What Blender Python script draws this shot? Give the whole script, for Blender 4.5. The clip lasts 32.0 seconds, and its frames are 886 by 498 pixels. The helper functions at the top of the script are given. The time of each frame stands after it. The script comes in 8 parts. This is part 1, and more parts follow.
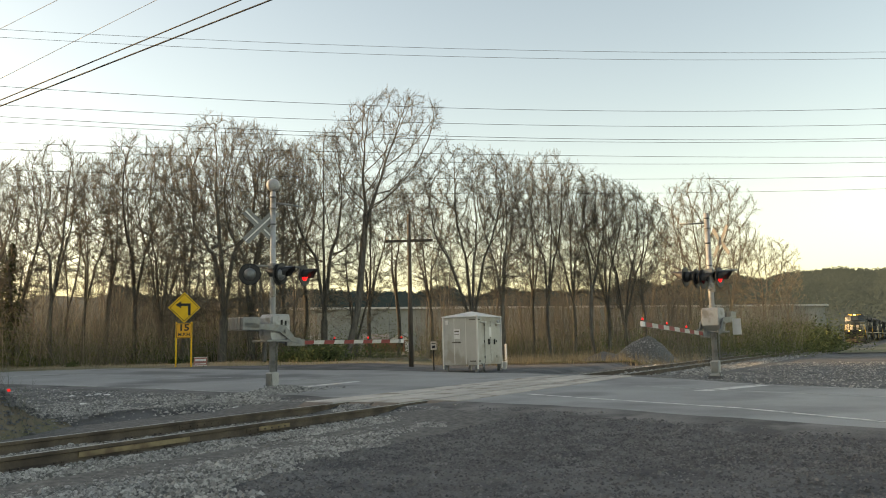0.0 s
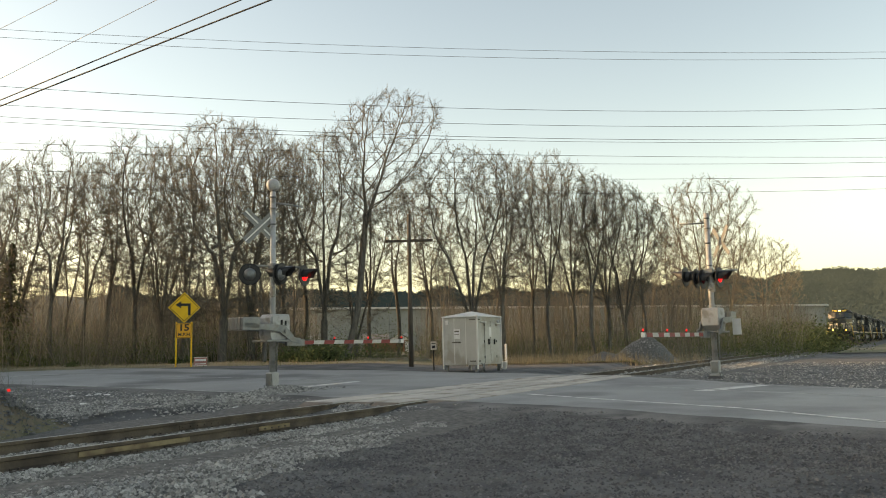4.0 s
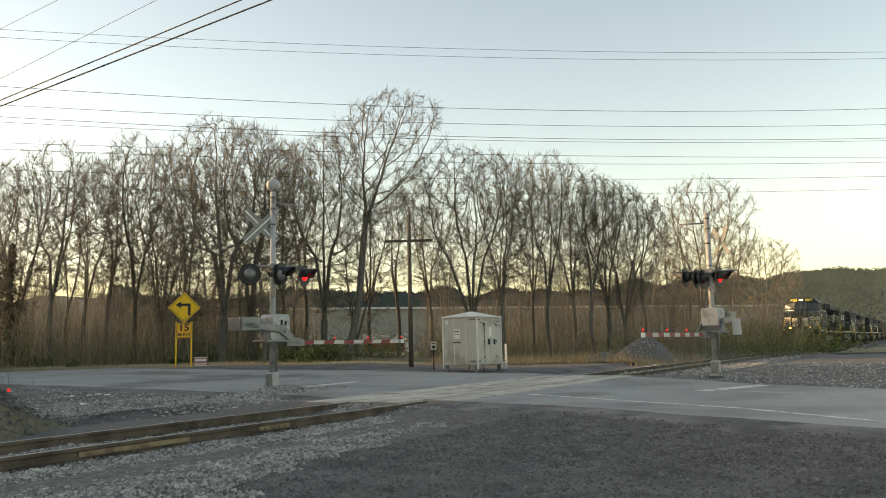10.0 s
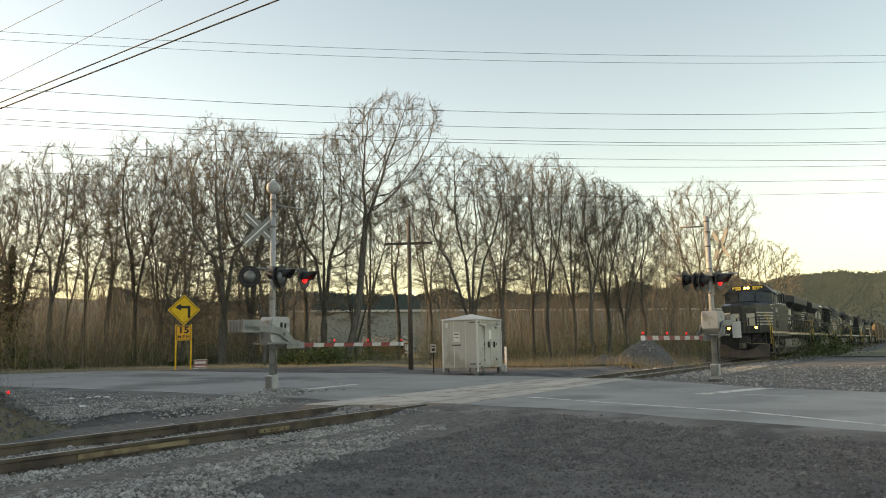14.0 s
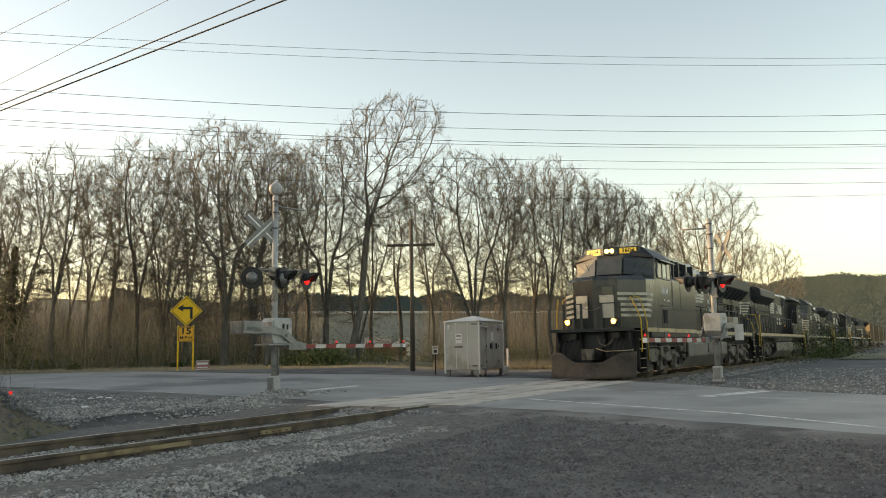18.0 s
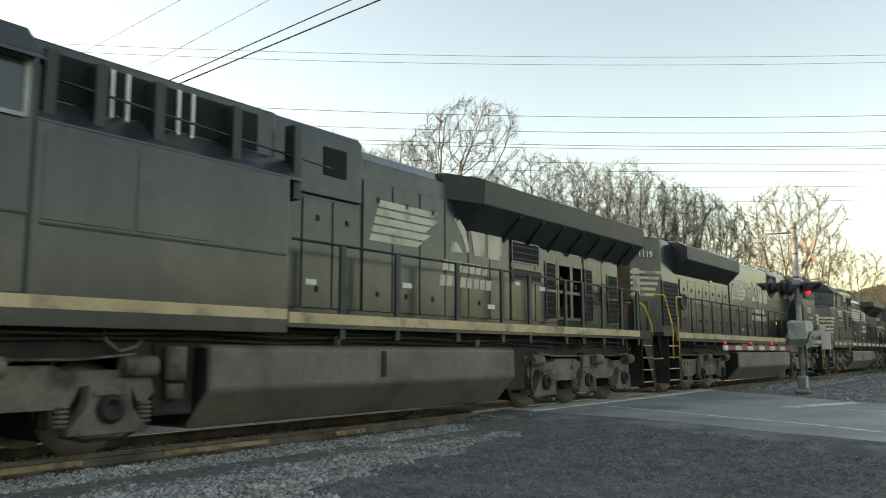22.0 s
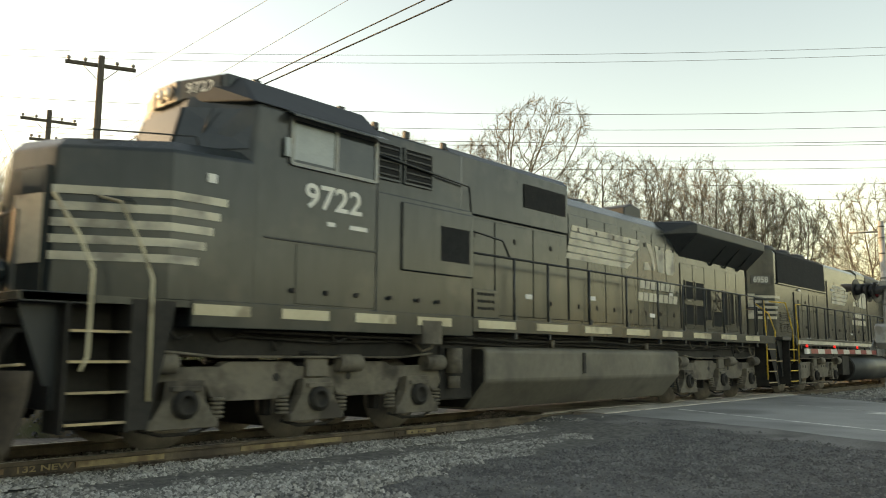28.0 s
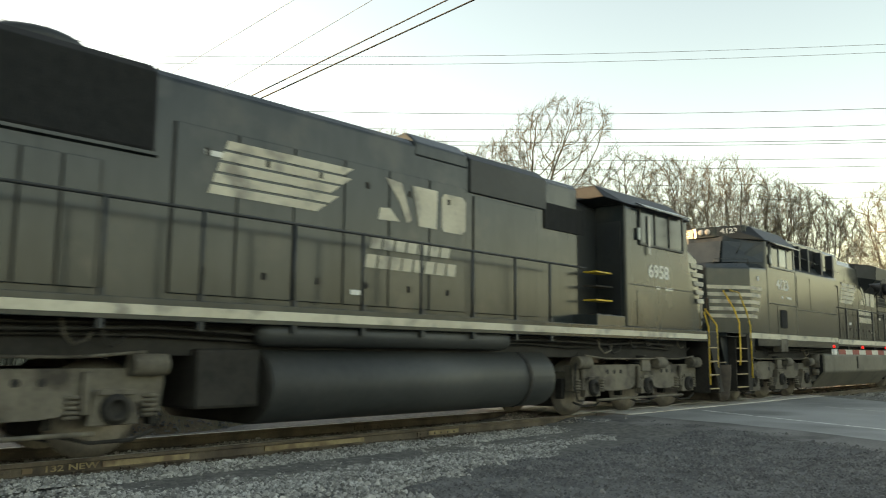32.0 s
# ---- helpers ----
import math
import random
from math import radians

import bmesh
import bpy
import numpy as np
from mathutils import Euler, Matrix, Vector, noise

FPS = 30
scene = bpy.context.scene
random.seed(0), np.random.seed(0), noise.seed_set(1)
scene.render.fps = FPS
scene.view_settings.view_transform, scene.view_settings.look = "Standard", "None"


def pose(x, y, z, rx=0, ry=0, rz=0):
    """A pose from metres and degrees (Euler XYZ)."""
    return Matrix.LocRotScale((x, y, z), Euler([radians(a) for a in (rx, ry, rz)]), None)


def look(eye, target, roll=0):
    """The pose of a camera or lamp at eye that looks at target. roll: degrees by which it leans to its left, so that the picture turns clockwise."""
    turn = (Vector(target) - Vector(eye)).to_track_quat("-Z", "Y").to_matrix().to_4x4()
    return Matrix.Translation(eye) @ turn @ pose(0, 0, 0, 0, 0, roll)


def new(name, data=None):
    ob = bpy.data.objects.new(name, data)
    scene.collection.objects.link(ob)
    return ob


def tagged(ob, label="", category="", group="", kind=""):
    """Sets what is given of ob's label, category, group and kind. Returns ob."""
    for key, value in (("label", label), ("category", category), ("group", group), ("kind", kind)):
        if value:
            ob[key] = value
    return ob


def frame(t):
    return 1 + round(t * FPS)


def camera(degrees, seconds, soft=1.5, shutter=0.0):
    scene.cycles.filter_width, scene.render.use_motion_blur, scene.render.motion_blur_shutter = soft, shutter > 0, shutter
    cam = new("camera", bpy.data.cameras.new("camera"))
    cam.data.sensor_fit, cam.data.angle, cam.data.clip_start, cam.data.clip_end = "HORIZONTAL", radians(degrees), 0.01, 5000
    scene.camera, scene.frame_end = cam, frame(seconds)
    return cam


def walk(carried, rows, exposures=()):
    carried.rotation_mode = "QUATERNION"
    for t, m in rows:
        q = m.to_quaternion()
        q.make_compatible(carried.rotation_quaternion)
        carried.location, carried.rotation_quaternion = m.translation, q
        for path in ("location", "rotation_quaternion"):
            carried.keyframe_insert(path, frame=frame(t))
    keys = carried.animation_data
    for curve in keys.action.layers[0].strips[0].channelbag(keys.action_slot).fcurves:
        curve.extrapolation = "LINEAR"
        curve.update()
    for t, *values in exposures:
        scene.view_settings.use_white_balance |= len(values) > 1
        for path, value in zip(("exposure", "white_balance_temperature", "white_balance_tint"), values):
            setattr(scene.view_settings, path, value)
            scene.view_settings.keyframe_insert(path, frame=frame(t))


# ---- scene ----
TRACK = 9.717      # the track's centre line, metres from the camera's line
EYE = (0.0, 0.0, 1.151)


def aim(yaw, pitch, roll):
    """The camera's pose on its spot: heading from +Y, tilt up, lean."""
    return Matrix.Translation(EYE) @ pose(0, 0, 0, 0, 0, yaw) @ pose(0, 0, 0, pitch) @ pose(0, 0, 0, 0, roll) @ pose(0, 0, 0, 90)


cam = camera(58.54, 32.0, soft=1.0, shutter=0.3)
PATH = (
    (0, -58.97, 6.90, 1.26), (6, -58.97, 6.90, 1.26), (12.5, -58.97, 6.91, 1.26), (13, -58.92, 6.96, 1.20), (13.5, -58.90, 7.07, 1.13), (14, -58.98, 7.10, 1.18),
    (14.5, -59.01, 7.09, 1.17), (16.5, -58.98, 7.14, 1.11), (17, -58.97, 7.16, 1.09), (17.5, -58.87, 7.22, 1.06), (18, -58.82, 7.22, 1.03),
    (18.5, -58.79, 7.29, 1.01), (19, -58.84, 7.29, 1.0), (19.5, -58.85, 7.36, 0.98), (20, -58.86, 7.41, 0.98), (20.5, -58.85, 7.44, 1.0),
    (21, -58.83, 7.45, 1.0), (21.5, -58.42, 7.53, 0.93), (22, -53.45, 7.57, 0.15), (22.5, -52.48, 7.58, 0.03), (23, -51.90, 7.65, -0.02),
    (23.5, -51.33, 7.65, -0.11), (24, -50.65, 7.70, -0.23), (24.5, -50.07, 7.66, -0.40), (26.5, -49.79, 7.66, -0.33), (27, -49.49, 7.63, -0.38),
    (27.5, -48.97, 7.61, -0.41), (28, -48.35, 7.58, -0.42), (28.5, -47.76, 7.61, -0.44), (29, -47.04, 7.59, -0.44), (29.5, -46.26, 7.62, -0.52),
    (30, -45.69, 7.59, -0.60), (30.5, -46.76, 7.58, -0.47), (31, -46.27, 7.58, -0.52), (31.5, -45.80, 7.56, -0.56), (32, -46.75, 7.62, -0.42))
walk(cam, [(t, aim(y, p, r)) for t, y, p, r in PATH], [(0, 1.66, 10000, 15), (21, 1.68, 10000, 15), (22, 1.92, 9700, 13), (24, 2.17, 11600, 11), (28, 1.97, 11900, 12), (30, 2.26, 12200, 10), (32, 2.12, 11200, 10)])

# ---- light ----
SUN_HEADING, SUN_HEIGHT = 22.0, 11.0     # degrees from +Y towards -X, degrees above the horizon
world = bpy.data.worlds.new("evening_sky")
scene.world = world
world.use_nodes = True
wn, wl = world.node_tree.nodes, world.node_tree.links
sky = wn.new("ShaderNodeTexSky")
sky.sky_type, sky.sun_disc = "NISHITA", False
sky.sun_elevation, sky.sun_rotation = radians(SUN_HEIGHT), radians(-SUN_HEADING)
sky.altitude, sky.air_density, sky.dust_density, sky.ozone_density = 200, 1.0, 1.0, 1.2
wl.new(sky.outputs[0], wn["Background"].inputs[0])
wn["Background"].inputs[1].default_value = 0.128
sun = new("sun", bpy.data.lights.new("sun", "SUN"))
sun.data.energy, sun.data.angle, sun.data.color = 2.6, radians(1.0), (1.0, 0.77, 0.52)
sun.matrix_world = look((0, 0, 0), (math.sin(radians(SUN_HEADING)), -math.cos(radians(SUN_HEADING)), -math.tan(radians(SUN_HEIGHT))))

# ---- materials ----


def mat(name, c1, c2=None, scale=2.0, rough=0.8, metal=0.0, bump=0.0, fine=40.0, vary=0.0, glow=None, spots=None, ior=1.45, stretch=(1, 1, 1)):
    """A surface of two colours mixed by noise at two scales, with fine relief; vary: from piece to piece; spots: (colour, scale, share) of stains."""
    m = bpy.data.materials.new(name)
    m.use_nodes = True
    n, l = m.node_tree.nodes, m.node_tree.links
    b = n["Principled BSDF"]
    b.inputs["Roughness"].default_value, b.inputs["Metallic"].default_value, b.inputs["IOR"].default_value = rough, metal, ior
    c2 = c2 or tuple(min(1, v * 1.25) for v in c1)
    co = n.new("ShaderNodeTexCoord")
    mp = n.new("ShaderNodeMapping")
    mp.inputs["Scale"].default_value = stretch
    l.new(co.outputs["Object"], mp.inputs[0])
    big, small = n.new("ShaderNodeTexNoise"), n.new("ShaderNodeTexNoise")
    big.inputs["Scale"].default_value, big.inputs["Detail"].default_value = scale, 4
    small.inputs["Scale"].default_value, small.inputs["Detail"].default_value = fine, 3
    l.new(mp.outputs[0], big.inputs["Vector"]), l.new(mp.outputs[0], small.inputs["Vector"])
    add = n.new("ShaderNodeMath")
    add.operation = "ADD"
    half = n.new("ShaderNodeMath")
    half.operation = "MULTIPLY_ADD"
    half.inputs[1].default_value, half.inputs[2].default_value = 0.45, -0.22
    l.new(small.outputs[0], half.inputs[0])
    l.new(big.outputs[0], add.inputs[0]), l.new(half.outputs[0], add.inputs[1])
    ramp = n.new("ShaderNodeValToRGB")
    ramp.color_ramp.elements[0].position, ramp.color_ramp.elements[1].position = 0.32, 0.68
    ramp.color_ramp.elements[0].color, ramp.color_ramp.elements[1].color = (*c1, 1), (*c2, 1)
    l.new(add.outputs[0], ramp.inputs[0])
    out = ramp.outputs[0]
    if spots:
        col, sc, share = spots
        sp = n.new("ShaderNodeTexNoise")
        sp.inputs["Scale"].default_value, sp.inputs["Detail"].default_value = sc, 6
        l.new(co.outputs["Object"], sp.inputs["Vector"])
        sr = n.new("ShaderNodeValToRGB")
        sr.color_ramp.elements[0].position, sr.color_ramp.elements[1].position = 0.62 - share * 0.3, 0.72 - share * 0.2
        l.new(sp.outputs[0], sr.inputs[0])
        mx = n.new("ShaderNodeMix")
        mx.data_type = "RGBA"
        mx.inputs["B"].default_value = (*col, 1)
        mx.inputs[7].default_value = (*col, 1)
        l.new(sr.outputs[0], mx.inputs[0]), l.new(out, mx.inputs[6])
        out = mx.outputs[2]
    if vary:
        oi, hs, mr = n.new("ShaderNodeObjectInfo"), n.new("ShaderNodeHueSaturation"), n.new("ShaderNodeMapRange")
        mr.inputs["To Min"].default_value, mr.inputs["To Max"].default_value = 1 - vary, 1 + vary
        l.new(oi.outputs["Random"], mr.inputs["Value"]), l.new(mr.outputs[0], hs.inputs["Value"]), l.new(out, hs.inputs["Color"])
        out = hs.outputs[0]
    l.new(out, b.inputs["Base Color"])
    if bump:
        bp = n.new("ShaderNodeBump")
        bp.inputs["Strength"].default_value, bp.inputs["Distance"].default_value = min(1, bump), 0.02
        l.new(add.outputs[0], bp.inputs["Height"]), l.new(bp.outputs[0], b.inputs["Normal"])
    if glow:
        b.inputs["Emission Color"].default_value, b.inputs["Emission Strength"].default_value = (*glow[0], 1), glow[1]
    return m


def islands(m, low=0.6, high=1.4):
    """Lets each loose piece of a joined mesh have its own brightness."""
    n, l = m.node_tree.nodes, m.node_tree.links
    b = n["Principled BSDF"]
    src = b.inputs["Base Color"].links[0].from_socket
    g, mr, hs = n.new("ShaderNodeNewGeometry"), n.new("ShaderNodeMapRange"), n.new("ShaderNodeHueSaturation")
    mr.inputs["To Min"].default_value, mr.inputs["To Max"].default_value = low, high
    l.new(g.outputs["Random Per Island"], mr.inputs["Value"]), l.new(mr.outputs[0], hs.inputs["Value"]), l.new(src, hs.inputs["Color"])
    l.new(hs.outputs[0], b.inputs["Base Color"])
    return m


GRAVEL = mat("grey_gravel", (0.05, 0.05, 0.052), (0.125, 0.123, 0.121), 1.3, 0.95, bump=1.0, fine=24, spots=((0.14, 0.137, 0.132), 0.55, 0.42))
STONE = islands(mat("ballast_stone", (0.175, 0.17, 0.159), (0.31, 0.30, 0.28), 3, 0.9, bump=0.4, fine=60), 0.4, 1.6)
DIRTSTONE = islands(mat("dark_gravel_stone", (0.08, 0.079, 0.08), (0.14, 0.137, 0.135), 3, 0.95, bump=0.3, fine=60), 0.6, 1.5)
ASPHALT = mat("worn_asphalt", (0.225, 0.225, 0.218), (0.295, 0.292, 0.282), 0.4, 0.62, bump=0.25, fine=120, spots=((0.125, 0.123, 0.12), 0.25, 0.4))
PATCH = mat("dusty_road_edge", (0.085, 0.08, 0.077), (0.2, 0.19, 0.18), 0.9, 0.95, bump=0.8, fine=30, spots=((0.07, 0.067, 0.065), 0.8, 0.4))
PAINT_ROAD = mat("worn_road_paint", (0.52, 0.51, 0.48), (0.75, 0.74, 0.7), 3, 0.7, fine=50, spots=((0.2, 0.195, 0.185), 4, 0.35))
PAINT_THIN = mat("faded_road_paint", (0.33, 0.32, 0.3), (0.6, 0.59, 0.56), 3, 0.7, fine=50, spots=((0.2, 0.195, 0.185), 3, 0.6))
CONCRETE = mat("crossing_concrete", (0.37, 0.335, 0.295), (0.50, 0.46, 0.41), 1.2, 0.85, bump=0.3, fine=50, vary=0.1, spots=((0.25, 0.21, 0.175), 1.3, 0.26))
RAMP_STEEL = mat("rusty_ramp_steel", (0.15, 0.115, 0.09), (0.23, 0.185, 0.15), 2, 0.7, 0.2, bump=0.2, fine=30)
RUBBER = mat("flangeway_rubber", (0.018, 0.018, 0.018), (0.03, 0.03, 0.03), 3, 0.8, fine=30)
RAIL_RUST = mat("rusty_rail", (0.085, 0.066, 0.05), (0.15, 0.118, 0.085), 2.2, 0.75, 0.2, bump=0.3, fine=30, spots=((0.06, 0.045, 0.035), 1.5, 0.5))
RAIL_TOP = mat("polished_rail_head", (0.27, 0.26, 0.25), (0.38, 0.37, 0.35), 1, 0.38, 0.9, fine=30)
TIE = mat("creosoted_tie", (0.055, 0.045, 0.038), (0.11, 0.09, 0.075), 3, 0.9, bump=0.6, fine=18, vary=0.25, stretch=(6, 1, 6))
GRASS_DRY = islands(mat("dry_grass", (0.19, 0.155, 0.098), (0.31, 0.255, 0.165), 2, 0.9), 0.6, 1.4)
GRASS = islands(mat("spring_grass", (0.06, 0.085, 0.028), (0.12, 0.14, 0.05), 2, 0.9), 0.6, 1.5)
EARTH = mat("leaf_litter", (0.15, 0.125, 0.082), (0.25, 0.215, 0.14), 0.3, 0.95, bump=0.8, fine=6, spots=((0.085, 0.1, 0.04), 0.08, 0.55))
BARK = mat("grey_bark", (0.08, 0.074, 0.065), (0.155, 0.143, 0.125), 3, 0.95, bump=0.8, fine=16, vary=0.2, stretch=(3, 3, 0.7))
TWIG = mat("bare_twigs", (0.105, 0.096, 0.083), (0.165, 0.15, 0.13), 3, 0.95, vary=0.2)
BUD = islands(mat("spring_buds", (0.16, 0.12, 0.07), (0.22, 0.18, 0.09), 1, 0.9, vary=0.25), 0.6, 1.4)
BUD_GREEN = islands(mat("young_leaves", (0.085, 0.11, 0.038), (0.13, 0.155, 0.055), 1, 0.9, vary=0.25), 0.6, 1.4)
BRUSH = islands(mat("brush_stems", (0.118, 0.121, 0.099), (0.195, 0.198, 0.162), 2, 0.95), 0.5, 1.5)
SHRUB = islands(mat("shrub_leaves", (0.045, 0.065, 0.022), (0.085, 0.105, 0.04), 1, 0.9), 0.6, 1.5)
# bluish cast puts distance haze into the leaf colour
HAZE_WOODS = islands(mat("far_woods", (0.045, 0.068, 0.068), (0.058, 0.082, 0.080), 0.02, 1.0, fine=0.4), 0.93, 1.07)
GALV = mat("galvanised_steel", (0.17, 0.18, 0.18), (0.26, 0.265, 0.26), 3, 0.45, 0.55, fine=30, spots=((0.2, 0.195, 0.18), 6, 0.4))
ALU = mat("dull_aluminium_paint", (0.32, 0.325, 0.32), (0.42, 0.42, 0.41), 2, 0.5, 0.3, fine=30, spots=((0.23, 0.22, 0.2), 3, 0.35))
SIGNAL_BLACK = mat("signal_black", (0.012, 0.012, 0.013), (0.025, 0.025, 0.025), 5, 0.5)
REFLECT_WHITE = mat("white_reflective_sheet", (0.44, 0.42, 0.38), (0.56, 0.53, 0.48), 5, 0.6, fine=60)
REFLECT_RED = mat("red_reflective_sheet", (0.22, 0.03, 0.027), (0.3, 0.045, 0.038), 5, 0.5, fine=60)
RED_ON = mat("lit_red_lens", (0.5, 0.01, 0.02), rough=0.3, glow=((1.0, 0.015, 0.02), 0.9))
RED_OFF = mat("unlit_red_lens", (0.10, 0.012, 0.014), (0.14, 0.016, 0.018), rough=0.2)
YELLOW = mat("yellow_sign_sheet", (0.78, 0.43, 0.012), (0.86, 0.5, 0.02), 3, 0.5, fine=30)
BLACK_INK = mat("black_sign_ink", (0.012, 0.012, 0.012), (0.02, 0.02, 0.02), 5, 0.6)
HUT_PAINT = mat("weathered_aluminium_panel", (0.40, 0.39, 0.35), (0.50, 0.485, 0.44), 0.8, 0.5, 0.25, fine=20, spots=((0.34, 0.31, 0.26), 1.2, 0.4))
HUT_ROOF = mat("pale_roof_sheet", (0.56, 0.55, 0.51), (0.68, 0.67, 0.63), 1.2, 0.55, 0.15, fine=20)
POLE_WOOD = mat("weathered_pole_wood", (0.06, 0.05, 0.041), (0.11, 0.092, 0.075), 3, 0.9, bump=0.5, fine=20, stretch=(5, 5, 0.5))
WIRE = mat("black_wire", (0.03, 0.03, 0.03), (0.045, 0.045, 0.045), 1, 0.6)
WIRE_THIN = mat("grey_wire", (0.16, 0.16, 0.165), (0.2, 0.2, 0.2), 1, 0.6)
PAPER = mat("white_notice", (0.62, 0.61, 0.58), (0.72, 0.71, 0.68), 5, 0.7)
WALL_WHITE = mat("pale_metal_cladding", (0.22, 0.225, 0.205), (0.28, 0.285, 0.26), 0.3, 0.7, fine=2)
ROOF_GREY = mat("grey_roofing", (0.45, 0.45, 0.43), (0.55, 0.55, 0.53), 0.3, 0.7, fine=2)
BRICK_RED = mat("red_brick_wall", (0.24, 0.09, 0.06), (0.33, 0.14, 0.09), 3, 0.9, fine=30)
SHINGLE = mat("grey_shingles", (0.16, 0.15, 0.14), (0.24, 0.225, 0.21), 2, 0.9, fine=30)
DARK_GLASS = mat("dark_window", (0.02, 0.022, 0.024), (0.03, 0.032, 0.034), 2, 0.12)
CERAMIC = mat("grey_insulator", (0.25, 0.22, 0.2), (0.35, 0.32, 0.3), 3, 0.35)

# ---- shapes ----


class Shape:
    """Collects boxes, prisms, rods and so on into one mesh."""

    def __init__(self):
        self.v, self.f, self.s = [], [], []

    def add(self, verts, faces, smooth=False):
        k = len(self.v)
        self.v += [tuple(p) for p in verts]
        self.f += [tuple(i + k for i in f) for f in faces]
        self.s += [smooth] * len(faces)
        return self

    def box(self, x0, x1, y0, y1, z0, z1):
        x0, x1, y0, y1, z0, z1 = min(x0, x1), max(x0, x1), min(y0, y1), max(y0, y1), min(z0, z1), max(z0, z1)
        return self.add([(x0, y0, z0), (x1, y0, z0), (x1, y1, z0), (x0, y1, z0), (x0, y0, z1), (x1, y0, z1), (x1, y1, z1), (x0, y1, z1)],
                        [(0, 3, 2, 1), (4, 5, 6, 7), (0, 1, 5, 4), (1, 2, 6, 5), (2, 3, 7, 6), (3, 0, 4, 7)])

    def prism(self, poly, axis, a, b):
        """The polygon, given in the other two axes in order, drawn out along axis from a to b."""
        def put(p, w):
            return {"x": (w, p[0], p[1]), "y": (p[0], w, p[1]), "z": (p[0], p[1], w)}[axis]
        area = sum(p[0] * q[1] - q[0] * p[1] for p, q in zip(poly, poly[1:] + poly[:1]))
        if (area < 0) != (axis == "y"):
            poly = poly[::-1]
        a, b = min(a, b), max(a, b)
        n = len(poly)
        return self.add([put(p, a) for p in poly] + [put(p, b) for p in poly],
                        [tuple(range(n))[::-1], tuple(range(n, 2 * n))] + [(i, (i + 1) % n, n + (i + 1) % n, n + i) for i in range(n)])

    def rod(self, p, q, r, r2=None, n=8, caps=True):
        p, q = Vector(p), Vector(q)
        r2 = r if r2 is None else r2
        d = (q - p).normalized()
        u = d.orthogonal().normalized()
        w = d.cross(u)
        ring = [u * math.cos(2 * math.pi * i / n) + w * math.sin(2 * math.pi * i / n) for i in range(n)]
        self.add([p + e * r for e in ring] + [q + e * r2 for e in ring], [(i, (i + 1) % n, n + (i + 1) % n, n + i) for i in range(n)], n > 5)
        if caps:
            k = len(self.v) - 2 * n
            self.f += [tuple(range(k, k + n))[::-1], tuple(range(k + n, k + 2 * n))]
            self.s += [False, False]
        return self

    def pipe(self, pts, r, n=6):
        pts = [Vector(p) for p in pts]
        ds = [(q - p).normalized() for p, q in zip(pts, pts[1:])]
        ds = [ds[0]] + [(a + b).normalized() for a, b in zip(ds, ds[1:])] + [ds[-1]]
        u, k = ds[0].orthogonal().normalized(), len(self.v)
        for p, d in zip(pts, ds):
            u = (u - d * u.dot(d)).normalized()
            w = d.cross(u)
            self.v += [tuple(p + (u * math.cos(2 * math.pi * i / n) + w * math.sin(2 * math.pi * i / n)) * r) for i in range(n)]
        m = len(pts)
        self.f += [(k + j * n + i, k + j * n + (i + 1) % n, k + (j + 1) * n + (i + 1) % n, k + (j + 1) * n + i) for j in range(m - 1) for i in range(n)]
        self.f += [tuple(range(k, k + n))[::-1], tuple(range(k + (m - 1) * n, k + m * n))]
        self.s += [True] * ((m - 1) * n) + [False, False]
        return self

    def lathe(self, prof, origin, axis, n=20):
        """The profile (distance along the axis, radius), turned about the axis through origin."""
        o, d = Vector(origin), Vector(axis).normalized()
        u = d.orthogonal().normalized()
        w = d.cross(u)
        v = [o + d * a + (u * math.cos(2 * math.pi * i / n) + w * math.sin(2 * math.pi * i / n)) * r for a, r in prof for i in range(n)]
        f = [(j * n + i, j * n + (i + 1) % n, (j + 1) * n + (i + 1) % n, (j + 1) * n + i) for j in range(len(prof) - 1) for i in range(n)]
        self.add(v, f, True)
        k = len(self.v) - len(v)
        self.f += [tuple(range(k, k + n))[::-1], tuple(range(k + len(v) - n, k + len(v)))]
        self.s += [False, False]
        return self

    def quad(self, a, b, c, d):
        return self.add([a, b, c, d], [(0, 1, 2, 3)])

    def mesh(self, name):
        me = bpy.data.meshes.new(name)
        me.from_pydata(self.v, [], self.f)
        me.polygons.foreach_set("use_smooth", self.s)
        me.update()
        return me


def part(name, shape, material, parent=None, label="", bevel=0.0, at=None):
    """Links a shape as one mesh object, under parent if there is one."""
    me = shape if isinstance(shape, bpy.types.Mesh) else shape.mesh(name)
    if not me.materials:
        me.materials.append(material)
    ob = new(name, me)
    ob.parent = parent
    if at is not None:
        ob.matrix_basis = at
    if bevel:
        b = ob.modifiers.new("worn_edges", "BEVEL")
        b.width, b.segments, b.limit_method, b.angle_limit = bevel, 2, "ANGLE", radians(40)
    if label:
        ob["label"] = label
    return ob


def thing(name, label, category, m=None, group="", kind=""):
    ob = new(name)
    ob.empty_display_size = 0.2
    if m is not None:
        ob.matrix_basis = m
    return tagged(ob, label, category, group, kind)


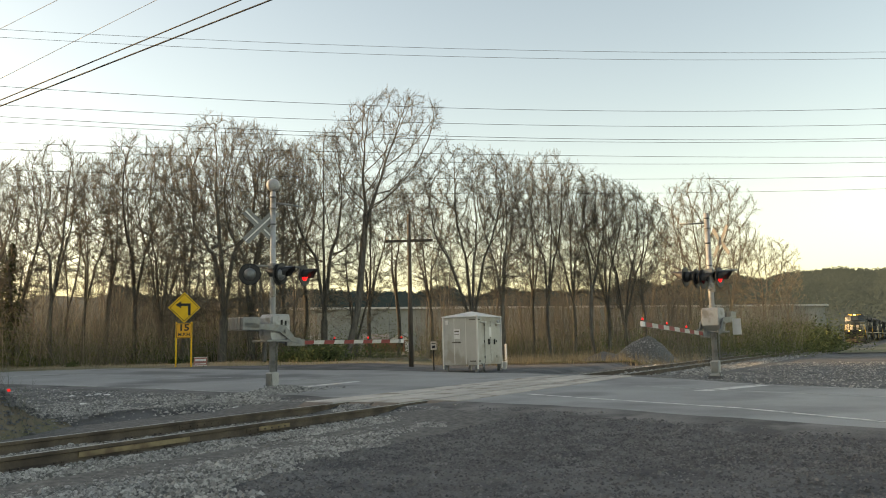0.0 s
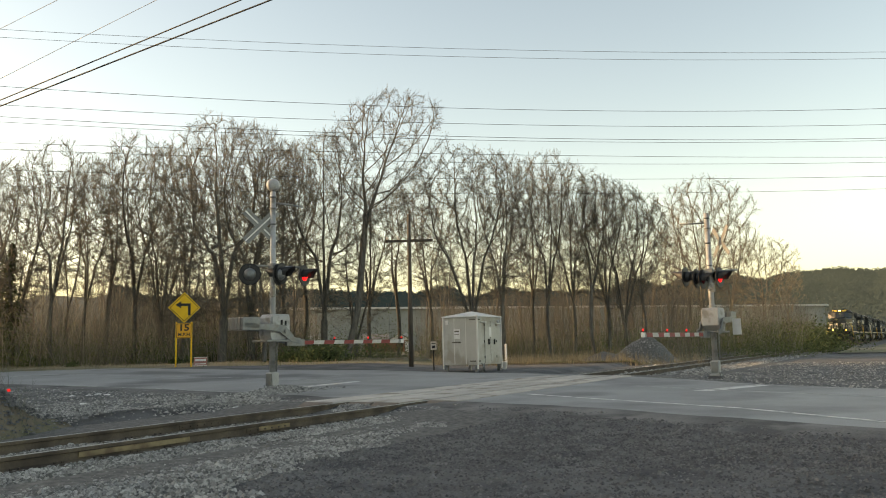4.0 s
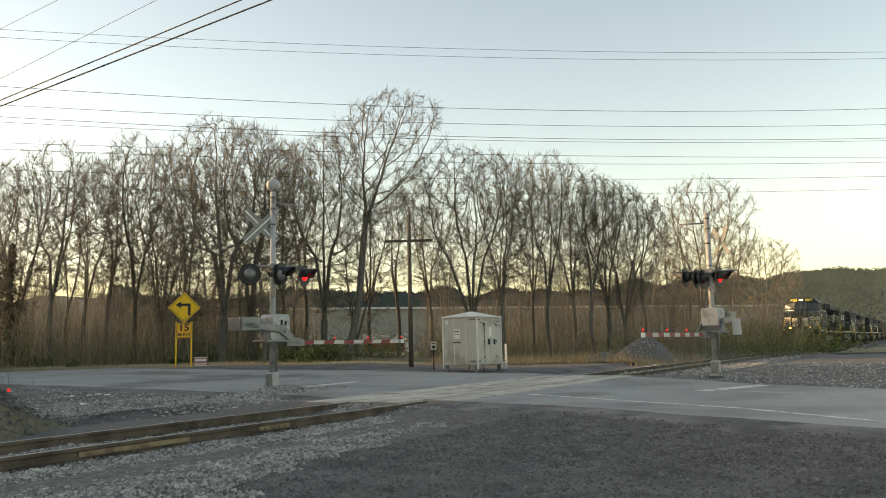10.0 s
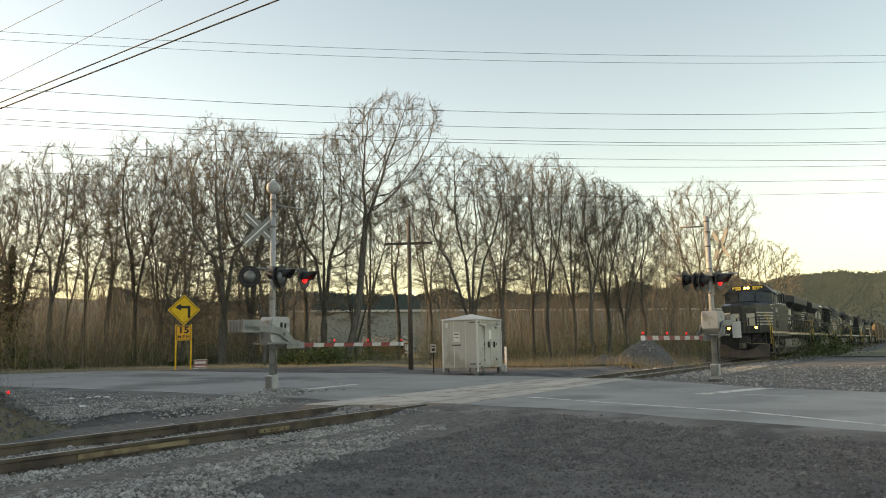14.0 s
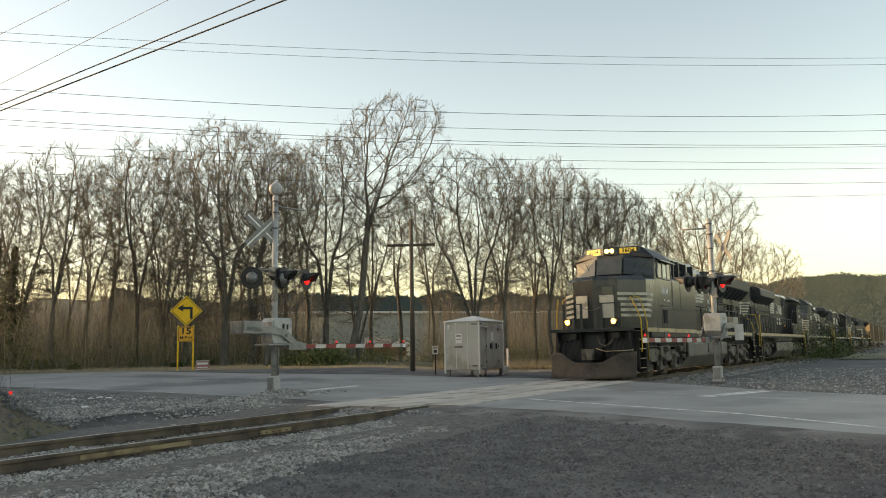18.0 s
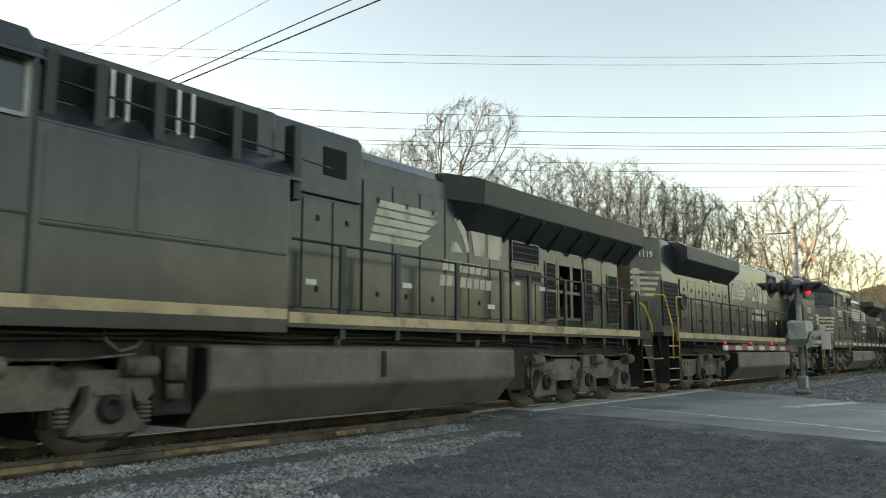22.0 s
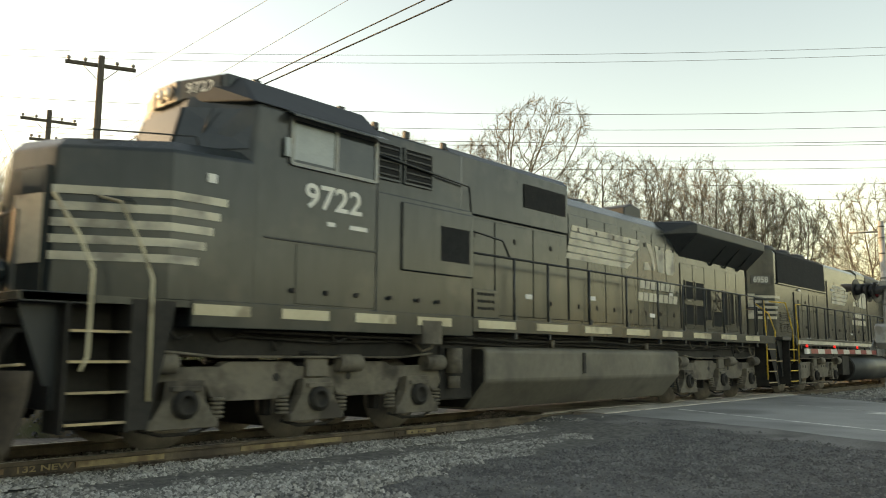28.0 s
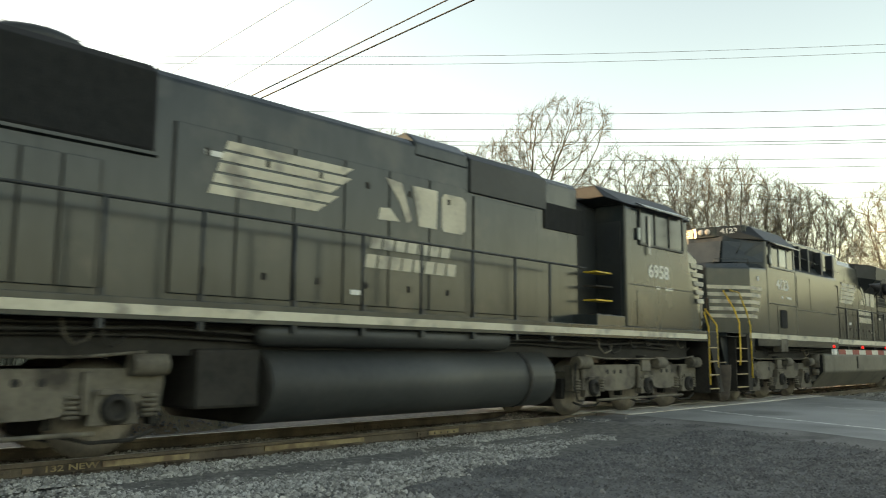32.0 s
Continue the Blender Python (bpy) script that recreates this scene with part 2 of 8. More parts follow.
def text_part(name, words, size, material, parent, m, depth=0.004, bold=0.0, label="", stretch=1.0):
    """Raised letters of the built-in font as a mesh; they stand in the x-y plane of m, centred."""
    cu = bpy.data.curves.new(name, "FONT")
    cu.body, cu.size, cu.extrude, cu.offset = words, size, depth, bold
    cu.align_x, cu.align_y = "CENTER", "CENTER"
    cu.resolution_u = 3
    tmp = bpy.data.objects.new(name, cu)
    me = bpy.data.meshes.new_from_object(tmp)
    bpy.data.objects.remove(tmp)
    me.transform(Matrix.Diagonal((stretch, 1, 1, 1)))
    me.materials.clear()
    me.materials.append(material)
    return part(name, me, material, parent, label, at=m)


# ---- ground, road, track ----


def smooth(t):
    t = max(0.0, min(1.0, t))
    return t * t * (3 - 2 * t)


def rise(x, y):
    """The road and the wood's edge climb a little beyond the crossing."""
    return 0.32 * smooth((math.hypot(x, y) - 22) / 20) * smooth((62 - math.degrees(math.atan2(x, y))) / 10)


def level_crossing(x):
    """1 where the ground is brought up to the road at the crossing, 0 along the open track."""
    return smooth((x - 11.6) / 1.6) * smooth((28.5 - x) / 1.6)


def ground_height(x, y):
    """Gentle unevenness of the open ground; level at the road and the track, a bank of brush behind."""
    dip = max(0.0, min(1.0, (4.0 - abs(y - TRACK)) / 0.8)) if x < 420 else 0.0
    dip *= 1 - level_crossing(x)
    far = max(0.0, min(1.0, (math.hypot(x, y) - 60) / 200))
    lot = smooth((17 - x) / 2) * smooth((8.5 - y) / 1.5) * smooth((x + 2) / 3)
    if lot:
        # wheel ruts curving in from the road, and clods between them
        u = math.hypot(x - 3, y + 14) + 0.3 * noise.noise((x * .3, y * .3, 5))
        rut = math.sin(u * 4.2) * (0.5 + 0.5 * noise.noise((x * .35, y * .35, 11)))
        dip -= lot * (0.05 * rut + 0.08 * noise.noise((x * 1.1, y * 1.1, 2)) + 0.05 * noise.noise((x * 2.6, y * 2.6, 3)))
    return rise(x, y) - 0.035 - 0.35 * dip + 0.03 * noise.noise((x * 0.15, y * 0.15, 0)) + 0.012 * noise.noise((x * 0.9, y * 0.9, 4)) + far * 1.5 * noise.noise((x * 0.01, y * 0.01, 7))


def make_ground():
    xs = sorted({round(v, 3) for v in np.concatenate([np.arange(-30, 60, 0.8), np.arange(2, 16, 0.2), np.arange(60, 200, 6), np.arange(-120, -30, 6), np.geomspace(200, 2500, 14), -np.geomspace(120, 2500, 12)])})
    ys = sorted({round(v, 3) for v in np.concatenate([np.arange(-14, 56, 0.8), np.arange(-4, 8, 0.2), np.arange(56, 200, 6), np.arange(-100, -14, 6), np.geomspace(200, 2500, 14), -np.geomspace(100, 2500, 12)])})
    s = Shape()
    s.v = [(x, y, ground_height(x, y)) for y in ys for x in xs]
    w = len(xs)
    s.f = [(j * w + i, j * w + i + 1, (j + 1) * w + i + 1, (j + 1) * w + i) for j in range(len(ys) - 1) for i in range(w - 1)]
    s.s = [True] * len(s.f)
    return tagged(part("ground", s, GRAVEL), "grey gravel and bare earth ground beside the crossing", "ground", kind="structure")


make_ground()

NEAR_EDGE = [(-3.0, -34), (3.6, -18), (8.2, -6), (11.1, 0), (12.4, 3.2), (13.5, 5.6), (14.0, 8.0), (14.3, 11.2), (15.1, 14.3), (15.9, 19.0), (15.9, 24), (15.6, 27.2), (14.0, 31), (9, 35), (0, 39), (-30, 48), (-260, 120)]
FAR_EDGE = [(9.0, -34), (13.2, -18), (17.0, -6), (19.5, 0.5), (21.4, 3.8), (23.8, 6.2), (26.2, 9.5), (27.4, 12.4), (28.2, 14.8), (28.0, 16.6), (27.2, 18.3), (26.0, 20.8), (25.4, 25), (25.5, 30.5), (26.6, 36), (25.6, 38.6), (23.4, 40.6), (15, 45), (0, 52), (-30, 62), (-200, 120)]


def along(line, n):
    """n points spread evenly on a polyline, smoothed."""
    p = np.array(line, float)
    d = np.concatenate([[0], np.cumsum(np.hypot(*np.diff(p, axis=0).T))])
    t = np.linspace(0, d[-1], n)
    return np.stack([np.interp(t, d, p[:, 0]), np.interp(t, d, p[:, 1])], 1)


def strip(a, b, z, rows=3):
    s = Shape()
    n = len(a)
    for j in range(rows + 1):
        f = j / rows
        q = [a[i] * (1 - f) + b[i] * f for i in range(n)]
        s.v += [(e[0], e[1], z + rise(*e)) for e in q]
    s.f = [(j * n + i, j * n + i + 1, (j + 1) * n + i + 1, (j + 1) * n + i) for j in range(rows) for i in range(n - 1)]
    s.s = [True] * len(s.f)
    return s


def by_y(line, ys):
    p = np.array(line, float)
    return np.stack([np.interp(ys, p[:, 1], p[:, 0]), ys], 1)


YS = np.concatenate([np.arange(-34, 0, 2.0), np.arange(0, 45, 0.5), np.arange(45, 121, 5.0)])
near_e, far_e = by_y(NEAR_EDGE, YS), by_y(FAR_EDGE, YS)
for k in range(len(YS)):
    near_e[k, 0] += 0.14 * noise.noise((YS[k] * 0.8, 1, 1))
road = part("road", strip(far_e, near_e, 0.0, 6), ASPHALT)
tagged(road, "worn grey two-lane asphalt road over the railway", "road", kind="structure")
# the dusty ragged verge where gravel has spread up to the asphalt
verge = Shape()
for f in (-.1, 0, .35, .7, 1.0):
    for e in near_e:
        x = e[0] - f * (1.3 + .5 * noise.noise((e[1] * .6, 3, 3))) * (1 if f > 0 else .6 + noise.noise((e[1] * 1.7, 5, 3)))
        low = ground_height(x, e[1]) - .012
        verge.v.append((x, e[1], (.003 + rise(*e)) * (1 - max(0, f)) + low * max(0, f)))
w_ = len(near_e)
verge.f = [(j * w_ + i, (j + 1) * w_ + i, (j + 1) * w_ + i + 1, j * w_ + i + 1) for j in range(4) for i in range(w_ - 1) if abs(near_e[i][1] - TRACK) > 1.6 and near_e[i][1] < 34]
verge.s = [True] * len(verge.f)
tagged(part("road_edge", verge, PATCH), "dusty gravel spread along the road's ragged edge", "road edge", kind="structure")


def road_line(name, pts, width, material, label):
    p = along(pts, 40)
    d = np.gradient(p, axis=0)
    nrm = np.stack([-d[:, 1], d[:, 0]], 1) / np.hypot(d[:, 0], d[:, 1])[:, None] * width / 2
    tagged(part(name, strip(p + nrm, p - nrm, 0.005, 1), material), label, "road marking", kind="structure")


road_line("road_line", [(9.4, -5.4), (12.2, 0.5), (14.0, 2.8), (15.1, 5.1), (16.5, 7.8)], 0.13, PAINT_ROAD, "worn white edge line along the road")
road_line("road_line", [(15.5, 14.8), (16.15, 20.0), (16.1, 25)], 0.12, PAINT_THIN, "faded white edge line past the crossing")
road_line("road_line", [(12.6, -8), (17.1, 0.7), (18.5, 3.7), (20.0, 6.4)], 0.14, PAINT_THIN, "faded line along the middle of the road")
road_line("road_line", [(14.6, -8), (19.0, 0.2), (20.7, 3.3), (22.8, 5.8)], 0.10, PAINT_THIN, "faded edge line on the road's far side")
road_line("stop_line", [(18.2, 4.35), (20.9, 3.4)], 0.42, PAINT_ROAD, "white stop line before the crossing")
road_line("stop_line", [(17.0, 15.7), (20.6, 15.75)], 0.36, PAINT_ROAD, "white stop line before the crossing")
road_line("stop_line", [(18.0, 31.4), (20.3, 31.1)], 0.5, PAINT_THIN, "faded white stop line far along the road")
road_line("road_line", [(20.8, 16.2), (21.0, 22), (20.4, 31)], 0.14, PAINT_THIN, "faded line along the middle of the road")

# rails, ties, ballast
CROSS = (13.3, 25.6)     # where the road's panels lie between and beside the rails


def rail_profile():
    return [(-0.07, -0.17), (0.07, -0.17), (0.07, -0.157), (0.012, -0.135), (0.009, -0.05), (0.036, -0.04), (0.037, -0.006), (0.03, 0.0), (-0.03, 0.0), (-0.037, -0.006), (-0.036, -0.04), (-0.009, -0.05), (-0.012, -0.135), (-0.07, -0.157)]


for side in (-1, 1):
    y = TRACK + side * 0.752
    rail = thing("rail", "rusty steel rail with a worn shiny head", "rail", pose(0, y, 0), "rails of the track", "structure")
    part("rail_bar", Shape().prism(rail_profile(), "x", -90, 420), RAIL_RUST, rail)
    part("rail_head", Shape().box(-90, 420, -0.026, 0.026, 0.0005, 0.003), RAIL_TOP, rail, "polished running surface")
    for x in (2.6, 9.4):
        s = Shape()
        for e in (-1, 1):
            s.box(x - 0.45, x + 0.45, e * 0.014, e * 0.03, -0.125, -0.055)
            for k in range(6):
                s.rod((x - 0.38 + k * 0.152, e * 0.03, -0.09), (x - 0.38 + k * 0.152, e * 0.055, -0.09), 0.016, n=6)
        part("joint_bar", s, RAIL_RUST, rail, bevel=0.004)

tie_mesh = Shape().box(-0.115, 0.115, -1.3, 1.3, -0.35, -0.165).mesh("tie")
plate_mesh = Shape().box(-0.09, 0.09, -0.17, 0.17, -0.163, -0.148)
for e in (-1, 1):
    for k in (-0.05, 0.05):
        plate_mesh.box(k - 0.012, k + 0.012, e * 0.075, e * 0.105, -0.15, -0.125)
plate_mesh = plate_mesh.mesh("tie_plate")
ties = thing("track_ties", "dark creosoted wooden railway ties in the ballast", "railway ties", kind="structure")
for k in range(-16, 120):
    x = k * 0.53
    if CROSS[0] - 0.3 < x < CROSS[1] + 0.2:
        continue
    t = part("tie", tie_mesh, TIE, ties, at=pose(x + random.uniform(-.03, .03), TRACK + random.uniform(-.03, .03), 0.0, 0, 0, random.uniform(-1, 1)))
    if k < 60:
        for side in (-1, 1):
            part("tie_plate", plate_mesh, RAIL_RUST, ties, at=pose(x, TRACK + side * 0.752, 0))

# crossing panels: between the rails and outside each rail
panels = thing("crossing_panels", "worn concrete panels set between the rails at the road", "crossing panels", kind="structure")
for y0, y1, first in ((TRACK - 1.52, TRACK - 0.82, 0.8), (TRACK - 0.62, TRACK - 0.015, 0), (TRACK + 0.015, TRACK + 0.62, 0), (TRACK + 0.82, TRACK + 1.6, -0.3)):
    for k in range(5):
        x0 = CROSS[0] + k * (CROSS[1] - CROSS[0]) / 5 + first * (k == 0)
        x1 = CROSS[0] + (k + 1) * (CROSS[1] - CROSS[0]) / 5 - 0.025
        part("panel", Shape().box(x0, x1, y0, y1, -0.2, 0.02), CONCRETE, panels, bevel=0.012)
    for e, x in ((-1, CROSS[0] + first), (1, CROSS[1] - .02)):
        part("end_ramp", Shape().prism([(x, 0.016), (x + e * .04, 0.016), (x + e * .5, -.17), (x, -.17)], "y", y0 + .02, y1 - .02), RAMP_STEEL, panels, "rusty sloping steel end plate", bevel=0.006)
for side in (-1, 1):
    for y0, y1 in ((.62, .712), (.793, .82)):
        part("flangeway", Shape().box(CROSS[0], CROSS[1], TRACK + side * y0, TRACK + side * y1, -.16, -.045), RUBBER, panels, "black rubber flangeway strip")


def stones(name, n, area, size, material, label, height, seed, keep=None):
    """Loose broken stones, each a small faceted lump, joined into one mesh."""
    rnd = np.random.RandomState(seed)
    base = np.array([(1, 0, -.2), (0.2, 1, -.2), (-1, .25, -.2), (-.2, -1, -.2), (.35, .15, .75), (-.4, -.2, .6)])
    tri = np.array([(0, 1, 4), (1, 2, 5), (1, 5, 4), (2, 3, 5), (3, 0, 4), (3, 4, 5)])
    xy = area(rnd, n)
    if keep is not None:
        xy = np.array([p for p in xy if keep(*p)])
    n = len(xy)
    z = np.array([height(a, b) for a, b in xy])
    r = size * rnd.lognormal(0, 0.33, n)
    ang = rnd.uniform(0, 6.283, n)
    v = base[None] * rnd.uniform(0.7, 1.3, (n, 6, 3)) * r[:, None, None] * np.array([1, 1, 0.85])
    c, s_ = np.cos(ang)[:, None], np.sin(ang)[:, None]
    v = np.stack([v[:, :, 0] * c - v[:, :, 1] * s_ + xy[:, None, 0], v[:, :, 0] * s_ + v[:, :, 1] * c + xy[:, None, 1], v[:, :, 2] + z[:, None]], 2)
    f = (tri[None] + 6 * np.arange(n)[:, None, None]).reshape(-1, 3)
    me = bpy.data.meshes.new(name)
    me.from_pydata(v.reshape(-1, 3).tolist(), [], f.tolist())
    me.materials.append(material)
    return tagged(new(name, me), label, "stones", kind="stuff")


def bed(x, y):
    """The ballast's height: level under the ties, sloping off at the sides."""
    d = abs(y - TRACK)
    return -0.19 + 0.05 * noise.noise((x * 2, y * 2, 0)) * 0.5 - max(0, d - 1.7) * 0.10 if d < 3.2 else -0.34


def bed_mesh(x0, x1):
    sh = Shape()
    ys, zs = [-4.0, -3.2, -1.8, 0, 1.8, 3.0, 3.6], [-0.2, -0.2, -0.165, -0.185, -0.165, -0.19, -0.12]
    xs = np.linspace(x0, x1, max(2, int((x1 - x0) / 0.8)))
    sh.v = [(x, TRACK + y + (0.25 * noise.noise((x * 0.6, y, 2)) if abs(y) > 1 else 0), z - .06 if y in (-4.0, 3.6) else z + (-0.028 - z) * level_crossing(x) * (1 if abs(y) > 1 else 0.5)) for x in xs for y, z in zip(ys, zs)]
    m = len(ys)
    sh.f = [(i * m + j, i * m + m + j, i * m + m + j + 1, i * m + j + 1) for i in range(len(xs) - 1) for j in range(m - 1)]
    sh.s = [True] * len(sh.f)
    return sh


BALLAST = mat("ballast_bed", (0.075, 0.072, 0.067), (0.16, 0.152, 0.14), 9, 0.95, bump=1.0, fine=30)
tagged(part("ballast_bed", bed_mesh(-90, 27.0), BALLAST), "grey crushed stone bed under the track", "ballast", kind="structure")
tagged(part("ballast_bed", bed_mesh(27.0, 420), BALLAST), "grey crushed stone bed under the track", "ballast", kind="structure")

# ---- trees and woods ----


def rods(p, q, ra, rb, n):
    """Open tapered rods from points p to points q, n-sided, as vertices and quads."""
    d = q - p
    d /= np.linalg.norm(d, axis=1)[:, None] + 1e-9
    ref = np.where(np.abs(d[:, 2:3]) < 0.9, np.array([[0.0, 0, 1]]), np.array([[1.0, 0, 0]]))
    u = np.cross(d, ref)
    u /= np.linalg.norm(u, axis=1)[:, None]
    w = np.cross(d, u)
    a = np.arange(n) * 2 * math.pi / n
    ring = u[:, None] * np.cos(a)[None, :, None] + w[:, None] * np.sin(a)[None, :, None]
    v = np.concatenate([p[:, None] + ring * ra[:, None, None], q[:, None] + ring * rb[:, None, None]], 1)
    i = np.arange(n)
    f = np.stack([i, (i + 1) % n, n + (i + 1) % n, n + i], 1)
    f = f[None] + (2 * n * np.arange(len(p)))[:, None, None]
    return v.reshape(-1, 3), f.reshape(-1, 4)


def rod_mesh(name, sets):
    v, f, k = [], [], 0
    for s in sets:
        if len(s[0]):
            a, b = rods(*s)
            v.append(a)
            f.append(b + k)
            k += len(a)
    me = bpy.data.meshes.new(name)
    me.from_pydata(np.concatenate(v).tolist(), [], np.concatenate(f).tolist())
    me.polygons.foreach_set("use_smooth", [True] * len(me.polygons))
    me.update()
    return me


def grow(height, girth, seed, base=0.3, width=0.3, widest=0.5, lean=(0, 0), points=700, leader=0.35, step=0.34, kill=0.62, shoots=4, sweep=0.2, stems=1, fan=0.25, split=0.16):
    """A bare tree whose limbs reach out into its crown: base, width and leader are shares of the height, widest is where in the crown it is broadest.
    Returns the meshes of wood, twigs and buds."""
    rnd = np.random.RandomState(seed)
    t = rnd.beta(1.25, 1.1, points)
    ang = rnd.uniform(0, 2 * math.pi, points)
    prof = np.where(t < widest, np.sin(np.clip(t / widest, 0, 1) * math.pi / 2) ** 0.8 * 0.75 + 0.25, np.sqrt(np.clip(1 - ((t - widest) / (1 - widest)) ** 2, 0, 1)))
    lobe = np.array([1 + 0.42 * noise.noise((math.cos(a) * 1.3 + seed, math.sin(a) * 1.3, k * 2.2)) for a, k in zip(ang, t)])
    r = width * height * prof * lobe * np.sqrt(rnd.uniform(0.06, 1, points))

    def shift(z):
        return np.array(lean) * height * max(0, z / height) ** 1.3

    zs = height * (base + (1 - base) * t)
    mid = np.array([shift(z) for z in zs])
    att = np.stack([r * np.cos(ang) + mid[:, 0], r * np.sin(ang) + mid[:, 1], zs], 1)
    pos, par = [np.array([0, 0, -0.3])], [-1]
    wob = rnd.normal(0, 1, (4, 2))
    top, start = height * (base + leader * (1 - base)), 0
    for j in range(stems):
        tip, z = start, pos[start][2]
        z0, turn = z, j * 6.283 / stems + 1
        way = np.zeros(2) if stems == 1 else fan * rnd.uniform(.7, 1.3) * np.array([math.cos(turn), math.sin(turn)])
        while z < top:
            z += step
            xy = shift(z) + 0.006 * height * (wob[0] * math.sin(z / height * 4) + wob[1] * math.sin(z / height * 9)) + way * max(0, z - (z0 if j else split * height))
            pos.append(np.array([xy[0], xy[1], z]))
            par.append(tip)
            tip = len(pos) - 1
        if not j:
            start = min(len(pos) - 1, int(split * height / step))
    P = np.array(pos)
    kids = np.zeros(len(P) + 60000, int)
    D = np.linalg.norm(att[:, None] - P[None], axis=2)
    near, nd = D.argmin(1), D.min(1)
    alive = np.ones(points, bool)
    for _ in range(130):
        act = alive & (nd < 6.0)
        if not act.any():
            break
        ids = near[act]
        v = att[act] - P[ids]
        v /= np.linalg.norm(v, axis=1)[:, None] + 1e-9
        heads, inv = np.unique(ids, return_inverse=True)
        s = np.zeros((len(heads), 3))
        np.add.at(s, inv, v)
        s /= np.linalg.norm(s, axis=1)[:, None] + 1e-9
        ok = kids[heads] < 3
        heads, s = heads[ok], s[ok]
        if not len(heads):
            break
        back = np.array([P[h] - P[par[h]] if par[h] >= 0 else (0, 0, step) for h in heads]) / step
        s = s + 0.8 * back + np.array([0, 0, sweep]) + rnd.normal(0, 0.13, s.shape)
        s /= np.linalg.norm(s, axis=1)[:, None] + 1e-9
        fresh = P[heads] + s * step
        kids[heads] += 1
        k0 = len(P)
        P = np.concatenate([P, fresh])
        par += heads.tolist()
        D = np.linalg.norm(att[:, None] - fresh[None], axis=2)
        j, m = D.argmin(1), D.min(1)
        better = m < nd
        near[better], nd[better] = j[better] + k0, m[better]
        alive &= nd > kill
    n = len(P)
    par = np.array(par)
    load = np.zeros(n)
    leaf = np.ones(n, bool)
    leaf[par[1:]] = False
    load[leaf] = 1
    for i in range(n - 1, 0, -1):
        load[par[i]] += load[i]
    tip_r = 0.011
    power = math.log(max(2, load[0])) / math.log(girth / tip_r)
    rad = tip_r * load ** (1 / power)
    i = np.arange(1, n)
    a, b = rad[par[i]], rad[i]
    a = np.minimum(a, b * 1.35)
    d = P[i] - P[par[i]]
    q = P[i] + d * 0.06
    thick, mid = b > 0.07, (b > 0.03) & (b <= 0.07)
    thin = ~(thick | mid)
    wood = rod_mesh("trunk", [(P[par[i]][thick], q[thick], a[thick], b[thick], 9), (P[par[i]][mid], q[mid], a[mid], b[mid], 5)])
    # twigs: a few curved shoots from every thin piece, with side shoots
    src = np.repeat(i[b < 0.022], shoots)
    m = len(src)
    out = P[src] - P[par[src]]
    out /= np.linalg.norm(out, axis=1)[:, None] + 1e-9
    go = out + rnd.normal(0, 0.55, (m, 3)) + np.array([0, 0, 0.2])
    go /= np.linalg.norm(go, axis=1)[:, None]
    ln = rnd.uniform(0.25, 0.75, m)[:, None]
    p0 = P[src] - out * rnd.uniform(0, step, m)[:, None]
    p1 = p0 + go * ln * 0.5
    go2 = go + rnd.normal(0, 0.2, (m, 3)) + np.array([0, 0, 0.08])
    go2 /= np.linalg.norm(go2, axis=1)[:, None]
    p2 = p1 + go2 * ln * 0.5
    side = go + rnd.normal(0, 0.7, (m, 3))
    side /= np.linalg.norm(side, axis=1)[:, None]
    p3 = p1 + side * ln * 0.4
    full = lambda x: np.full(m, x)
    twigs = rod_mesh("crown", [(P[par[i]][thin], q[thin], a[thin], b[thin], 4), (p0, p1, full(.008), full(.007), 3), (p1, p2, full(.007), full(.0055), 3), (p1, p3, full(.0065), full(.0055), 3)])
    # buds at the tips
    tips = np.concatenate([p2, p3])
    tips = tips + rnd.normal(0, .02, tips.shape)
    e = rnd.uniform(0.016, 0.034, len(tips))[:, None]
    u = rnd.normal(0, 1, tips.shape)
    u *= e / np.linalg.norm(u, axis=1)[:, None]
    w = np.cross(u, rnd.normal(0, 1, tips.shape))
    w *= 0.6 * e / (np.linalg.norm(w, axis=1)[:, None] + 1e-9)
    me = bpy.data.meshes.new("new_growth")
    me.from_pydata(np.stack([tips + u, tips + w, tips - u, tips - w], 1).reshape(-1, 3).tolist(), [], np.arange(4 * len(tips)).reshape(-1, 4).tolist())
    return wood, twigs, me


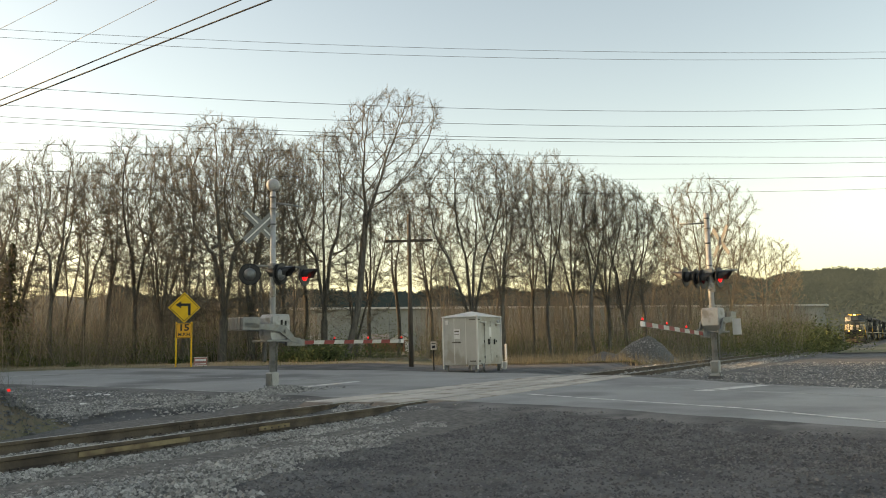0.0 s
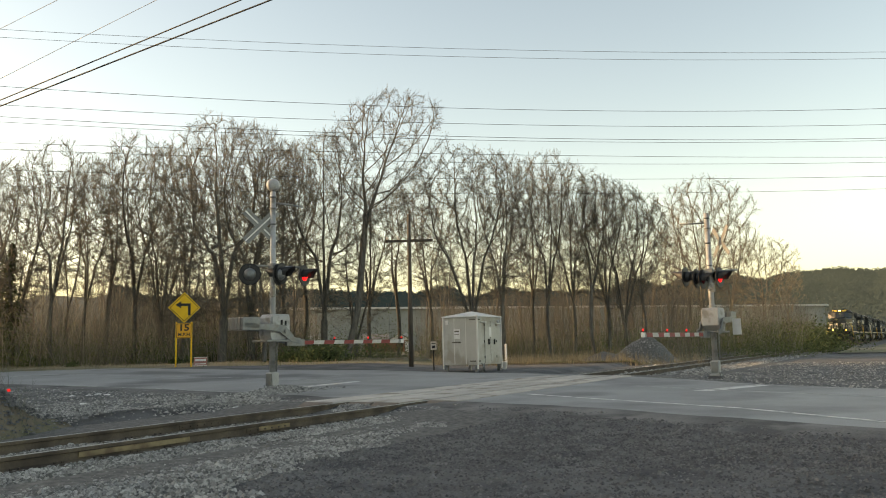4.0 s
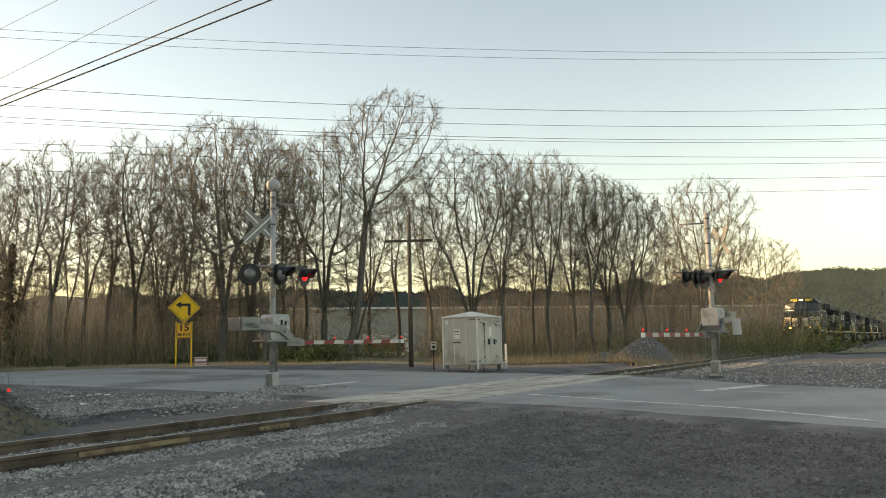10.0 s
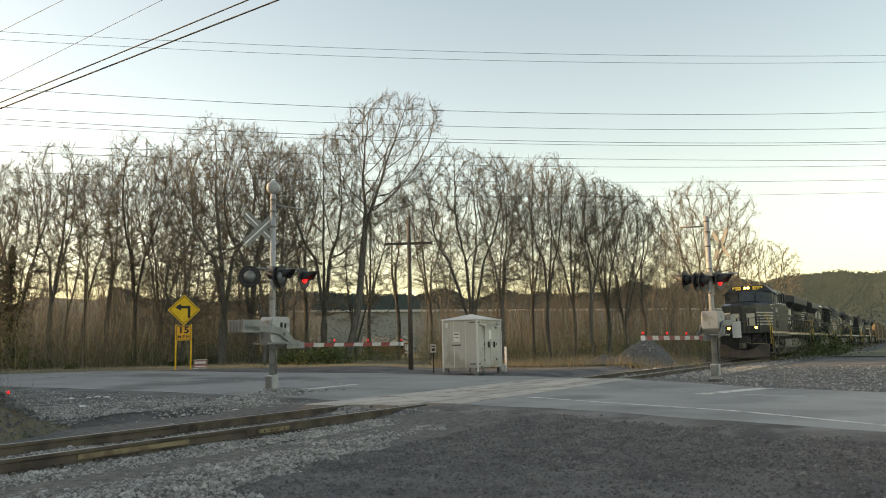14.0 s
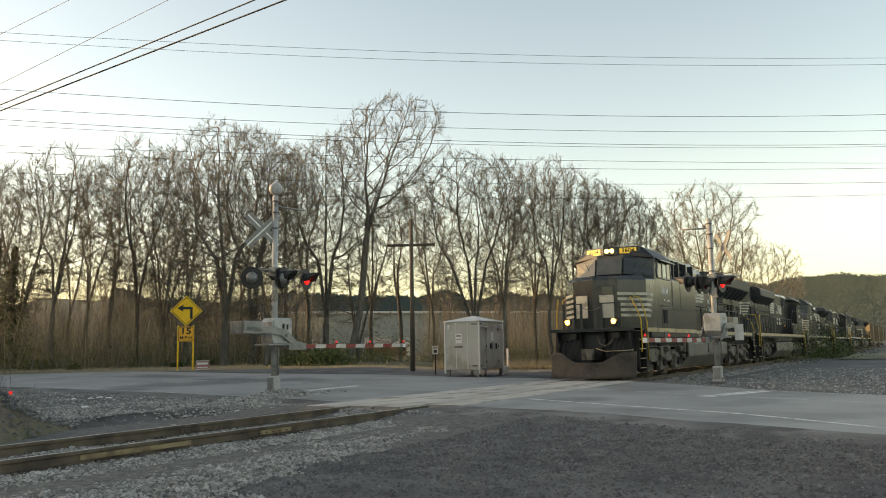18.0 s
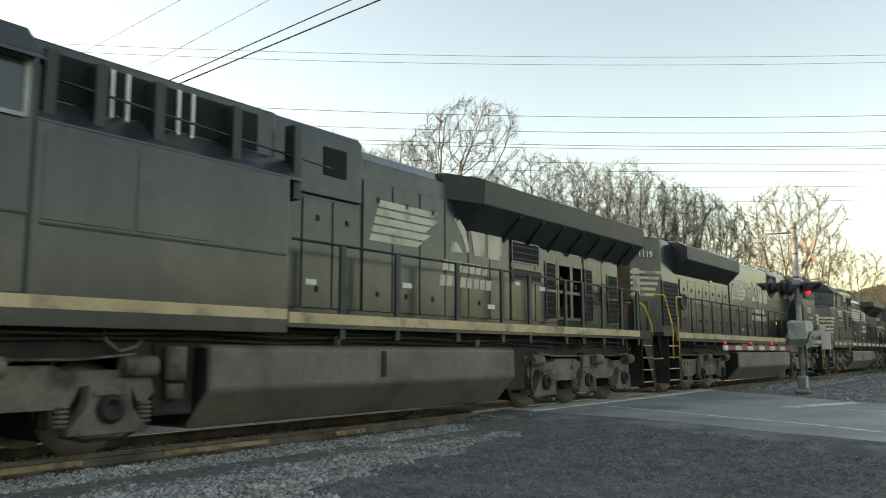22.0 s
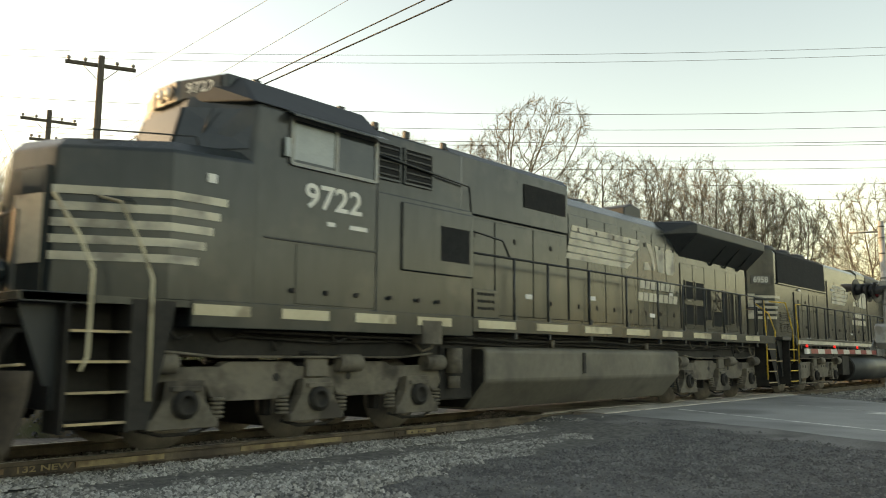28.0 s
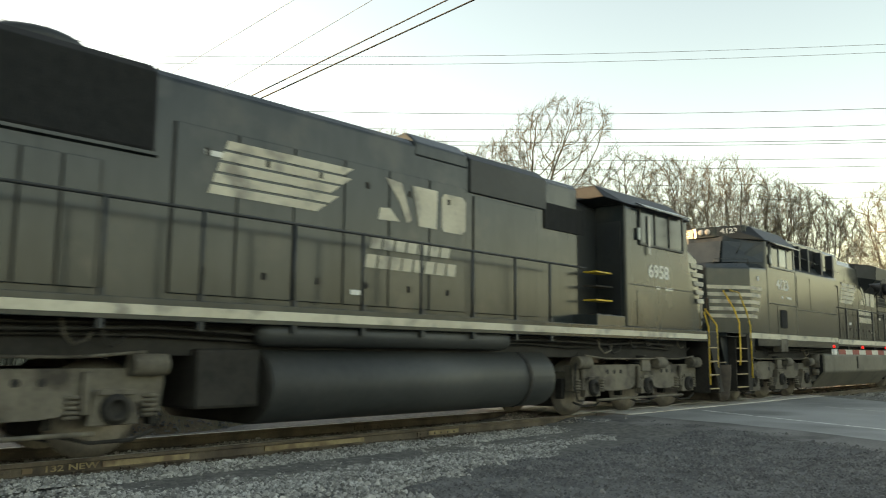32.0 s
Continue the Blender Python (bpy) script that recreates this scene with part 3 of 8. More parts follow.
KINDS = [grow(**spec) for spec in (
    dict(height=16.5, girth=0.30, seed=3, base=0.18, width=0.31, widest=0.6, points=2200, kill=.6, leader=0.3, sweep=0.0, stems=3, fan=.16, split=.2),      # broad oak
    dict(height=13.0, girth=0.16, seed=8, base=0.24, width=0.33, widest=0.66, points=1650, kill=.6, leader=0.3, sweep=0.06, stems=4, fan=.28, split=.2),     # forked, round crown
    dict(height=14.0, girth=0.12, seed=21, base=0.36, width=0.19, widest=0.65, points=620, leader=0.3, sweep=0.14, stems=2, fan=.12, split=.34),    # slender
    dict(height=13.5, girth=0.135, seed=34, base=0.3, width=0.25, widest=0.64, points=1350, kill=.6, leader=0.25, sweep=0.06, stems=3, fan=.18, split=.28),   # upright oval
    dict(height=12.0, girth=0.08, seed=55, base=0.3, width=0.22, widest=0.6, points=420, leader=0.3, sweep=0.14, shoots=2, stems=2, fan=.15, split=.22),   # thin, young
    dict(height=17.0, girth=0.21, seed=77, base=0.48, width=0.24, widest=0.6, lean=(0.2, 0.0), points=1600, kill=.6, leader=0.12, sweep=0.12, shoots=4, stems=2, fan=.2, split=.5),   # tall fan
    dict(height=11.0, girth=0.2, seed=91, base=0.14, width=0.36, widest=0.5, points=900, leader=0.3, sweep=0.0, stems=3, fan=.3, split=.15),         # low spreading
    dict(height=13.0, girth=0.07, seed=63, base=0.36, width=0.2, widest=0.6, points=300, leader=0.35, sweep=0.14, shoots=3, kill=0.75, step=0.45, stems=2, fan=.1, split=.3))]  # thin, far back
TALL = [max(max(v.co.z for v in me.vertices) for me in k) for k in KINDS]


def tree(kind, x, y, scale=1.0, turn=0.0, label="bare tree with grey bark and fine twigs budding", green=False, wide=1.0):
    t = thing("tree", label, "tree", pose(x, y, ground_height(x, y), 0, 0, turn), "trees along the road")
    t.scale = (scale * wide, scale * wide, scale)
    wood, twig, bud = KINDS[kind]
    part("trunk", wood, BARK, t)
    crown = part("crown", twig, TWIG, t)
    ob = tagged(part("new_growth", bud, BUD, crown), kind="stuff")
    if green:
        ob.material_slots[0].link = "OBJECT"
        ob.material_slots[0].material = BUD_GREEN
    return t


def spot(bearing, dist):
    """The point at a bearing (degrees right of the track's square, as seen from the camera's place) and distance."""
    a = radians(bearing)
    return dist * math.sin(a), dist * math.cos(a)


# how high the wood's outline stands, by bearing
SKYLINE = ((16, 12), (30.2, 12.1), (32.5, 13.6), (35, 12.4), (37.4, 14.5), (40, 13.4), (42.5, 15.8), (44.6, 15.9), (46.5, 15.2), (48, 13.8), (50.6, 15.5), (52, 15.6), (53.3, 17.8), (54.3, 18.1), (56, 15.6), (57.2, 13.2),
           (58.5, 13.2), (61, 14.3), (63, 13.9), (64.5, 12.8), (66.9, 13.9), (68.4, 12.6), (70, 12.0), (71.8, 11.2), (73.1, 10.2), (75, 7.2), (77.4, 11.6), (79, 8), (81, 6.8), (83, 4.5))


def reach(b, d, k):
    """The scale at which a tree of kind k, at that bearing and distance, reaches the outline."""
    e = np.interp(b, [p[0] for p in SKYLINE], [p[1] for p in SKYLINE])
    return float((1.15 + 1.03 * d * math.tan(radians(e))) / TALL[k])


# bearing, distance, kind, turn, width
TREES = (
    (29.0, 58, 3, 10, 1.0), (30.6, 60, 1, 50, 0.9), (32.6, 58, 3, 80, 1.05), (34.6, 64, 3, 130, 0.9), (36.0, 63, 2, 200, 1.1), (37.6, 58, 3, 20, 1.05), (39.4, 60, 1, 150, 0.95), (40.9, 64, 2, 300, 1.1),
    (43.3, 53, 0, 40, 1.0), (45.3, 56, 0, 190, 0.85), (40.6, 55, 6, 70, 1.0), (47.4, 60, 3, 220, 1.1), (48.9, 62, 2, 90, 1.1), (50.3, 56, 0, 100, 0.8), (51.9, 54, 5, -52, 1.0),
    (52.6, 58, 6, 10, .8), (60.8, 55, 1, -40, 1.12), (63.2, 57, 3, 170, 1.0), (65.4, 62, 3, 30, 0.8), (66.5, 58, 3, 75, 0.95), (68.2, 60, 3, 200, 1.05), (69.6, 58, 2, 250, 1.2), (70.6, 60, 3, 320, 1.1),
    (71.9, 60, 1, 110, 0.9), (73.0, 62, 2, 45, 1.1), (77.2, 92, 1, 30, 0.95), (76.2, 96, 3, 100, 1.0), (81.0, 118, 1, 30, 1.0), (74.8, 84, 3, 10, 1.1), (78.9, 112, 3, 60, 1.1), (82.4, 135, 2, 60, 1.2))
for b, d, k, turn, wide in TREES:
    lift = {5: 54, 6: None}.get(k, b)
    tree(k, *spot(b, d), 0.9 if lift is None else reach(lift, d, k) * 0.99, turn, "low bare tree with wide spreading limbs" if k == 6 else "tall bare tree with fine twigs coming into bud", green=(k == 2), wide=wide)
for b, d, k, turn, wide, share in ((53.6, 60, 3, 40, 1.1, .66), (55.6, 66, 2, 0, 1.3, .7), (57.9, 66, 3, 260, 1.0, .92), (46.2, 52, 6, 120, .9, .6)):
    tree(k, *spot(b, d), reach(b if k != 6 else 50, d, k) * share, turn, "bare tree with fine twigs coming into bud", green=(k == 2), wide=wide)
# the rows behind, thinner, and unseen rows added on the sun's side to filter it
rnd_t = random.Random(5)
# last two rows stand unseen behind the camera, added to darken the paint's reflections
for lo, hi, step, d0, d1, f0, f1 in ((18, 50, 2.6, 64, 84, .6, .9), (58, 75, 1.8, 64, 84, .55, .85), (24, 50, 3.2, 88, 112, .5, .78), (60, 80, 2.6, 88, 112, .5, .8), (-60, 18, 3.4, 62, 92, .75, 1.0), (112, 158, 2.2, 44, 62, .8, 1.15), (191, 258, 2.2, 44, 62, .8, 1.15)):
    for b in np.arange(lo, hi, step):
        d, k = rnd_t.uniform(d0, d1), rnd_t.choice((7, 7, 4))
        b += rnd_t.uniform(-.45, .45) * step
        tree(k, *spot(b, d), reach(b, d, k) * rnd_t.uniform(f0, f1), rnd_t.uniform(0, 360), "slender bare tree in the woods behind", green=rnd_t.random() < 0.4, wide=rnd_t.uniform(.9, 1.3))


def thicket(name, n, where, low, high, thick, material, label, seed, category="brush", bend=0.25, up=None, shoots=4):
    """Many thin stems standing close, each a tapered three-sided rod in two pieces with a few side shoots."""
    rnd = np.random.RandomState(seed)
    v, f = [], []
    for x, y in where(rnd, n):
        h, z = low + (high - low) * rnd.beta(1.3, 2.0) * (1.05 + 0.9 * noise.noise((x * .11, y * .11, seed))), ground_height(x, y) - 0.1 + (up(x, y) if up else 0)
        bx, by = rnd.normal(0, bend, 2) * h * 0.5
        r = thick * rnd.uniform(0.6, 1.5) * h ** 0.5
        rods = [((x, y, z), (x + bx * .4, y + by * .4, z + h * .5), r, r * .7), ((x + bx * .4, y + by * .4, z + h * .5), (x + bx, y + by, z + h), r * .7, r * .15)]
        for k in range(shoots):
            t = rnd.uniform(0.3, 0.9)
            p = (x + bx * t * t, y + by * t * t, z + h * t)
            rods.append((p, (p[0] + rnd.normal(0, .16) * h, p[1] + rnd.normal(0, .16) * h, p[2] + rnd.uniform(.08, .25) * h), r * .5, r * .12))
        for p, q, ra, rb in rods:
            k = len(v)
            for c, e in ((p, ra), (q, rb)):
                v += [(c[0] + e, c[1], c[2]), (c[0] - e * .5, c[1] + e * .87, c[2]), (c[0] - e * .5, c[1] - e * .87, c[2])]
            f += [(k, k + 1, k + 4, k + 3), (k + 1, k + 2, k + 5, k + 4), (k + 2, k, k + 3, k + 5)]
    me = bpy.data.meshes.new(name)
    me.from_pydata(v, [], f)
    me.materials.append(material)
    return tagged(new(name, me), label, category, kind="stuff")


def belt(b0, b1, d0, d1):
    def where(rnd, n):
        b, d = np.radians(rnd.uniform(b0, b1, n)), rnd.uniform(d0, d1, n)
        return np.stack([d * np.sin(b), d * np.cos(b)], 1)
    return where


thicket("saplings", 900, belt(12, 49, 54, 86), 3.5, 9.5, 0.009, TWIG, "thin bare saplings standing close in the wood", 31, bend=0.3)
thicket("saplings", 480, belt(58, 76, 56, 92), 3.5, 9.0, 0.010, TWIG, "thin bare saplings standing close in the wood", 32, bend=0.2)
thicket("saplings", 1000, belt(12, 50, 82, 112), 6.0, 12.0, 0.010, TWIG, "thin bare saplings deep in the wood", 34, bend=0.3)
thicket("saplings", 500, belt(57, 77, 84, 112), 5.0, 10.5, 0.010, TWIG, "thin bare saplings deep in the wood", 35, bend=0.25)
thicket("saplings", 420, belt(76.5, 83.8, 92, 124), 3.0, 7.0, 0.012, TWIG, "thin bare saplings beside the railway", 36, bend=0.3)
# mostly unseen wall of stems, added to keep low sun off the ground
thicket("undergrowth", 6500, belt(-48, 21, 42, 60), 8.6, 12.6, 0.018, BRUSH, "tall grey-brown bare stems added sunward to shade the ground", 33)
thicket("undergrowth", 5600, belt(14, 49.5, 52, 84), 0.6, 6.6, 0.0065, BRUSH, "dense grey-brown undergrowth of tangled bare stems", 1, bend=0.75)
thicket("undergrowth", 500, belt(49.5, 58, 50, 80), 0.5, 1.8, 0.006, BRUSH, "low open undergrowth of tangled bare stems", 9, bend=0.75)
thicket("undergrowth", 2100, belt(57.5, 78, 54, 84), 0.5, 5.0, 0.0065, BRUSH, "thin grey-brown undergrowth of tangled bare stems", 2, bend=0.75)
thicket("undergrowth", 1500, belt(75, 83.2, 66, 122), 0.6, 6.0, 0.009, BRUSH, "bare brush beside the railway", 3, bend=0.7)


def leaf_clump(name, centres, size, n, leaf, material, label, seed, category="shrub"):
    """Shrubs of many small leaves scattered in rough mounds."""
    rnd = np.random.RandomState(seed)
    v, f = [], []
    for cx, cy, s in centres:
        z0 = ground_height(cx, cy)
        for k in range(n):
            u = rnd.normal(0, 1, 3)
            u /= np.linalg.norm(u)
            r = size * s * rnd.uniform(0.35, 1.0) * (1 + 0.3 * noise.noise((u[0] * 2 + cx, u[1] * 2, u[2] * 2)))
            p = np.array([cx, cy, z0]) + u * r * np.array([1.25, 1.25, 1.0])
            p[2] = z0 + abs(p[2] - z0)
            a = rnd.normal(0, 1, 3)
            a *= leaf * rnd.uniform(.6, 1.4) / np.linalg.norm(a)
            b = np.cross(a, rnd.normal(0, 1, 3))
            b *= leaf * 0.6 / (np.linalg.norm(b) + 1e-6)
            i = len(v)
            v += [tuple(p + a), tuple(p + b), tuple(p - a), tuple(p - b)]
            f.append((i, i + 1, i + 2, i + 3))
    me = bpy.data.meshes.new(name)
    me.from_pydata(v, [], f)
    me.materials.append(material)
    return tagged(new(name, me), label, category, kind="stuff")


rs = random.Random(9)
leaf_clump("shrubs", [(*spot(rs.uniform(47.6, 51.2), rs.uniform(46, 54)), rs.uniform(0.5, 1.25)) for _ in range(14)], 1.2, 420, 0.09, SHRUB, "low green shrubs at the wood's edge", 4)
leaf_clump("shrubs", [(*spot(rs.uniform(30, 49), rs.uniform(52, 60)), rs.uniform(0.3, 0.7)) for _ in range(14)], 1.1, 220, 0.09, SHRUB, "low green shrubs at the wood's edge", 5)
leaf_clump("shrubs", [(*spot(rs.uniform(75.5, 85), rs.uniform(76, 124)), rs.uniform(0.9, 2.4)) for _ in range(60)], 1.6, 420, 0.13, SHRUB, "green bushes beside the railway", 6)
thicket("grass_verge", 5000, belt(58, 77, 43, 56), 0.25, 0.8, 0.012, GRASS_DRY, "tall dry tan grass at the wood's edge", 7, "grass", shoots=1)
thicket("grass_verge", 3500, belt(24, 58, 42, 54), 0.12, 0.42, 0.012, GRASS_DRY, "dry tan grass along the road's edge", 44, "grass", bend=0.6, shoots=1)
thicket("lawn", 6000, belt(51.5, 58, 44, 110), 0.08, 0.3, 0.02, GRASS, "short green grass between the trees and the house", 47, "grass", bend=0.5, shoots=1)
thicket("grass_verge", 5200, belt(24, 58, 41, 55), 0.08, 0.3, 0.014, GRASS, "short green grass along the road's edge", 8, "grass", shoots=1)

leaf_clump("young_leaves", [(*spot(rs.uniform(24, 56), rs.uniform(54, 72)), rs.uniform(0.5, 1.4)) for _ in range(150)], 2.6, 210, 0.06, BUD_GREEN, "thin young olive leaves in the undergrowth", 41)
leaf_clump("young_leaves", [(*spot(rs.uniform(58, 84), rs.uniform(58, 100)), rs.uniform(0.5, 1.4)) for _ in range(210)], 2.6, 230, 0.065, BUD_GREEN, "thin young olive leaves in the undergrowth", 42)

leaf_clump("shrubs", [(rs.uniform(85, 165), rs.uniform(15.5, 22), rs.uniform(0.8, 1.7)) for _ in range(60)], 2.3, 320, 0.16, BUD_GREEN, "young green brush along the railway", 43)



def conifer(x, y, height, seed):
    """A small evergreen: a straight trunk with whorls of drooping needled branches."""
    rnd = np.random.RandomState(seed)
    t = thing("evergreen_tree", "small dark green conifer at the wood's edge", "tree", pose(x, y, ground_height(x, y)), "trees along the road")
    part("trunk", Shape().rod((0, 0, -.3), (0, 0, height), .12, .015, 8), BARK, t)
    needles = Shape()
    for k in range(60):
        f = (k + .5) / 60
        for a in rnd.uniform(0, 6.283, 9):
            reach_ = (1 - f) * height * .24 * rnd.uniform(.7, 1.15) + .1
            for j in range(5):
                r = reach_ * (j + rnd.rand()) / 5
                p = Vector((r * math.cos(a), r * math.sin(a), .8 + f * (height - .8) - .25 * r + rnd.normal(0, .05)))
                e = Vector((math.cos(a + rnd.normal(0, .7)), math.sin(a + rnd.normal(0, .7)), rnd.normal(-.2, .3))) * .17
                w = Vector((-e.y, e.x, .05)) * .4
                needles.add([p - e, p + w, p + e, p - w], [(0, 1, 2, 3)])
    tagged(part("crown", needles, SHRUB, t, "dark green needles"), kind="stuff")


conifer(*spot(30.2, 60), 8.2, 3)
conifer(*spot(29.3, 66), 9.5, 4)

# leaf litter under the trees
sh = Shape()
bs, ds = np.radians(np.arange(8, 88.1, 1.0)), np.array([41.5, 44.5, 52, 60, 80, 120, 200, 320])
for d in ds:
    for b in bs:
        e = d + (2.2 * noise.noise((b * 25, 0, 3)) if d < 44 else 0) + (5.5 if b > radians(58) and d < 44 else 0)
        x, y = e * math.sin(b), e * math.cos(b)
        sh.v.append((x, y, ground_height(x, y) + 0.06 if d > 44 else ground_height(x, y) - 0.03))
w = len(bs)
sh.f = [(j * w + i, (j + 1) * w + i, (j + 1) * w + i + 1, j * w + i + 1) for j in range(len(ds) - 1) for i in range(w - 1) if not (76 < math.degrees(bs[i]) and j < 3)]
sh.s = [True] * len(sh.f)
tagged(part("woodland_floor", sh, EARTH), "brown leaf litter and thin grass under the trees", "ground", kind="structure")


def far_ridge():
    """A wooded ridge along the horizon: a rising slope set thick with small crowns."""
    rnd = np.random.RandomState(11)

    def smooth_step(b):
        return min(1, max(0, (b - 70) / 10))

    def top(b):
        return 37 + 6 * noise.noise((b * 0.13, 0, 5)) + 5 * noise.noise((b * 0.45, 1, 5)) + (2 if b < 60 else 0) + 6 * smooth_step(b)
    n, m = 40000, 6
    b = rnd.uniform(36, 96, n)
    t = rnd.beta(1.6, 1.0, n)
    d = 330 + 190 * t
    tops = np.array([top(k) for k in b])
    z = (tops - 4) * t ** 0.75 - 1
    c = np.stack([d * np.sin(np.radians(b)), d * np.cos(np.radians(b)), z], 1)
    tall = rnd.uniform(1.4, 3.8, n)
    # every crown a cluster of small ragged leaf tufts
    p = np.repeat(c, m, 0) + rnd.normal(0, 1, (n * m, 3)) * np.array([0.6, 0.6, 0.2])
    p[:, 2] += np.repeat(tall, m) * rnd.beta(2, 1.3, n * m)
    out = -p / np.linalg.norm(p, axis=1)[:, None] + np.array([0, 0, 0.35]) + rnd.normal(0, 0.1, p.shape)
    u = np.cross(out, rnd.normal(0, 1, p.shape))
    u *= rnd.uniform(0.25, 0.6, (len(p), 1)) / (np.linalg.norm(u, axis=1)[:, None] + 1e-9)
    w = np.cross(out, u)
    w *= 0.35 / (np.linalg.norm(w, axis=1)[:, None] + 1e-9)
    v = np.stack([p + u, p + w, p - u, p - w], 1).reshape(-1, 3).tolist()
    f = np.arange(4 * len(p)).reshape(-1, 4).tolist()
    me = bpy.data.meshes.new("far_woods")
    me.from_pydata(v, [], f)
    me.materials.append(HAZE_WOODS)
    tagged(new("far_woods", me), "wooded ridge along the horizon, haze in its colour", "woods", kind="stuff")
    sh = Shape()
    bb = np.arange(5, 118, 1.5)
    tt = np.linspace(0, 1.25, 9)
    sh.v = [((322 + 190 * t) * math.sin(radians(b)), (322 + 190 * t) * math.cos(radians(b)), (top(b) - 4) * min(1, t) ** 0.75 - 2 - max(0, t - 1) * 40) for b in bb for t in tt]
    m = len(tt)
    sh.f = [(i * m + j, i * m + j + 1, i * m + m + j + 1, i * m + m + j) for i in range(len(bb) - 1) for j in range(m - 1)]
    sh.s = [True] * len(sh.f)
    tagged(part("hillside", sh, HAZE_WOODS), "wooded hillside far off", "hill", kind="structure")


far_ridge()


def unseen_hills():
    """An unseen wooded rise closing the other sides, added to dim skylight on the train."""
    sh = Shape()
    bb, tt = np.arange(116, 372, 3.0), np.linspace(0, 1, 7)
    for b in bb:
        low = 1 if b < 300 else max(.2, 1 - (b - 300) / 60)
        for t in tt:
            d = 75 + 130 * t
            h = low * 15 * t ** .8 * (1 + .25 * noise.noise((b * .05, t, 9))) + 3 * noise.noise((b * .4, t * 6, 2)) * t - 1.2
            sh.v.append((d * math.sin(radians(b)), d * math.cos(radians(b)), h))
    m = len(tt)
    sh.f = [(i * m + j, i * m + j + 1, i * m + m + j + 1, i * m + m + j) for i in range(len(bb) - 1) for j in range(m - 1)]
    sh.s = [True] * len(sh.f)
    tagged(part("hillside", sh, HAZE_WOODS), "unseen wooded rise added behind to dim the skylight", "hill", kind="structure")


unseen_hills()

# ---- the train ----
BLACK = mat("dusty_black_paint", (0.014, 0.020, 0.023), (0.033, 0.040, 0.042), 1.0, 0.2, bump=0.03, fine=5, ior=1.42, spots=((0.055, 0.056, 0.052), 0.8, 0.26), stretch=(1.1, 1.1, 0.32))
BLACK_ROOF = mat("sooty_black_paint", (0.012, 0.015, 0.017), (0.022, 0.026, 0.029), 0.8, 0.5, fine=9)
CREAM = mat("dirty_white_stripe", (0.44, 0.40, 0.32), (0.58, 0.54, 0.44), 1.5, 0.6, fine=20, spots=((0.24, 0.22, 0.19), 2.2, 0.35))
WHITE_NUM = mat("white_lettering", (0.62, 0.61, 0.57), (0.7, 0.69, 0.65), 2, 0.6, fine=20)
SILL_TAN = mat("dusty_sill_stripe", (0.40, 0.30, 0.175), (0.54, 0.42, 0.26), 1.5, 0.7, fine=20, spots=((0.2, 0.16, 0.11), 2.0, 0.3))
SILL_PALE = mat("pale_sill_dash", (0.46, 0.40, 0.28), (0.58, 0.52, 0.38), 1.5, 0.7, fine=20, spots=((0.25, 0.21, 0.15), 2.0, 0.3))
HAND_YELLOW = mat("yellow_handrail", (0.62, 0.38, 0.04), (0.7, 0.46, 0.06), 3, 0.5, fine=30, spots=((0.3, 0.2, 0.06), 4, 0.3))
GRIME = mat("dusty_truck_steel", (0.095, 0.084, 0.068), (0.17, 0.15, 0.12), 1.6, 0.85, fine=14, bump=0.3, spots=((0.05, 0.043, 0.036), 2.2, 0.4))
GRIME_DARK = mat("greasy_underframe", (0.012, 0.011, 0.010), (0.03, 0.027, 0.024), 2, 0.8, fine=14, bump=0.3)
TANK = mat("dusty_fuel_tank", (0.105, 0.096, 0.078), (0.16, 0.147, 0.118), 0.6, 0.6, fine=10, spots=((0.075, 0.069, 0.058), 0.8, 0.35))
TANK_DARK = mat("black_fuel_tank", (0.03, 0.034, 0.036), (0.055, 0.058, 0.058), 0.6, 0.5, fine=10)
MESH_DARK = mat("dark_grille", (0.005, 0.006, 0.007), (0.011, 0.012, 0.013), 6, 0.9, fine=80, bump=0.5)
STEEL = mat("worn_wheel_steel", (0.16, 0.14, 0.12), (0.26, 0.23, 0.2), 3, 0.5, 0.6, fine=20)
PLOW = mat("rusty_plow", (0.042, 0.033, 0.027), (0.08, 0.062, 0.046), 1.5, 0.8, bump=0.3, fine=12)
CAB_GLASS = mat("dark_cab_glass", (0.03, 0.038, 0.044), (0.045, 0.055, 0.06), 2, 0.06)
# pale colour stands in for the sky's brightness in panes and mirrors
SKY_GLASS = mat("sky_tinted_glass", (0.25, 0.28, 0.28), (0.33, 0.36, 0.36), 2, 0.08)
LAMP_WARM = mat("lit_headlight", (0.9, 0.8, 0.6), rough=0.3, glow=((1.0, 0.58, 0.14), 5.0))
LAMP_DITCH = mat("lit_ditch_light", (0.9, 0.75, 0.5), rough=0.3, glow=((1.0, 0.48, 0.08), 4.0))
LAMP_OFF = mat("unlit_lamp_glass", (0.35, 0.36, 0.36), (0.45, 0.45, 0.45), 3, 0.1)
BOARD_LIT = mat("lit_number_board", (0.8, 0.58, 0.08), rough=0.5, glow=((1.0, 0.62, 0.07), 0.07))
BOARD_DARK = mat("dark_number_board", (0.03, 0.03, 0.03), (0.05, 0.05, 0.05), 3, 0.4)
# a reflective marker, no lamp; its faint glow is added
AMBER = mat("amber_marker", (0.8, 0.35, 0.03), rough=0.4, glow=((1.0, 0.45, 0.05), 0.15))
TAN_CAR = mat("tan_wagon_paint", (0.2, 0.155, 0.095), (0.27, 0.21, 0.135), 0.5, 0.8, fine=6, spots=((0.13, 0.1, 0.07), 0.7, 0.4))

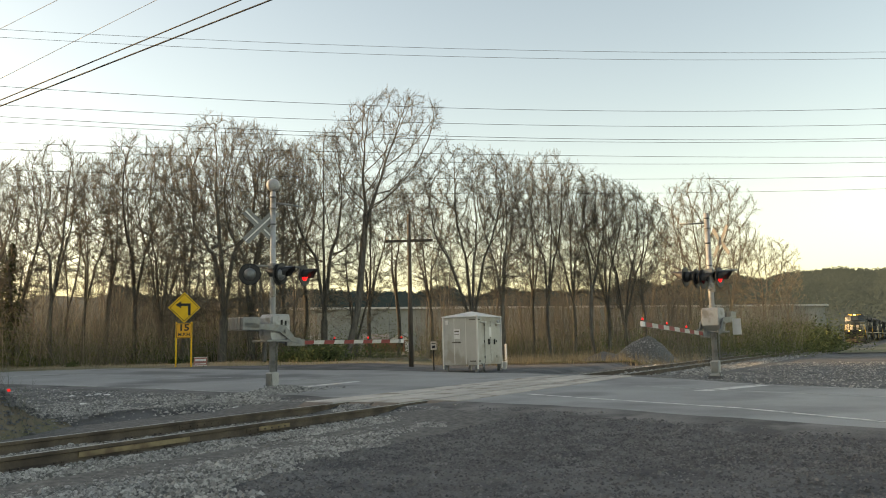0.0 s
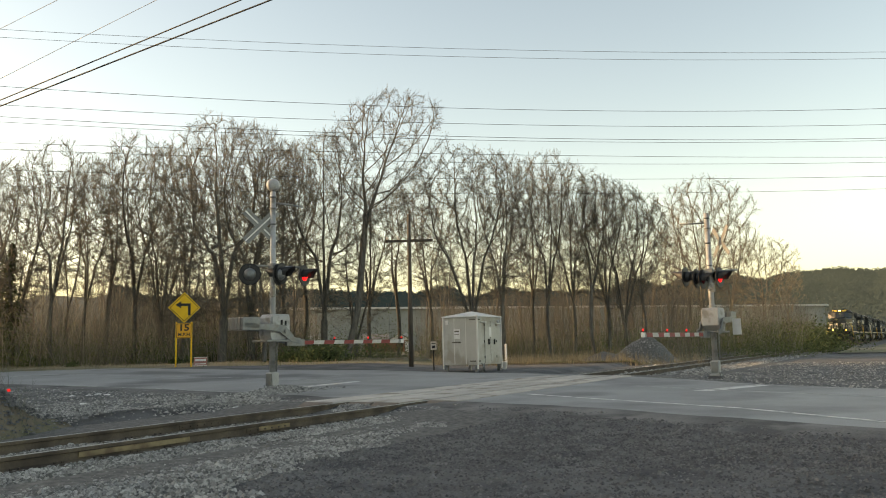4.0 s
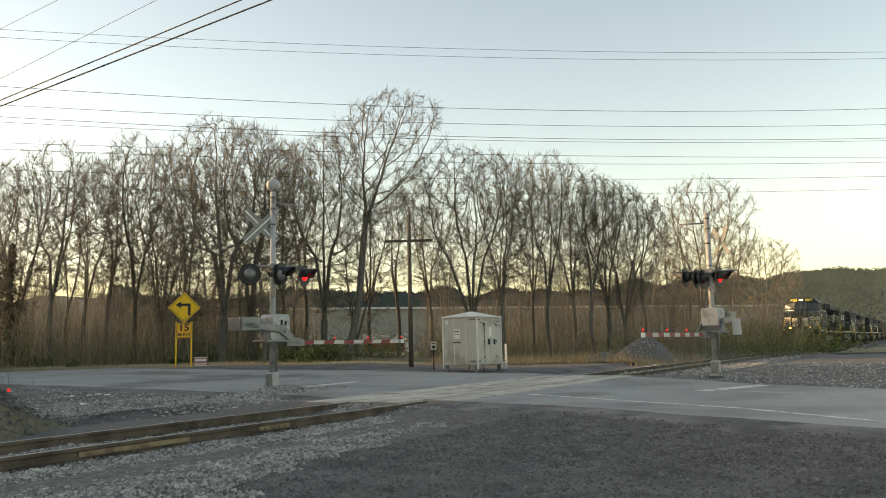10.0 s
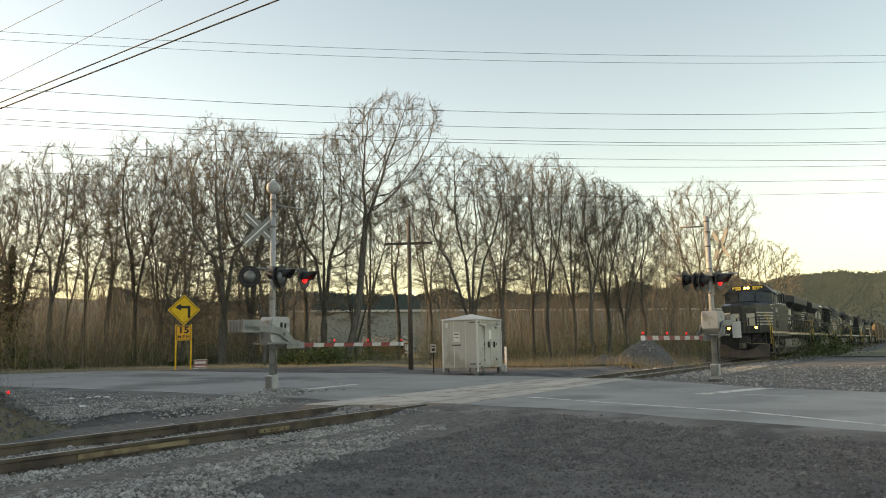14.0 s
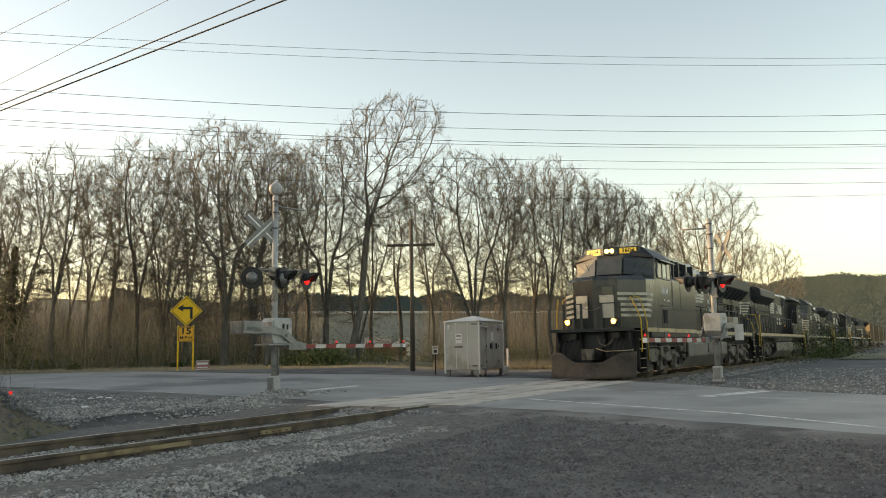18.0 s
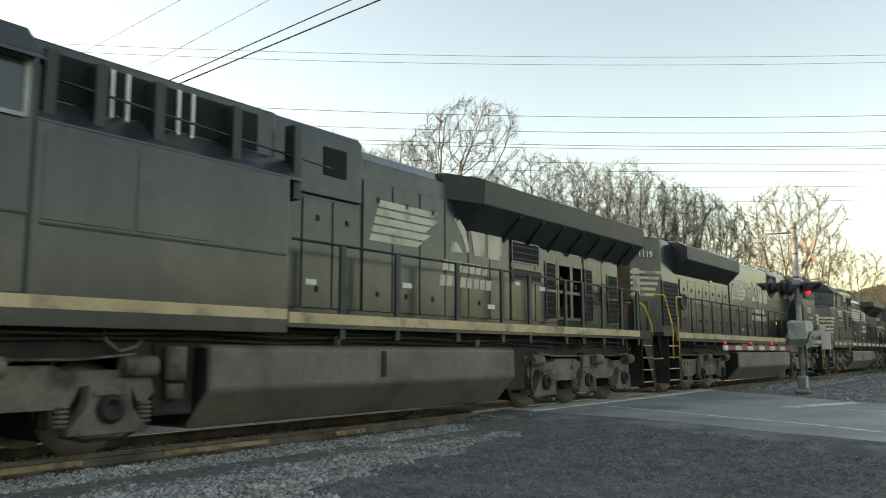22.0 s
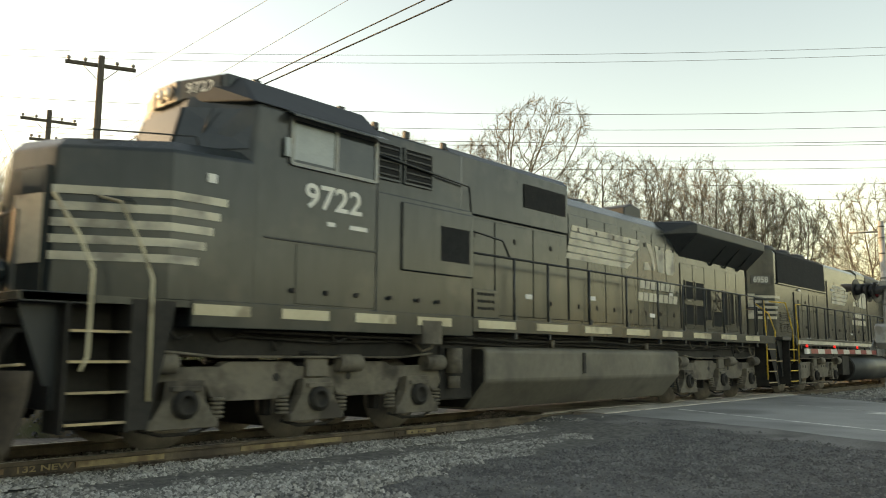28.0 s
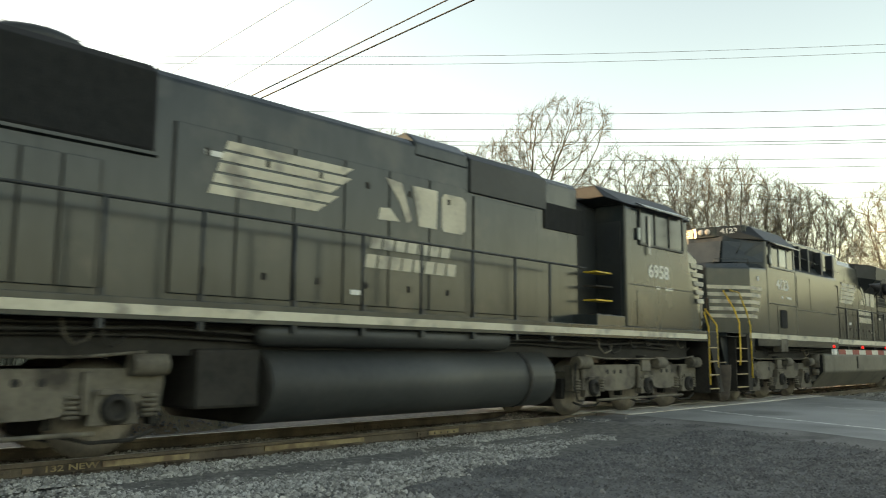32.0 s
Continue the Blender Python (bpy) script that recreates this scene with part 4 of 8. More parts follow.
SIDE_NEAR = Matrix(((1, 0, 0, 0), (0, 0, -1, 0), (0, 1, 0, 0), (0, 0, 0, 1)))      # x-y plane turned to face -Y


def hull(points):
    """The convex body round the points."""
    bm = bmesh.new()
    for p in points:
        bm.verts.new(p)
    out = bmesh.ops.convex_hull(bm, input=bm.verts)
    bmesh.ops.delete(bm, geom=list({g for g in out["geom_interior"] + out["geom_unused"] if isinstance(g, bmesh.types.BMVert)}), context="VERTS")
    bmesh.ops.dissolve_limit(bm, angle_limit=radians(1), verts=bm.verts, edges=bm.edges)
    bmesh.ops.recalc_face_normals(bm, faces=bm.faces)
    me = bpy.data.meshes.new("body")
    bm.to_mesh(me)
    bm.free()
    return me


def both(pts):
    return [(x, s * y, z) for x, y, z in pts for s in (-1, 1)]


def mirrored(poly):
    """A cross-section (y, z) for y >= 0, completed on the other side."""
    return poly + [(-y, z) for y, z in poly[::-1]]


def side_sheet(side, x0, x1, z0, z1, y, t=0.014):
    """A thin sheet lying on a side wall."""
    return Shape().box(x0, x1, side * y, side * (y + t), z0, z1)


def slanted(side, poly, y, t=0.008):
    """A painted polygon (x, z) lying on a side wall."""
    return Shape().prism(poly, "y", side * y, side * (y + t))


WHEEL = Shape().lathe([(0, 0.30), (0.015, 0.42), (0.02, 0.5), (0.13, 0.533), (0.135, 0.56), (0.155, 0.56)], (0, -0.82, 0), (0, 1, 0), 32)
WHEEL.lathe([(0, 0.56), (0.02, 0.56), (0.025, 0.533), (0.135, 0.5), (0.14, 0.42), (0.155, 0.30)], (0, 0.665, 0), (0, 1, 0), 32)
WHEEL.rod((0, -0.98, 0), (0, 0.98, 0), 0.085, n=14)
WHEEL = WHEEL.mesh("wheelset")
HUBS = Shape()
for s_ in (-1, 1):
    HUBS.rod((0, s_ * 0.83, 0), (0, s_ * 0.86, 0), 0.2, n=18)
    for k in range(6):
        a = k * math.pi / 3
        HUBS.rod((0.14 * math.cos(a), s_ * 0.86, 0.14 * math.sin(a)), (0.14 * math.cos(a), s_ * 0.875, 0.14 * math.sin(a)), 0.022, n=6)
HUBS = HUBS.mesh("hub")
COIL = Shape()
for k in range(5):
    COIL.lathe([(0, 0.07), (0.022, 0.092), (0.044, 0.07)], (0, 0, k * 0.052), (0, 0, 1), 14)
COIL = COIL.mesh("coil_spring")
BEARING = Shape().lathe([(0, 0.165), (0.05, 0.165), (0.055, 0.13), (0.075, 0.13), (0.08, 0.10), (0.02, 0.0995), (0.02, 0.02)], (0, 0, 0), (0, -1, 0), 20).mesh("axle_cap")

WHEELSETS = []


def truck(loco, xs, style):
    """One three-axle truck: side frames, pedestals, springs, brake cylinders and wheelsets that turn."""
    xm = sum(xs) / 3
    body = Shape()
    for side in (-1, 1):
        y0, y1 = side * 1.02, side * 1.2
        a, b = xs[0] - xm, xs[2] - xm
        mid = xs[1] - xm
        if style == "cab_first":
            arch = []
            for x in (b, mid, a):
                arch += [(x + .50, .56), (x + .40, .62), (x + .30, .80), (x - .30, .80), (x - .40, .62), (x - .50, .56)]
            body.prism([(a - .62, .72), (a - .55, .98), (a + .5, .98), (a + .62, 1.04), (mid - .4, 1.04), (mid - .3, .98), (mid + .3, .98), (mid + .4, 1.04), (b - .62, 1.04), (b - .5, .98), (b + .55, .98), (b + .62, .72)] + arch, "y", y0, y1)
            for x in (a, mid, b):
                body.prism([(x - .40, .40), (x - .46, .36), (x - .46, .27), (x + .46, .27), (x + .46, .36), (x + .40, .40), (x + .27, .60), (x + .25, .82), (x - .25, .82), (x - .27, .60)], "y", side * 1.1, side * 1.3)
        else:
            wave = []
            for k in range(25):
                x = a - .55 + (b - a + 1.1) * k / 24
                dip = max(math.exp(-((x - v) / 0.34) ** 2) for v in (a, mid, b))
                wave.append((x, 0.46 + 0.30 * dip))
            body.prism([(a - .6, .98), (b + .6, .98)] + wave[::-1], "y", y0, y1)
            for x in (a, mid, b):
                body.prism([(x - .27, .38), (x + .27, .38), (x + .22, .74), (x - .22, .74)], "y", side * 1.16, side * 1.28)
                body.rod((x - .3, side * 1.24, .5), (x - .3, side * 1.24, .95), 0.05, n=8)
        for x in (a - .35, b + .35, mid + .55):
            body.rod((x - .2, side * 1.26, 1.02), (x + .22, side * 1.26, 1.02), 0.125, n=12)
        if style != "cab_first":
            body.rod((a + .2, side * 1.24, .30), (b - .2, side * 1.24, .30), 0.03, n=6)
        body.pipe([(a - .3, side * 1.3, 1.16), (a + .4, side * 1.3, 1.10), (b - .4, side * 1.3, 1.10), (b + .3, side * 1.3, 1.16)], 0.02)
        body.box(mid - .18, mid + .18, side * 1.2, side * 1.27, .84, 1.12)
    body.box(a - .55, a - .35, -1.0, 1.0, .55, .85).box(b + .35, b + .55, -1.0, 1.0, .55, .85).box(mid + .4, mid + .7, -1.0, 1.0, .5, .9)
    ob = part("truck", body, GRIME, loco, "dusty three-axle truck", bevel=0.018, at=pose(xm, 0, 0))
    for x in xs:
        w = part("wheelset", WHEEL, STEEL, ob, at=pose(x - xm, 0, 0.535))
        WHEELSETS.append(w)
        # motor block, added to stop low sun passing between the wheels
        part("traction_motor", Shape().box(x - xm - .46, x - xm + .40, -.64, .64, .17, .98), GRIME_DARK, ob, bevel=0.06)
        for side in (-1, 1):
            part("axle_cap", BEARING, GRIME_DARK, ob, at=pose(x - xm, side * (1.3 if style == "cab_first" else 1.28), 0.55, 0, 0, 0 if side < 0 else 180))
            for d in (-.5, .5) if style == "cab_first" else (-.42, .42):
                if style == "cab_first" or abs(x - xm) > 0.5:
                    part("coil_spring", COIL, GRIME, ob, at=pose(x - xm + d, side * 1.18, 0.36 if style == "cab_first" else 0.45))
    for side in (-1, 1):
        part("rubber_spring", Shape().lathe([(0, .2), (.05, .2), (.055, .17), (.075, .17), (.08, .2), (.13, .2), (.135, .17), (.155, .17), (.16, .2), (.21, .2)], (mid - .05, side * 1.06, .97), (0, 0, 1), 18), GRIME_DARK, ob, "dark rubber spring stack")
        part("brake_hose", Shape().pipe([(a - .4, side * 1.22, 1.2), (a - .58, side * 1.28, .95), (a - .62, side * 1.28, .55), (a - .5, side * 1.26, .32), (a - .3, side * 1.24, .3)], .022, 7), GRIME_DARK, ob)
        for x in (a, mid, b):
            for d in (-.3, .3):
                part("brake_shoe", Shape().box(x + d * 1.95 - .05, x + d * 1.95 + .05, side * .84, side * 1.0, .34, .72), GRIME_DARK, ob, bevel=0.015)
            part("journal_clip", Shape().box(x - .2, x + .2, side * (1.3 if style == "cab_first" else 1.28), side * (1.34 if style == "cab_first" else 1.32), .70, .76), GRIME, ob, bevel=0.008)
            part("brake_rod", Shape().pipe([(x - .5, side * 1.16, .28), (x - .2, side * 1.16, .2), (x + .25, side * 1.16, .2), (x + .5, side * 1.16, .3)], .022, 6), GRIME_DARK, ob)
    rnd = random.Random(int(xs[0] * 100))
    for side in (-1, 1):
        for k in range(7):
            x = a - .4 + (b - a + .8) * (k + rnd.uniform(.1, .9)) / 7
            w, drop, y = rnd.uniform(.25, .6), rnd.uniform(.12, .38), side * rnd.uniform(1.18, 1.36)
            part("air_line", Shape().pipe([(x, y, 1.5), (x + .04, y, 1.5 - drop * .6), (x + w * .4, y, 1.5 - drop), (x + w * .8, y, 1.5 - drop * .8), (x + w, y * .97, 1.36)], rnd.uniform(.014, .026), 6), rnd.choice((GRIME, GRIME_DARK, GRIME_DARK)), ob)
    for side in (-1, 1):
        for x in (-.62, .62) if style == "cab_first" else (-1.35, -1.1, -.85, .85, 1.1, 1.35):
            part("frame_hole", Shape().rod((x, side * 1.19, .84), (x, side * 1.206, .84), 0.055 if style == "cab_first" else 0.045, n=12), GRIME_DARK, ob)
    return ob


def steps(loco, x0, x1, xr, top=1.72, low=0.42, yellow=False):
    """End steps on both sides: a dark well, four treads with bright edges."""
    for side in (-1, 1):
        part("step_side", Shape().box(x0 - .03, x0, side * 1.05, side * 1.5, low - .1, top), GRIME_DARK, loco)
        part("step_side", Shape().box(x1, x1 + .03, side * 1.05, side * 1.52, low - .12, top), GRIME_DARK, loco)
        part("step_back", Shape().box(x0, x1, side * 1.03, side * 1.06, low - .1, top), GRIME_DARK, loco)
        part("step_skirt", Shape().prism([(x1 + .03, top), (xr, top), (x1 + .25, low - .1), (x1 + .03, low - .1)], "y", side * 1.48, side * 1.51), GRIME_DARK, loco)
        for k in range(4):
            z = low + k * (top - low) / 4.1
            t = part("tread", Shape().box(x0, x1, side * 1.1, side * 1.5, z - .02, z), GRIME_DARK, loco)
            part("tread_edge", Shape().box(x0 + .01, x1 - .01, side * 1.5, side * 1.518, z - .022, z + .006), HAND_YELLOW if yellow else SILL_TAN, t, "bright tread edge")


def end_rail(loco, pts, material=None, label="yellow end handrail"):
    for side in (-1, 1):
        part("handrail", Shape().pipe([(x, side * y, z) for x, y, z in pts], 0.021, 8), material or HAND_YELLOW, loco, label)


def long_rail(loco, x0, x1, posts, z=2.78, deck=1.72, flat=0.0):
    for side in (-1, 1):
        part("long_handrail", Shape().pipe([(x0, side * 1.47, z), (x1, side * 1.47, z)], 0.02, 8), BLACK_ROOF, loco)
        for x in posts:
            s = Shape().box(x - flat / 2, x + flat / 2, side * 1.455, side * 1.5, deck - .35, z) if flat else Shape().rod((x, side * 1.475, deck - .2), (x, side * 1.475, z), 0.024, n=8).box(x - .035, x + .035, side * 1.47, side * 1.52, deck - .3, deck + .12)
            part("stanchion", s, BLACK_ROOF, loco)


def sill_marks(loco, x0, x1, z0, z1, material, dashes=0, y=1.525):
    """The bright stripe along the side sill, whole or in dashes."""
    for side in (-1, 1):
        if not dashes:
            part("sill_stripe", side_sheet(side, x0, x1, z0, z1, y, 0.006), material, loco, "reflective sill stripe")
        else:
            w = (x1 - x0) / dashes
            for k in range(dashes):
                part("sill_stripe", side_sheet(side, x0 + k * w, x0 + (k + .62) * w, z0, z1, y, 0.006), material, loco, "reflective sill dash")


def doors(loco, x0, x1, z0, z1, y, n, material=None, latches=True, seam=0.03):
    """A row of hood doors, each a sheet standing proud of the hood with its latches."""
    w = (x1 - x0) / n
    for side in (-1, 1):
        for k in range(n):
            d = part("hood_door", side_sheet(side, x0 + k * w + seam / 2, x0 + (k + 1) * w - seam / 2, z0, z1, y, 0.03), material or BLACK, loco, bevel=0.01)
            if latches and side < 0:
                for z in (z0 + .25, z1 - .35):
                    part("latch", Shape().box(x0 + (k + .5) * w - .03, x0 + (k + .5) * w + .03, side * (y + .03), side * (y + .046), z, z + .09), GRIME_DARK, d)
        if side < 0:
            for k in range(n + 1):
                part("door_gap", Shape().box(x0 + k * w - .013, x0 + k * w + .013, side * (y - .01), side * (y + .004), z0, z1), GRIME_DARK, loco)


def grille(loco, x0, x1, z0, z1, y, slats=6, frame=True):
    for side in (-1, 1):
        g = part("grille", side_sheet(side, x0, x1, z0, z1, y, 0.02), MESH_DARK, loco, "dark ventilation grille")
        if slats:
            s = Shape()
            for k in range(slats):
                z = z0 + (k + .5) * (z1 - z0) / slats
                s.box(x0 + .02, x1 - .02, side * (y + .02), side * (y + .034), z - .012, z + .012)
            part("slats", s, BLACK_ROOF, g)
        if frame:
            f = Shape().box(x0 - .03, x0, side * y, side * (y + .035), z0 - .03, z1 + .03).box(x1, x1 + .03, side * y, side * (y + .035), z0 - .03, z1 + .03)
            f.box(x0, x1, side * y, side * (y + .035), z0 - .03, z0).box(x0, x1, side * y, side * (y + .035), z1, z1 + .03)
            part("grille_frame", f, BLACK, g)


def nose_stripes(loco, runs, z_top, n=5, h=0.095, pitch=0.185, slope=0.09, material=None):
    """Pale stripes wrapped round the nose; runs are plan points (x, y) of the near half, mirrored."""
    for side in (-1, 1):
        for k in range(n):
            z = z_top - k * pitch
            s = Shape()
            for i, (p, q) in enumerate(zip(runs, runs[1:])):
                p, q = Vector((p[0], side * p[1])), Vector((q[0], side * q[1]))
                if i == len(runs) - 2:
                    q = p + (q - p) * max(0.15, (1 - k * slope / max(1e-3, (q - p).length)))
                d = (q - p).normalized()
                o = Vector((d.y, -d.x)) * 0.007
                mid = (p + q) / 2
                if o.dot(mid - Vector((1.2, 0)) if mid.x < 1.2 else mid - Vector((mid.x, 0))) < 0:
                    o = -o
                a, b = [(*p, z - h), (*q, z - h), (*q, z), (*p, z)], [(*(p + o), z - h), (*(q + o), z - h), (*(q + o), z), (*(p + o), z)]
                s.add(a + b, [(0, 1, 2, 3), (7, 6, 5, 4), (0, 4, 5, 1), (3, 2, 6, 7), (1, 5, 6, 2), (0, 3, 7, 4)])
            part("nose_stripe", s, material or CREAM, loco, "cream nose stripe")


def emblem(loco, bars, mark, words, y, z=3.83, n=5):
    """The big painted side mark as plain pale shapes: slanting bars, a block mark, two rows of blocks; each from x to x."""
    for side in (-1, 1):
        for i in range(n):
            z0, h = z - i * 0.15, 0.116
            x0, x1 = bars[0] - i * 0.055, bars[1] - i * 0.12 + (0.1 if i % 2 else 0)
            part("painted_bar", slanted(side, [(x0, z0), (x1, z0), (x1 - .17, z0 - h), (x0 - .035, z0 - h)], y), CREAM, loco, "pale painted side bar")
        k = (mark[1] - mark[0]) / 1.62
        u, v = mark[0] + .42 * k, z - .01
        polys = [[(-.30, 0), (-.02, -.04), (.16, -.64), (.08, -.70), (-.06, -.36)], [(-.38, -.52), (-.22, -.5), (-.05, -.70), (-.42, -.72)],
                 [(.16, -.04), (.64, -.04), (.62, -.72), (.30, -.72)], [(.78, -.06), (1.14, -.06), (1.2, -.14), (1.2, -.66), (1.12, -.74), (.76, -.74), (.72, -.66), (.72, -.14)]]
        for p in polys:
            part("painted_mark", slanted(side, [(a * k + u, b * .93 + v) for a, b in p], y), CREAM, loco, "pale painted block mark")
        for count, x0, x1, zz in ((7, words[0] + .1, words[1] - .14, 2.91), (8, words[0], words[1], 2.62)):
            w = (x1 - x0) / count
            for i in range(count):
                a = x0 + i * w
                part("painted_block", slanted(side, [(a, zz - .2), (a + w * .82, zz - .2), (a + w * .96, zz), (a + w * .14, zz)], y), CREAM, loco, "plain pale block")


def cab_number(loco, words, x, z, y, size=0.36, bold=0.008, wide=1.12):
    text_part("cab_number", words, size, WHITE_NUM, loco, Matrix.Translation((x, -y - 0.003, z)) @ SIDE_NEAR, 0.004, bold, "white cab number", wide)
    for a, b in ((-.12, .02), (.28, .62)):
        part("small_lettering", Shape().box(x + a, x + b, -y - .006, -y, z - .36, z - .30), WHITE_NUM, loco, "small white marking")


def side_window(loco, x0, x1, z0, z1, y, panes=3, shade=True, dark=False):
    """The cab's side window: frame, panes, posts, and the awning over it."""
    for side in (-1, 1):
        w = part("cab_window", side_sheet(side, x0, x1, z0, z1, y, 0.02), CAB_GLASS, loco, "dark cab side window")
        n = panes
        f = Shape()
        for k in range(n + 1):
            x = x0 + (x1 - x0) * k / n
            f.box(x - .03, x + .03, side * y, side * (y + .04), z0 - .03, z1 + .03)
        f.box(x0, x1, side * y, side * (y + .04), z0 - .045, z0).box(x0, x1, side * y, side * (y + .04), z1, z1 + .045)
        part("window_frame", f, BLACK_ROOF if dark else GALV, w, "dark window frame" if dark else "worn metal window frame")
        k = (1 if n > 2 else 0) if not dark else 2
        # one pane is pale, the sky's shine put into its colour
        part("window_pane", side_sheet(side, x0 + (x1 - x0) * k / n + .04, x0 + (x1 - x0) * (k + 1) / n - .04, z0 + .04, z1 - .04, y + .02, 0.006), CAB_GLASS if dark and n < 4 else SKY_GLASS, w, "window pane, sky shine in the colour if pale")
        if dark:
            part("window_strip", side_sheet(side, x0 + .3, x0 + .38, z0 - .22, z1 - .12, y + .045, 0.01), REFLECT_WHITE, w, "pale mirror strip")
        if shade:
            part("awning", Shape().prism([(side * (y - .02), z1 + .10), (side * (y - .02), z1 + .13), (side * (y + .2), z1 + .02), (side * (y + .2), z1 - .005)], "x", x0 - .1, x1 + .1), BLACK, w)
        part("mirror", Shape().box(x0 - .13, x0 - .05, side * (y + .03), side * (y + .06), z0 + .05, z0 + .3), SKY_GLASS, w)


def underside(loco, x0, x1):
    """The dark frame under the deck with pipes and cables along it."""
    s = Shape().box(x0, x1, -1.15, 1.15, 1.12, 1.6)
    part("underframe", s, GRIME_DARK, loco)
    for side in (-1, 1):
        for k, (y, z) in enumerate(((1.25, 1.48), (1.32, 1.40), (1.22, 1.33))):
            pts = [(x0 + 1 + i * (x1 - x0 - 2) / 12, side * y, z + 0.03 * math.sin(i * 2.3 + k)) for i in range(13)]
            part("pipe", Shape().pipe(pts, 0.022, 6), GRIME_DARK, loco)
        for i in range(9):
            x = x0 + 1.2 + i * (x1 - x0 - 2.4) / 8
            part("bracket", Shape().box(x - .03, x + .03, side * 1.12, side * 1.46, 1.52, 1.66), GRIME_DARK, loco)


def blade(x, a):
    """The plow's curved blade: swept back to the sides, hollow from foot to lip, cut down in the middle for the coupler."""
    s, cols, rows = Shape(), 25, 7
    for back in (0.0, 0.045):
        for i in range(cols):
            y = -1.5 + 3.0 * i / (cols - 1)
            e = abs(y) / 1.5
            top = 0.62 + 0.34 * smooth((e - 0.25) / 0.55)
            for j in range(rows):
                t = j / (rows - 1)
                s.v.append((x + a * (0.62 * (1 - e ** 1.7) + 0.20 * (1 - t) ** 2 - 0.12 - back), y, 0.10 + (top - 0.10) * t))
    n = cols * rows
    for i in range(cols - 1):
        for j in range(rows - 1):
            k = i * rows + j
            s.f += [(k, k + rows, k + rows + 1, k + 1), (n + k, n + k + 1, n + k + rows + 1, n + k + rows)]
        for k in (i * rows, i * rows + rows - 1):
            s.f.append((k, k + rows, n + k + rows, n + k))
    for i in (0, cols - 1):
        s.f += [(i * rows + j, i * rows + j + 1, n + i * rows + j + 1, n + i * rows + j) for j in range(rows - 1)]
    s.s = [True] * len(s.f)
    me = s.mesh("plow")
    bm = bmesh.new()
    bm.from_mesh(me)
    bmesh.ops.recalc_face_normals(bm, faces=bm.faces)
    bm.to_mesh(me)
    bm.free()
    return me


def pilot(loco, x, away, plow=True):
    """An end of the locomotive: platform, recessed pilot plate, coupler, hoses, lever, railings; away: -1 or +1, the way it faces."""
    a = away
    part("platform", Shape().box(x, x - a * .75, -1.5, 1.5, 1.64, 1.75), BLACK_ROOF, loco, bevel=0.01)
    part("platform_stripe", Shape().box(x + a * .004, x, -1.2, 1.2, 1.655, 1.735), CREAM, loco, "pale end-sill stripe")
    # the darker black here stands in for shade below the platform
    part("pilot_plate", Shape().box(x - a * .42, x - a * .5, -1.3, 1.3, .55, 1.64), BLACK_ROOF, loco, bevel=0.01)
    for y in (-1.3, -.42, .42, 1.27):
        part("pilot_rib", Shape().prism([(x - a * .05, 1.64), (x - a * .43, 1.64), (x - a * .43, .8), (x - a * .36, .8)], "y", y, y + .03), BLACK_ROOF, loco)
    c = Shape().box(x - a * .4, x + a * .3, -.13, .13, .78, 1.0).box(x - a * .1, x - a * .45, -.3, .3, .68, 1.12)
    part("coupler", c, GRIME_DARK, loco, bevel=0.03)
    part("knuckle", Shape().prism([(x + a * .28, -.2), (x + a * .62, -.22), (x + a * .66, -.08), (x + a * .46, .0), (x + a * .5, .18), (x + a * .28, .2)], "z", .70, 1.06), GRIME, loco, "worn steel coupler knuckle", bevel=0.03)
    rnd = random.Random(int(x * 100) + 7)
    for y in (-1.15, -1.0, -.85, -.62, -.45, .42, .6, .8, .98, 1.12):
        d, low = rnd.uniform(.1, .22), rnd.uniform(.62, .9)
        part("air_hose", Shape().pipe([(x - a * .3, y, 1.4 + rnd.uniform(-.12, .12)), (x - a * .12, y, 1.36), (x - a * .02, y + d * .3, 1.18), (x - a * .0, y + d * .7, low + .12), (x - a * .05, y + d, low)], 0.026, 7), GRIME_DARK, loco)
    part("drooping_cable", Shape().pipe([(x - a * .1, -.8, 1.5), (x + a * .02, -.66, 1.25), (x + a * .04, -.48, 1.16), (x + a * .02, -.3, 1.24), (x - a * .1, -.2, 1.48)], 0.018, 7), GRIME, loco)
    part("uncoupling_lever", Shape().pipe([(x - a * .1, -1.42, 1.02), (x + a * .04, -1.2, 1.0), (x + a * .05, -.5, .98), (x + a * .1, -.2, 1.08)], 0.016, 7), SILL_TAN, loco, "worn uncoupling lever")
    part("receptacle_box", Shape().box(x - a * .3, x - a * .02, -.98, -.7, 1.42, 1.6), GRIME_DARK, loco, bevel=0.015)
    part("receptacle_box", Shape().box(x - a * .3, x - a * .02, .55, .8, 1.42, 1.6), GRIME_DARK, loco, bevel=0.015)
    if plow:
        part("plow", blade(x, a), PLOW, loco, "rusty curved snow plow")
    for side in (-1, 1):
        for y in (.36, 1.0):
            part("railing_post", Shape().box(x - a * .06, x - a * .1, side * (y - .045), side * (y + .045), 1.75, 2.62), BLACK_ROOF, loco, bevel=0.008)
        part("end_railing", Shape().pipe([(x - a * .08, side * .36, 2.6), (x - a * .08, side * 1.0, 2.6)], 0.02, 6), BLACK_ROOF, loco)
    part("safety_chain", Shape().pipe([(x - a * .08, -.36 + .72 * k / 8, 2.5 - .12 * (1 - (k / 4 - 1) ** 2)) for k in range(9)], 0.012, 5), GRIME, loco)


